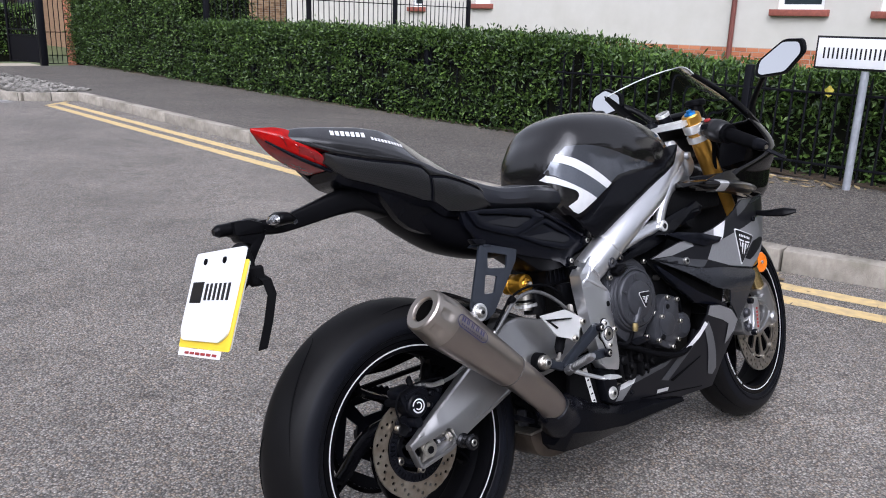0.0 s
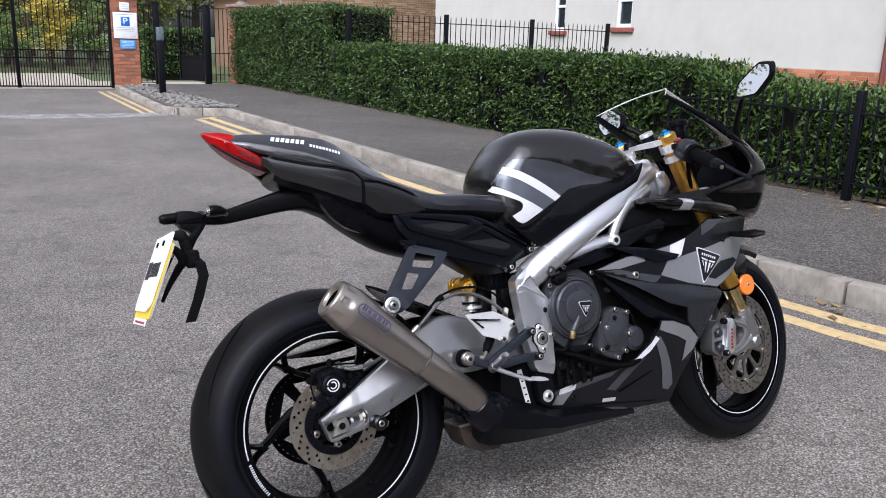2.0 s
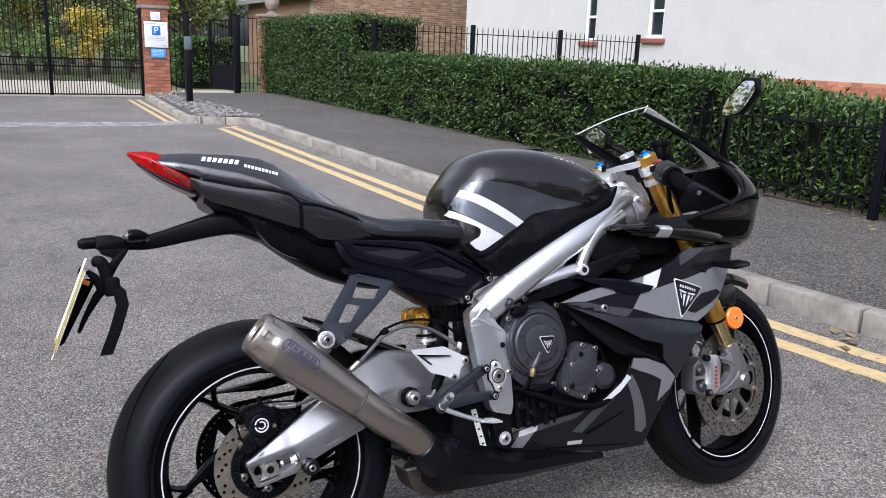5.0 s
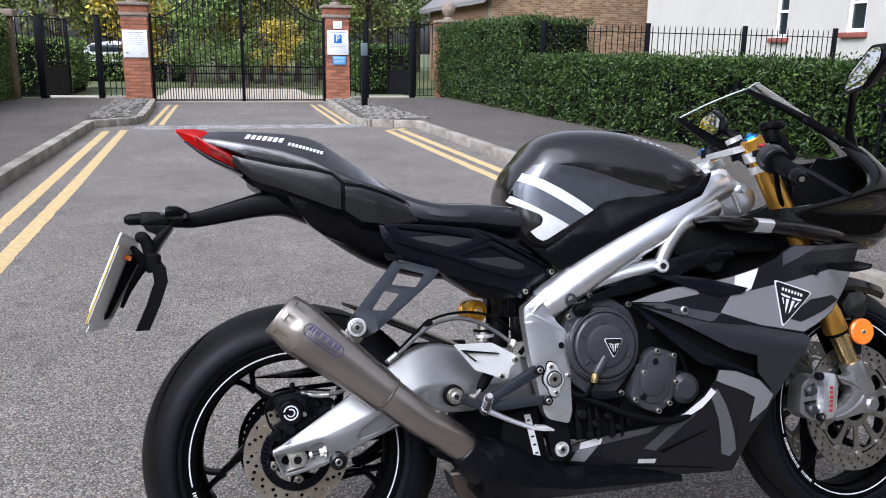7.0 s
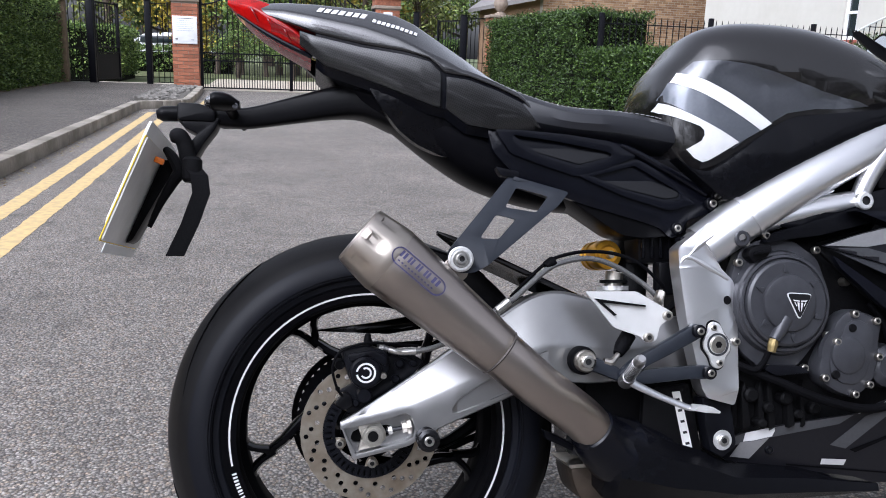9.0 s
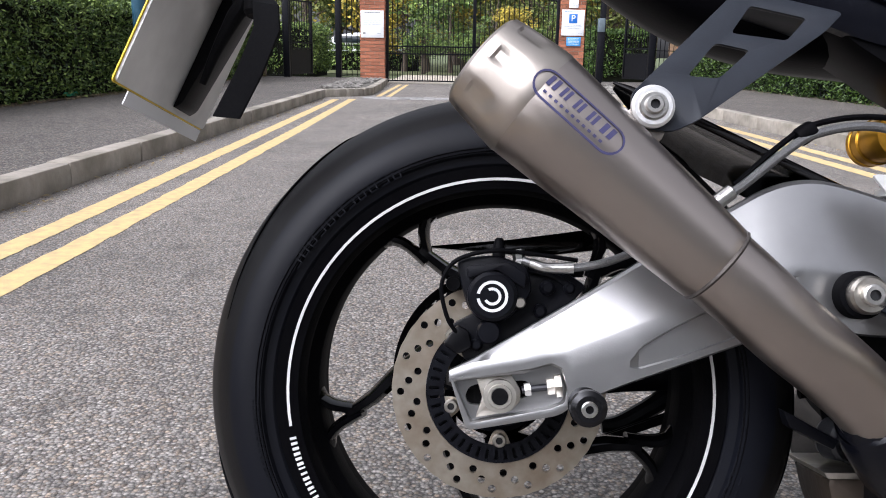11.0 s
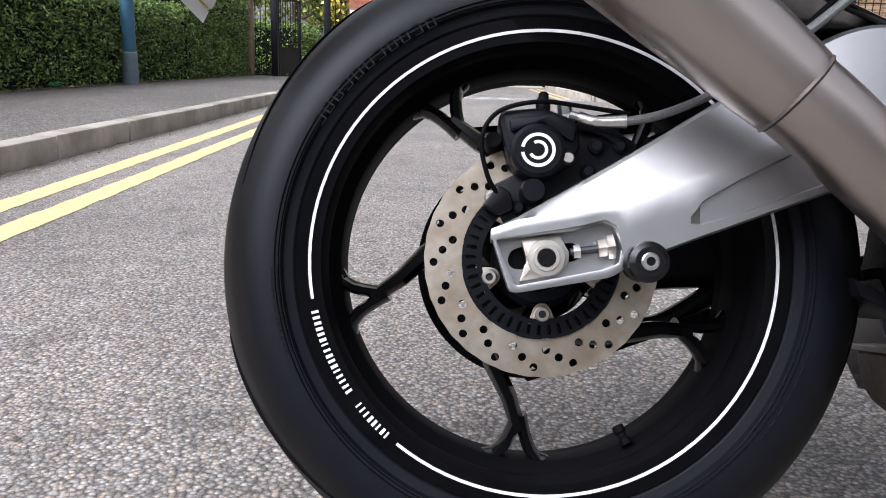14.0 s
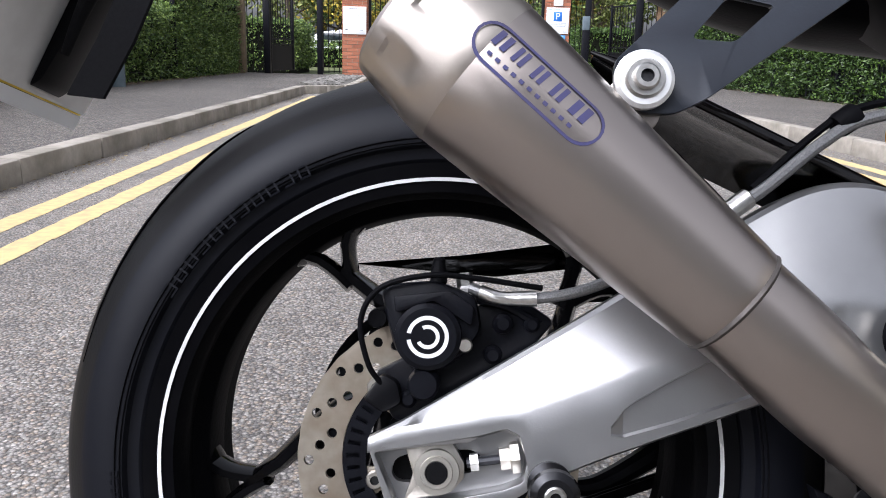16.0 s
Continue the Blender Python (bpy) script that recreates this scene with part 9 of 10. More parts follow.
# ---- tank ----
tank_skin = body([(0.495, 0.040, 0.835, 0.015, 0.040), (0.501, 0.078, 0.840, 0.040, 0.085), (0.517, 0.102, 0.846, 0.068, 0.125), (0.546, 0.121, 0.858, 0.088, 0.165), (0.58, 0.134, 0.872, 0.109, 0.190), (0.63, 0.143, 0.874, 0.124, 0.19), (0.70, 0.149, 0.872, 0.130, 0.17), (0.78, 0.152, 0.872, 0.123, 0.14), (0.86, 0.146, 0.868, 0.106, 0.11), (0.93, 0.130, 0.862, 0.080, 0.07), (0.985, 0.100, 0.860, 0.048, 0.04), (1.005, 0.07, 0.86, 0.02, 0.02)], 96, 8, 2.6, 3.2)
for v in tank_skin.verts:
    # the flank steps in under a crease
    d = float(np.interp(v.co.x, (0.50, 0.53, 0.56, 0.62, 0.72, 0.80, 0.86, 0.95), (0.86, 0.893, 0.908, 0.902, 0.884, 0.866, 0.850, 0.838))) - v.co.z
    f = max(0.0, min(1.0, d / 0.016))
    v.co.y *= 1 - 0.075 * f * f * (3 - 2 * f) * float(np.interp(v.co.x, (0.56, 0.68, 0.84, 0.92), (0, 1, 1, 0)))
tank = part("fuel_tank", tank_skin, TANK_BLACK, bike, "gloss black fuel tank with silver stripes")
tk = keep_mesh(tank)
part("grey_flank", on_surface(tk, [(0.551, 0.909), (0.60, 0.906), (0.645, 0.898), (0.714, 0.878), (0.766, 0.858), (0.84, 0.843), (0.86, 0.836), (0.80, 0.829), (0.756, 0.828), (0.706, 0.820), (0.647, 0.786), (0.612, 0.760), (0.57, 0.780), (0.520, 0.848), (0.528, 0.890)], 0.0010, 0.010), mat("graphite lacquer", (0.066, 0.070, 0.080), 0.20, 0.4, (0.058, 0.062, 0.071), 200, coat=0.6), tank, "graphite grey lower tank flank")
part("stripe_field", on_surface(tk, [(0.500, 0.850), (0.514, 0.877), (0.586, 0.836), (0.660, 0.791), (0.618, 0.768), (0.559, 0.804)], 0.0020, 0.010), mat("blue grey lacquer", (0.125, 0.136, 0.158), 0.22, 0.4, (0.11, 0.12, 0.14), 200, coat=0.5), tank)
part("stripe", on_surface(tk, [(0.515, 0.876), (0.526, 0.892), (0.565, 0.873), (0.604, 0.851), (0.642, 0.827), (0.678, 0.802), (0.658, 0.790), (0.622, 0.813), (0.586, 0.835), (0.550, 0.857)], 0.0034, 0.010), DECAL_WHITE, tank, "white diagonal stripe")
part("stripe", on_surface(tk, [(0.501, 0.8440), (0.497, 0.834), (0.501, 0.826), (0.525, 0.812), (0.554, 0.797), (0.560, 0.790), (0.561, 0.782), (0.557, 0.773), (0.536, 0.760), (0.549, 0.745), (0.562, 0.738), (0.572, 0.741), (0.620, 0.770), (0.590, 0.788), (0.559, 0.806), (0.530, 0.825)], 0.0034, 0.008), DECAL_WHITE, tank, "white hooked stripe")
for k in range(7):
    a, zt = 0.797 + 0.0182 * k, 0.9625 - 0.0045 * k
    part("tank_print", on_surface(tk, [(a, zt), (a + 0.010, zt - 0.0025), (a + 0.011, zt + 0.0018), (a + 0.001, zt + 0.0043)], 0.0010, 0.01), PAINT_SILVER, tank)
def knee_y(x, z):
    """The knee cover: a flat field by the tank, folded in along a ridge that drops towards the beam."""
    ridge = float(np.interp(x, (0.50, 0.606, 0.64, 0.70, 0.75, 0.835, 0.97), (0.74, 0.752, 0.752, 0.750, 0.772, 0.814, 0.88)))
    y = -0.146 - 0.010 * math.sin((x - 0.53) * 6) + 0.25 * max(0, x - 0.88) ** 1.3
    return y + (0.32 * (z - ridge) if z > ridge else 0.10 * (ridge - z))


part("tank_cover", panel([(0.500, 0.742), (0.531, 0.722), (0.560, 0.718), (0.585, 0.732), (0.609, 0.749), (0.655, 0.780), (0.702, 0.808), (0.725, 0.816), (0.80, 0.821), (0.871, 0.827), (0.93, 0.852), (0.975, 0.884), (0.968, 0.862), (0.945, 0.828), (0.895, 0.806), (0.76, 0.748), (0.699, 0.720), (0.610, 0.674), (0.586, 0.672)], knee_y, 0.03, 0.012, r=0.006, swell=0.005), RIDGE_BLACK, bike, "glossy black tank side cover")
part("tank_cap", lathe([(0.0, 0.012), (0.028, 0.012), (0.036, 0.008), (0.036, 0.0)], 32, "z", m=Matrix.Translation((0.80, 0, 0.992))), BLACK_PART, tank)
part("tank_collar", body([(0.93, 0.07, 0.90, 0.035, 0.03), (0.97, 0.075, 0.89, 0.034, 0.03), (1.01, 0.06, 0.875, 0.02, 0.02)]), PAINT_SATIN, bike)

# ---- front end ----
fk_dir = (Vector((1.352, 0, 0.380)) - Vector((1.106, 0, 0.962))).normalized()
FKM = lambda y: Matrix.Translation((1.106, y, 0.962)) @ fk_dir.to_track_quat("X", "Z").to_matrix().to_4x4()
for y in (-0.104, 0.104):
    f0 = part("fork_leg", lathe([(0.0, -0.004), (0.024, -0.004), (0.0268, 0.0), (0.0268, 0.455), (0.0285, 0.460), (0.0285, 0.505), (0.0275, 0.509), (0.0215, 0.510)], 36, "x", m=FKM(y)), GOLD, bike, "gold anodised fork leg")
    part("slider", lathe([(0.0205, 0.50), (0.0205, 0.62)], 32, "x", m=FKM(y)), GOLD_TUBE, f0, "pale gold slider")
    part("fork_cap", lathe([(0.0, -0.017), (0.008, -0.017), (0.009, -0.010), (0.017, -0.009), (0.019, -0.003)], 6, "x", m=FKM(y)), BLUE_ANOD, f0, "blue adjuster cap")
    part("axle_foot", lathe([(0.0212, 0.590), (0.027, 0.592), (0.028, 0.600), (0.028, 0.668), (0.024, 0.676), (0.0, 0.678)], 28, "x", m=FKM(y)), ARM, f0, "silver axle casting")
    part("dust_seal", lathe([(0.0205, 0.508), (0.0268, 0.509), (0.0268, 0.516), (0.0205, 0.519)], 32, "x", m=FKM(y)), RUBBER, f0)
    part("yoke_clamp", lathe([(0.027, 0.024), (0.034, 0.024), (0.034, 0.048), (0.027, 0.048)], 32, "x", closed=True, m=FKM(y)), ALU_LIGHT, bike)
    part("bar_clamp", lathe([(0.027, 0.060), (0.033, 0.060), (0.033, 0.078), (0.027, 0.078)], 32, "x", closed=True, m=FKM(y)), ALU_LIGHT, bike)
part("top_yoke", loft([[(x + 1.085, y, 0.928 + z) for x, y, z in q] for q in ([(-0.03, -0.105, 0), (0.02, -0.105, 0.012), (0.02, -0.105, 0.028), (-0.03, -0.105, 0.016)], [(-0.045, -0.05, 0), (0.015, -0.05, 0.012), (0.015, -0.05, 0.026), (-0.045, -0.05, 0.014)], [(-0.05, 0.05, 0), (0.015, 0.05, 0.012), (0.015, 0.05, 0.026), (-0.05, 0.05, 0.014)], [(-0.03, 0.105, 0), (0.02, 0.105, 0.012), (0.02, 0.105, 0.028), (-0.03, 0.105, 0.016)])]), ALU_LIGHT, bike, "silver top yoke")
part("stem_nut", lathe([(0.0, 0.03), (0.011, 0.03), (0.011, 0.022), (0.019, 0.020), (0.021, 0.0)], 24, "z", m=Matrix.Translation((1.055, 0, 0.936))), BLACK_PART, bike)
part("key_ring", lathe([(0.0165, -0.005), (0.021, -0.006), (0.021, 0.004), (0.0165, 0.005)], 28, "z", closed=True, m=Matrix.Translation((1.132, 0.010, 0.984)) @ Matrix.Rotation(radians(-24), 4, "Y")), ALU_LIGHT, bike, "bright ring on the yoke")
part("ignition_barrel", lathe([(0.0, -0.002), (0.0165, -0.002), (0.020, -0.006), (0.022, -0.030), (0.026, -0.050)], 28, "z", m=Matrix.Translation((1.132, 0.010, 0.984)) @ Matrix.Rotation(radians(-24), 4, "Y")), BLACK_PART, bike, "black ignition lock")
part("lower_yoke", box(1.10, 1.22, -0.135, 0.135, 0.745, 0.785, 0.01), BLACK_PART, bike)
ENGINE_SOFT = mat("grained switch plastic", (0.012, 0.012, 0.013), 0.35, 0, (0.009, 0.009, 0.010), 60, 1, 0.2, 500, spec=0.35)
# right bar: grip, switchgear, lever, reservoir
for sy in (-1, 1):
    g0 = part("handlebar_grip", tube([(1.0835, sy * 0.234, 0.8865), (1.076, sy * 0.262, 0.8745), (1.066, sy * 0.294, 0.861), (1.057, sy * 0.326, 0.848)], [0.0185, 0.0185, 0.0180, 0.0172], 24), RUBBER, bike, "black rubber grip")
    part("grip_flange", tube([(1.087, sy * 0.223, 0.891), (1.0832, sy * 0.236, 0.886)], [0.0275, 0.0265], 24, steps=1), RUBBER, g0)
    bw = part("bar_weight", tube([(1.058, sy * 0.322, 0.8495), (1.053, sy * 0.340, 0.842), (1.049, sy * 0.356, 0.835)], [0.0165, 0.0160, 0.0115], 20), BLACK_PART, g0, "black tapered bar end weight")
    part("end_bolt", tube([(1.0493, sy * 0.355, 0.8353), (1.0485, sy * 0.358, 0.834)], [0.0062, 0.0058], 12, steps=1), STEEL, bw)
    part("bar_tube", tube([(1.128, sy * 0.105, 0.918), (1.105, sy * 0.16, 0.912), (1.088, sy * 0.21, 0.897)], 0.011, 14), BLACK_PART, g0)
    sw = part("switch_box", tube([(1.112, sy * 0.142, 0.914), (1.106, sy * 0.165, 0.911), (1.098, sy * 0.190, 0.904), (1.090, sy * 0.212, 0.896), (1.087, sy * 0.222, 0.892)], [0.020, 0.029, 0.033, 0.031, 0.025], 20), ENGINE_SOFT, bike, "black switch housing")
    part("switch_cap", box(1.070, 1.088, sy * 0.166 - 0.010, sy * 0.166 + 0.010, 0.912, 0.928, 0.003), BLACK_PART, sw)
    part("cable_guide", tube([(1.12, sy * 0.165, 0.895), (1.135, sy * 0.150, 0.870), (1.150, sy * 0.135, 0.830), (1.170, sy * 0.12, 0.790)], 0.006, 8), RUBBER, sw)
    lv = part("lever", tube([(1.122, sy * 0.170, 0.905), (1.142, sy * 0.205, 0.885), (1.162, sy * 0.250, 0.856), (1.174, sy * 0.295, 0.824), (1.179, sy * 0.335, 0.799)], [0.010, 0.0075, 0.0065, 0.006, 0.0062], 12, flat=0.65), BLACK_PART, bike, "black hand lever")
    part("lever_pivot", tube([(1.118, sy * 0.168, 0.922), (1.118, sy * 0.168, 0.890)], [0.008, 0.008], 12, steps=1), BOLT, lv)
    part("master_cylinder", tube([(1.145, sy * 0.115, 0.930), (1.135, sy * 0.145, 0.922), (1.122, sy * 0.172, 0.908)], [0.015, 0.016, 0.012], 14), ENGINE_SOFT, bike, "black brake master cylinder" if sy < 0 else "black clutch lever perch")
    part("perch_clamp", tube([(1.118, sy * 0.128, 0.917), (1.114, sy * 0.142, 0.915)], [0.0185, 0.0185], 16, steps=1), ALU if sy < 0 else BLACK_PART, bike)
part("kill_switch", box(1.083, 1.096, -0.176, -0.160, 0.933, 0.942, 0.003), DECAL_RED, bike, "red switch")
part("switch_panel", box(1.092, 1.128, -0.176, -0.142, 0.934, 0.940, 0.003), ENGINE, bike)
part("brake_reservoir", lathe([(0.019, 0.0), (0.021, 0.004), (0.021, 0.032), (0.029, 0.033), (0.030, 0.036), (0.030, 0.047), (0.027, 0.051), (0.0, 0.051)], 32, "z", m=Matrix.Translation((1.186, -0.072, 0.960))), BLACK_PLASTIC, bike, "black brake fluid reservoir")
part("reservoir_stay", tube([(1.14, -0.12, 0.915), (1.165, -0.10, 0.935), (1.186, -0.072, 0.962)], 0.005, 8), BLACK_PART, bike)
part("front_hose", tube([(1.12, -0.12, 0.90), (1.18, -0.13, 0.86), (1.20, -0.10, 0.76), (1.25, -0.09, 0.65)], 0.005, 8), RUBBER, bike)
part("dash", box(1.20, 1.235, -0.085, 0.085, 0.905, 0.985, 0.01, m=Matrix.Translation((1.21, 0, 0.94)) @ Matrix.Rotation(radians(-30), 4, "Y") @ Matrix.Translation((-1.21, 0, -0.94))), BLACK_PLASTIC, bike, "black instrument panel")
part("cockpit_lining", panel([(1.17, 0.795), (1.34, 0.81), (1.38, 0.86), (1.35, 0.905), (1.28, 0.915), (1.22, 0.85)], flat_y(-0.11), 0.004, 0.05), BLACK_PLASTIC, bike)


# nose cowl: level curves from the right edge round the tip to the left edge
def cowl(levels, n=22):
    secs = []
    for z, xb, xt, w_, e in levels:
        ring = []
        for j in range(n + 1):
            a = math.pi * (j / n - 0.5)
            c, s = math.cos(a), math.sin(a)
            ring.append((xb + (xt - xb) * abs(c) ** (2 / e), w_ * math.copysign(abs(s) ** (2 / 2.6), s), z))
        secs.append(ring)
    return loft(secs, close=False)


nose_rows = _spline_n([[0.690, 1.30, 1.455, 0.150, 2.0], [0.715, 1.20, 1.50, 0.176, 2.0], [0.745, 1.10, 1.525, 0.192, 2.0], [0.775, 1.10, 1.535, 0.198, 2.0], [0.800, 1.22, 1.532, 0.198, 2.0], [0.83, 1.335, 1.52, 0.194, 2.0], [0.87, 1.345, 1.50, 0.187, 2.0], [0.91, 1.315, 1.465, 0.178, 2.0], [0.935, 1.293, 1.438, 0.172, 2.0]], 3)
nose = part("nose_cowl", cowl(nose_rows), PAINT_BLACK, bike, "gloss black nose fairing")
nose.modifiers.new("skin", "SOLIDIFY").thickness = 0.004
scr_rows = []
for f in [k / 12 for k in range(13)]:
    c_top = Vector((1.206 + 0.235 * f, 0, 1.122 - 0.155 * f - 0.045 * f * f))
    c_side = Vector((1.066 + 0.317 * f, 0.160 + 0.018 * math.sin(math.pi * f), 1.071 - 0.150 * f - 0.012 * f * f))
    ring = []
    for j in range(33):
        u = j / 16 - 1
        w = max(0.0, math.sqrt(u * u + 0.006) - 0.0775 * (1 - abs(u)))
        ring.append((c_top.x + (c_side.x - c_top.x) * w ** 1.05, c_side.y * u * (1 + 0.10 * (1 - abs(u))), c_top.z + (c_side.z - c_top.z) * w ** 1.5))
    scr_rows.append(ring)
screen = part("windscreen", loft(scr_rows, close=False), SCREEN, bike, "clear lightly tinted windscreen")
screen.visible_shadow = False
part("screen_edge", tube([Vector(p) for p in scr_rows[0]], 0.0019, 8, steps=1), mat("milky screen edge", (0.50, 0.52, 0.51), 0.3, 0, (0.44, 0.46, 0.45), 50), screen)
for sy in (-1, 1):
    sd_ = [Vector(r[0 if sy < 0 else -1]) for r in scr_rows]
    strip_ = []
    for k, p in enumerate(sd_):
        w = 0.003 + 0.012 * min(1, (k + 0.2) / 8) if sy < 0 else 0.006 + 0.014 * min(1, (k + 0.4) / 4)
        strip_.append([tuple(p + Vector((dx, sy * dy, dz))) for dx, dy, dz in ((-0.004, 0.004, 0.004), (0.0, 0.005, -w * 0.5), (-0.006, 0.002, -w), (-0.008, -0.006, -w), (-0.004, -0.006, 0.0), (0.004, -w * 0.5, 0.004))])
    part("screen_border", loft(strip_), BLACK_PLASTIC, bike, "black lower border of the screen")
    for k in (5, 8):
        bolt(bike, sd_[k].x, sd_[k].y - 0.004 if sy < 0 else sd_[k].y + 0.012, sd_[k].z - 0.014, 0.006, 0.004, BLACK_PART, "screen_bolt")
def fairing_arm(x0, x1, grow=0.0):
    """The arm above the vent: a lit upper face, an overhanging flank; from x0 to x1."""
    secs = []
    for k in range(25):
        x = x0 + (x1 - x0) * k / 24
        zt = float(np.interp(x, (0.905, 0.93, 0.99, 1.149, 1.306, 1.40), (0.768, 0.771, 0.767, 0.751, 0.729, 0.712))) + grow
        zl = float(np.interp(x, (0.905, 0.93, 0.995, 1.078, 1.189, 1.303, 1.40), (0.762, 0.753, 0.742, 0.734, 0.716, 0.700, 0.698))) - grow
        fy = fair_y(x, 0.7) + 0.026 - 0.022 * min(1.0, max(0.0, (x - 0.905) / 0.12)) - grow
        secs.append([(x, fy + a, z) for a, z in ((0.020, zl), (0.006, 0.5 * (zl + zt) - 0.002), (0.0, zt - 0.007), (0.003, zt - 0.001), (0.012, zt + 0.004), (0.045, zt + 0.010), (0.050, zl))])
    return loft(secs)


part("fairing_arm", fairing_arm(0.905, 1.080), PAINT_BLACK, bike, "gloss black fairing arm")
part("arm_extension", fairing_arm(1.080, 1.405), CARBON, bike, "carbon fairing edge")
part("arm_band", fairing_arm(1.036, 1.077, 0.0012), PAINT_SILVER, bike, "silver band")
part("nose_side", panel([(0.985, 0.768), (1.06, 0.766), (1.16, 0.756), (1.32, 0.728), (1.41, 0.705), (1.44, 0.73), (1.40, 0.80), (1.30, 0.808), (1.18, 0.792), (1.06, 0.784)], lambda x, z: fair_y(x, z) + 0.022, 0.004, 0.03), PAINT_BLACK, bike)
part("left_fairing", panel([(0.735, 0.59), (0.84, 0.62), (1.03, 0.66), (1.345, 0.70), (1.22, 0.54), (1.08, 0.38), (0.978, 0.196), (0.62, 0.24), (0.92, 0.44)], lambda x, z: 0.205, 0.004, 0.06), PAINT_DARKGREY, bike, "dark graphite far side fairing")

# mirrors
MH = [(-0.238, 1.050), (-0.244, 1.088), (-0.325, 1.129), (-0.382, 1.112), (-0.390, 1.076), (-0.336, 1.030), (-0.252, 1.040)]
for sy in (1, -1):
    turn, tip, wide = (0.30, 0.37, 1.17) if sy > 0 else (0.04, 0.34, 1.0)
    outl = rounded([((-0.318 + (y + 0.318) * wide) * sy, z) for y, z in MH], 0.014)
    def face(k, x0, x1, y0=-0.318, z0=1.078):
        rows = []
        for x, s_ in ((x0, k - 0.03), (x0 - 0.002, k), (x0 + 0.008, k + 0.04), ((x0 + x1) / 2, 0.92), (x1, 0.60)):
            rows.append([(x + turn * (y0 * sy + (y - y0 * sy) * s_ - y0 * sy) + tip * (z - z0) * s_, y0 * sy + (y - y0 * sy) * s_, z0 + (z - z0) * s_) for y, z in outl])
        return loft(rows)
    mh = part("mirror", face(1.0, 1.252, 1.290), BLACK_PLASTIC, bike, "black wing mirror")
    b = bmesh.new()
    b.faces.new([b.verts.new((1.2490 + turn * 0.86 * (y + 0.318 * sy) + tip * 0.86 * (z - 1.078), -0.318 * sy + (y + 0.318 * sy) * 0.86, 1.078 + (z - 1.078) * 0.86)) for y, z in outl])
    bmesh.ops.recalc_face_normals(b, faces=b.faces)
    part("mirror_glass", b, MIRROR, mh, smooth=0)
    part("mirror_stalk", tube([(1.268, -0.262 * sy, 1.052), (1.292, -0.225 * sy, 1.025), (1.318, -0.178 * sy, 0.975), (1.34, -0.155 * sy, 0.935)], [0.012, 0.011, 0.013, 0.018], 14, flat=0.7), BLACK_PLASTIC, mh)

# front brakes, mudguard, reflector, indicator
fh = [circle(FX + r * math.cos(2 * math.pi * (i + d) / 24), FZ + r * math.sin(2 * math.pi * (i + d) / 24), 0.0042, 8) for i in range(24) for r, d in ((0.128, 0.0), (0.1385, 0.33), (0.148, 0.66))]
fh.append(circle(FX, FZ, 0.118, 64))
for y in (-0.071, 0.067):
    fd = part("front_brake_disc", slab(circle(FX, FZ, 0.155, 96), y, y + 0.0045, 0, fh), DISC_FRONT, bike, "drilled steel front brake disc")
    win = [[(FX + r * math.cos(a), FZ + r * math.sin(a)) for r, a in ((0.050, a0 - 0.20), (0.074, a0 - 0.24), (0.098, a0 - 0.23), (0.107, a0 - 0.12), (0.107, a0 + 0.10), (0.098, a0 + 0.21), (0.074, a0 + 0.20), (0.050, a0 + 0.16))] for a0 in [2 * math.pi * k / 10 for k in range(10)]]
    part("disc_carrier", slab(circle(FX, FZ, 0.1125, 72), y + 0.001, y + 0.0055, 0, win + [circle(FX, FZ, 0.034, 32)]), DISC_FRONT, fd, "silver spoked disc carrier")
    for k in range(10):
        a = 2 * math.pi * (k + 0.5) / 10
        part("disc_button", lathe([(0.004, -0.004), (0.0075, -0.004), (0.0085, -0.001), (0.0085, 0.006)], 14, m=Matrix.Translation((FX + 0.1155 * math.cos(a), y, FZ + 0.1155 * math.sin(a)))), STEEL, fd)
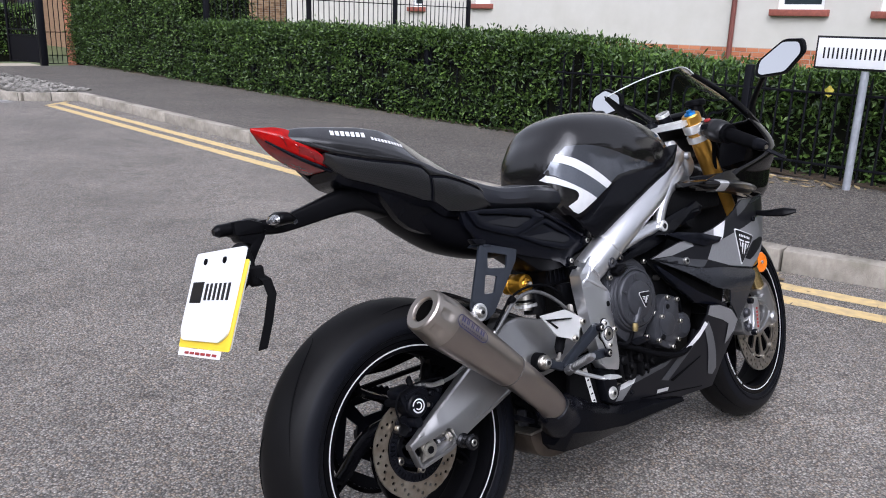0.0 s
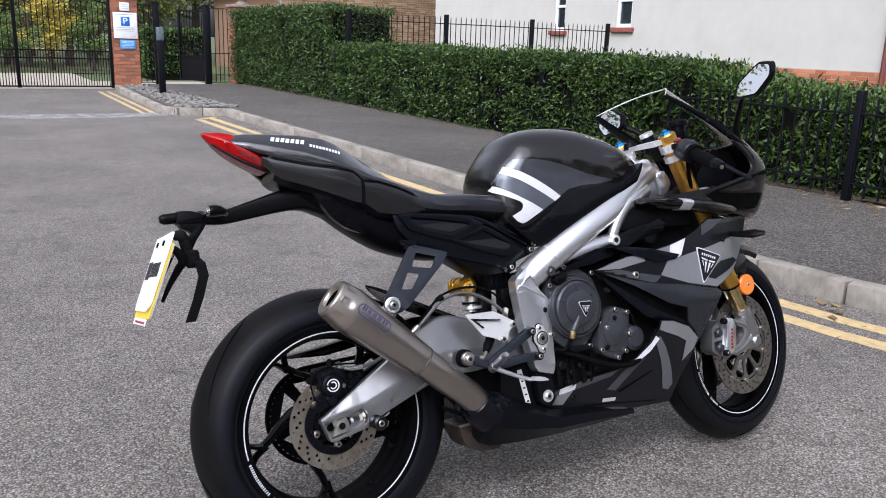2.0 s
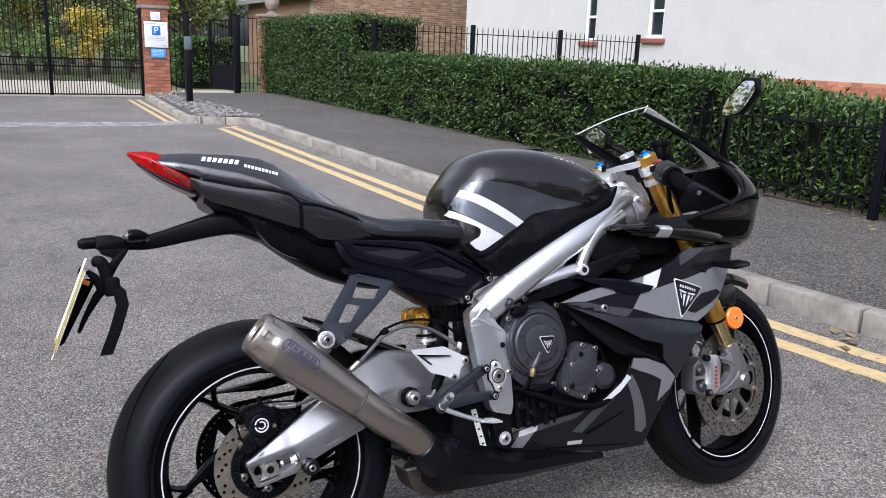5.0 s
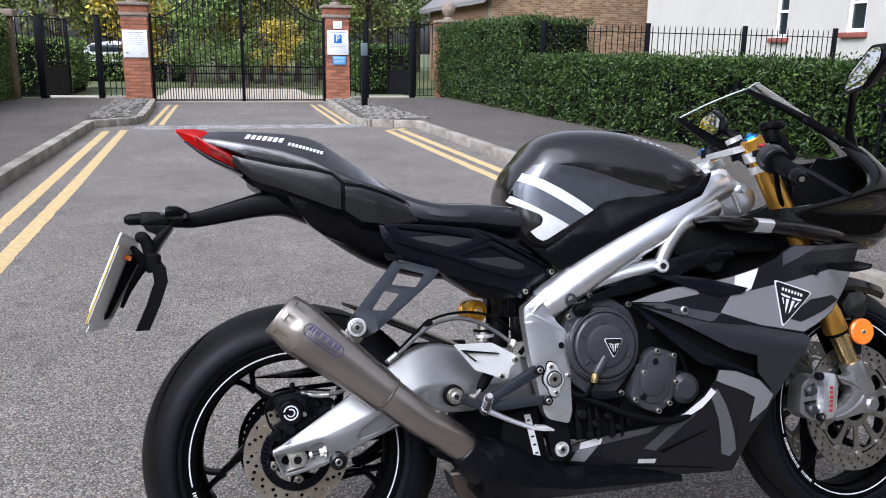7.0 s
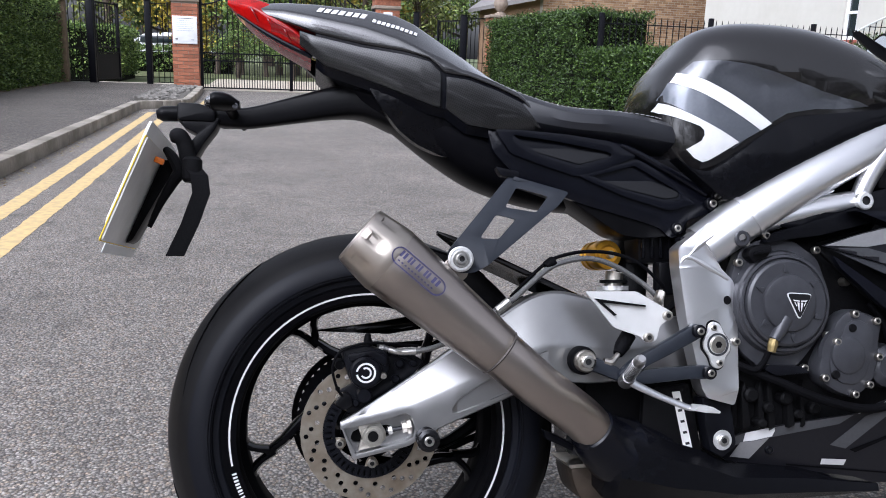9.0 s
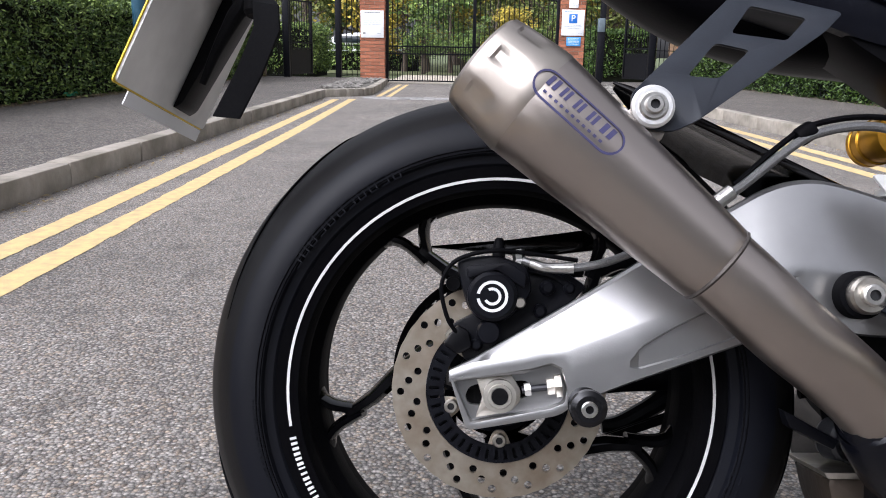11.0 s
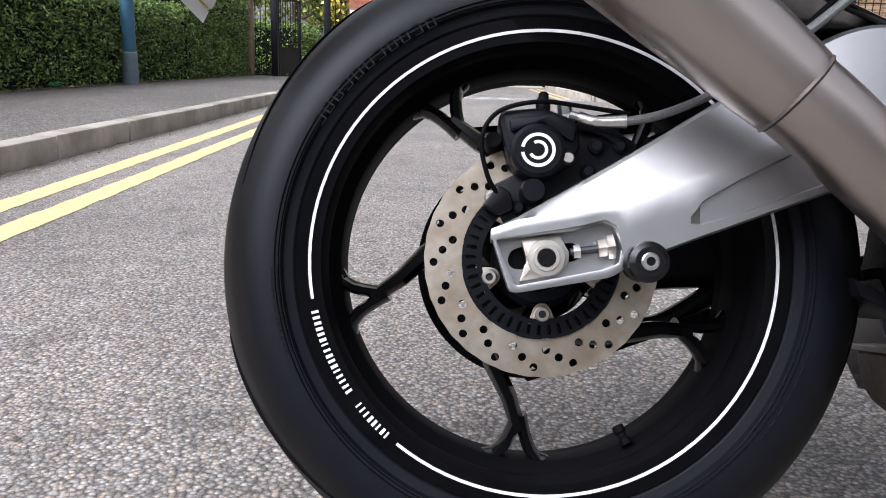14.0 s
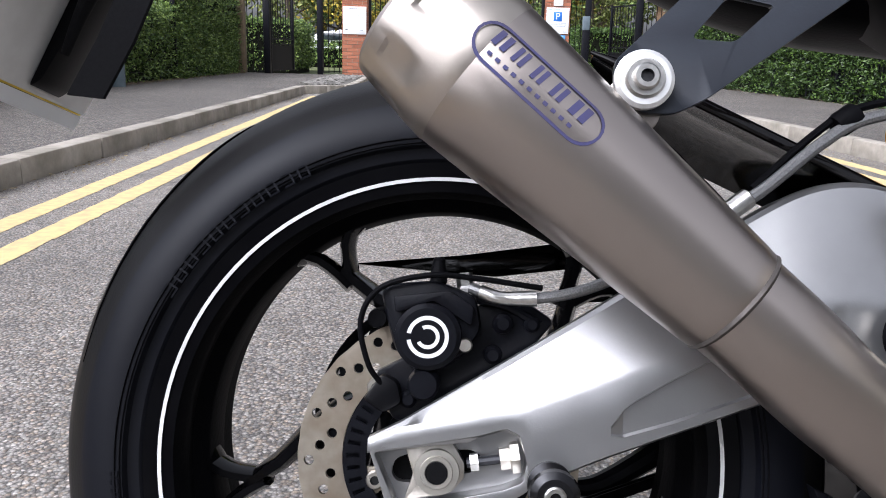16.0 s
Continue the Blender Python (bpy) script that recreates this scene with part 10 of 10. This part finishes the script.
for y, sg in ((-0.128, -1), (0.060, 1)):
    lo_, hi_ = (y, y + 0.034)
    fc = part("front_caliper", slab(rounded([(1.214, 0.404), (1.252, 0.397), (1.262, 0.372), (1.254, 0.338), (1.250, 0.312), (1.236, 0.293), (1.196, 0.289), (1.190, 0.306), (1.206, 0.322), (1.212, 0.347), (1.216, 0.372), (1.206, 0.390)], 0.006), lo_, hi_, 0.005), ALU, bike, "silver radial front brake caliper")
    for z0 in (0.318, 0.362):
        part("piston_boss", lathe([(0.0, -0.006), (0.010, -0.005), (0.0135, 0.0), (0.0145, 0.018)], 24, m=Matrix.Translation((1.183, y + 0.006, z0))), ENGINE, fc, "dark piston boss")
    part("caliper_bridge", slab(rounded([(1.206, 0.398), (1.190, 0.396), (1.160, 0.378), (1.152, 0.340), (1.150, 0.312), (1.172, 0.296), (1.196, 0.291), (1.206, 0.322), (1.214, 0.372)], 0.006), lo_ + 0.012, hi_ + 0.02, 0.004, [rounded([(1.166, 0.366), (1.198, 0.380), (1.202, 0.352), (1.168, 0.346)], 0.004), rounded([(1.162, 0.336), (1.200, 0.338), (1.192, 0.308), (1.166, 0.312)], 0.004)]), ARM, fc, "windowed caliper bridge")
    part("bridge_back", slab([(1.160, 0.374), (1.202, 0.390), (1.208, 0.34), (1.192, 0.298), (1.156, 0.312)], lo_ + 0.03, hi_ + 0.012, 0.0), ENGINE_DARK, fc)
    if sg < 0:
        for k in range(6):
            part("caliper_print", slab([(1.2245 + 0.0012 * k, 0.309 + 0.0105 * k), (1.2335 + 0.0012 * k, 0.308 + 0.0105 * k), (1.2345 + 0.0012 * k, 0.315 + 0.0105 * k), (1.2255 + 0.0012 * k, 0.316 + 0.0105 * k)], y - 0.0008, y), DECAL_RED, fc)
        bolt(fc, 1.203, -0.124, 0.394, 0.0095, 0.010, BLACK_PART, "caliper_bolt")
        bolt(fc, 1.198, -0.126, 0.300, 0.0095, 0.010, BLACK_PART, "caliper_bolt")
        bolt(fc, 1.198, -0.131, 0.300, 0.005, 0.007, STEEL, "caliper_bolt")
    arm_ = part("caliper_arm", slab(rounded([(1.262, 0.391), (1.300, 0.386), (1.318, 0.398), (1.362, 0.392), (1.376, 0.360), (1.386, 0.334), (1.392, 0.306), (1.372, 0.292), (1.335, 0.294), (1.258, 0.283), (1.232, 0.292), (1.240, 0.305), (1.282, 0.320), (1.308, 0.340), (1.306, 0.362), (1.280, 0.368)], 0.007), y + 0.008, y + 0.034, 0.005), ARM, bike, "silver axle and caliper casting")
    for q in ([(1.270, 0.383), (1.305, 0.372), (1.335, 0.352), (1.365, 0.325)], [(1.250, 0.292), (1.290, 0.301), (1.330, 0.322), (1.350, 0.345)], [(1.318, 0.392), (1.335, 0.360), (1.352, 0.335), (1.368, 0.316)]):
        part("casting_rib", tube([(x, y + 0.009, z) for x, z in q], [0.0035, 0.005, 0.005, 0.0035], 8), ARM, arm_)
    part("axle_boss", lathe([(0.009, -0.004), (0.014, -0.004), (0.018, 0.0), (0.020, 0.006), (0.020, 0.03)], 28, m=Matrix.Translation((FX, y + 0.004, FZ + 0.012))), ARM, arm_)
    part("axle_hollow", lathe([(0.0, 0.004), (0.010, 0.004), (0.010, -0.003)], 24, m=Matrix.Translation((FX, y + 0.004, FZ + 0.012))), ENGINE_DARK, arm_)
part("front_axle", lathe([(0.009, -0.110), (0.013, -0.110), (0.016, -0.107), (0.016, 0.10)], 28, m=Matrix.Translation((FX, 0, FZ + 0.012))), BLACK_PART, bike)
part("front_mudguard", loft([[(FX + r * math.cos(a), y, FZ + r * math.sin(a)) for y, r in ((-0.068, 0.285), (-0.072, 0.300), (-0.058, 0.318), (-0.03, 0.326), (0, 0.328), (0.03, 0.326), (0.058, 0.318), (0.072, 0.300), (0.068, 0.285), (0.055, 0.313), (0, 0.323), (-0.055, 0.313))] for a in [radians(66 + 80 * k / 12) for k in range(13)]]), PAINT_BLACK, bike, "gloss black front mudguard")
part("mudguard_cheek", panel([(1.332, 0.552), (1.357, 0.520), (1.405, 0.522), (1.418, 0.565), (1.40, 0.585), (1.36, 0.582)], flat_y(-0.082), 0.01, 0.03, r=0.006, swell=0.004), CARBON, bike, "carbon mudguard cheek")
part("mudguard_tip", slab(rounded([(1.40, 0.572), (1.43, 0.592), (1.50, 0.588), (1.46, 0.565)], 0.004), -0.03, 0.03, 0.003), PAINT_BLACK, bike)
rf = part("side_reflector", lathe([(0.0, -0.104), (0.0285, -0.104), (0.0322, -0.101), (0.0322, -0.093)], 40, m=Matrix.Translation((1.380, 0, 0.487))), ORANGE, bike, "round amber reflector")
bolt(rf, 1.380, -0.104, 0.487, 0.005, 0.003, BOLT, "reflector_screw")
part("reflector_stay", slab(rounded([(1.345, 0.43), (1.365, 0.53), (1.395, 0.52), (1.38, 0.43)], 0.006), -0.092, -0.084, 0.002), BLACK_PART, bike)
for sy in (-1, 1):
    ind = part("front_indicator", tube([(1.225, sy * 0.190, 0.655), (1.215, sy * 0.235, 0.650), (1.222, sy * 0.285, 0.648), (1.235, sy * 0.315, 0.647)], [0.008, 0.010, 0.015, 0.006], 14, flat=0.6), BLACK_PLASTIC, bike, "slim black front indicator")
bolt(bike, 1.172, -0.216, 0.640, 0.007, 0.005, BLACK_PART, "indicator_bolt")

# the bars stand a little to the left, and the front wheel with them
TURN = Matrix.Translation((FX - 0.006, 0, FZ)) @ Matrix.Rotation(radians(8), 4, "Z") @ Matrix.Translation((-FX, 0, -FZ))
for ob in bike.children:
    if ob.name.split(".")[0] in ("front_wheel", "front_brake_disc", "front_axle", "front_caliper", "caliper_arm", "front_mudguard", "mudguard_cheek", "mudguard_tip"):
        ob.matrix_local = TURN
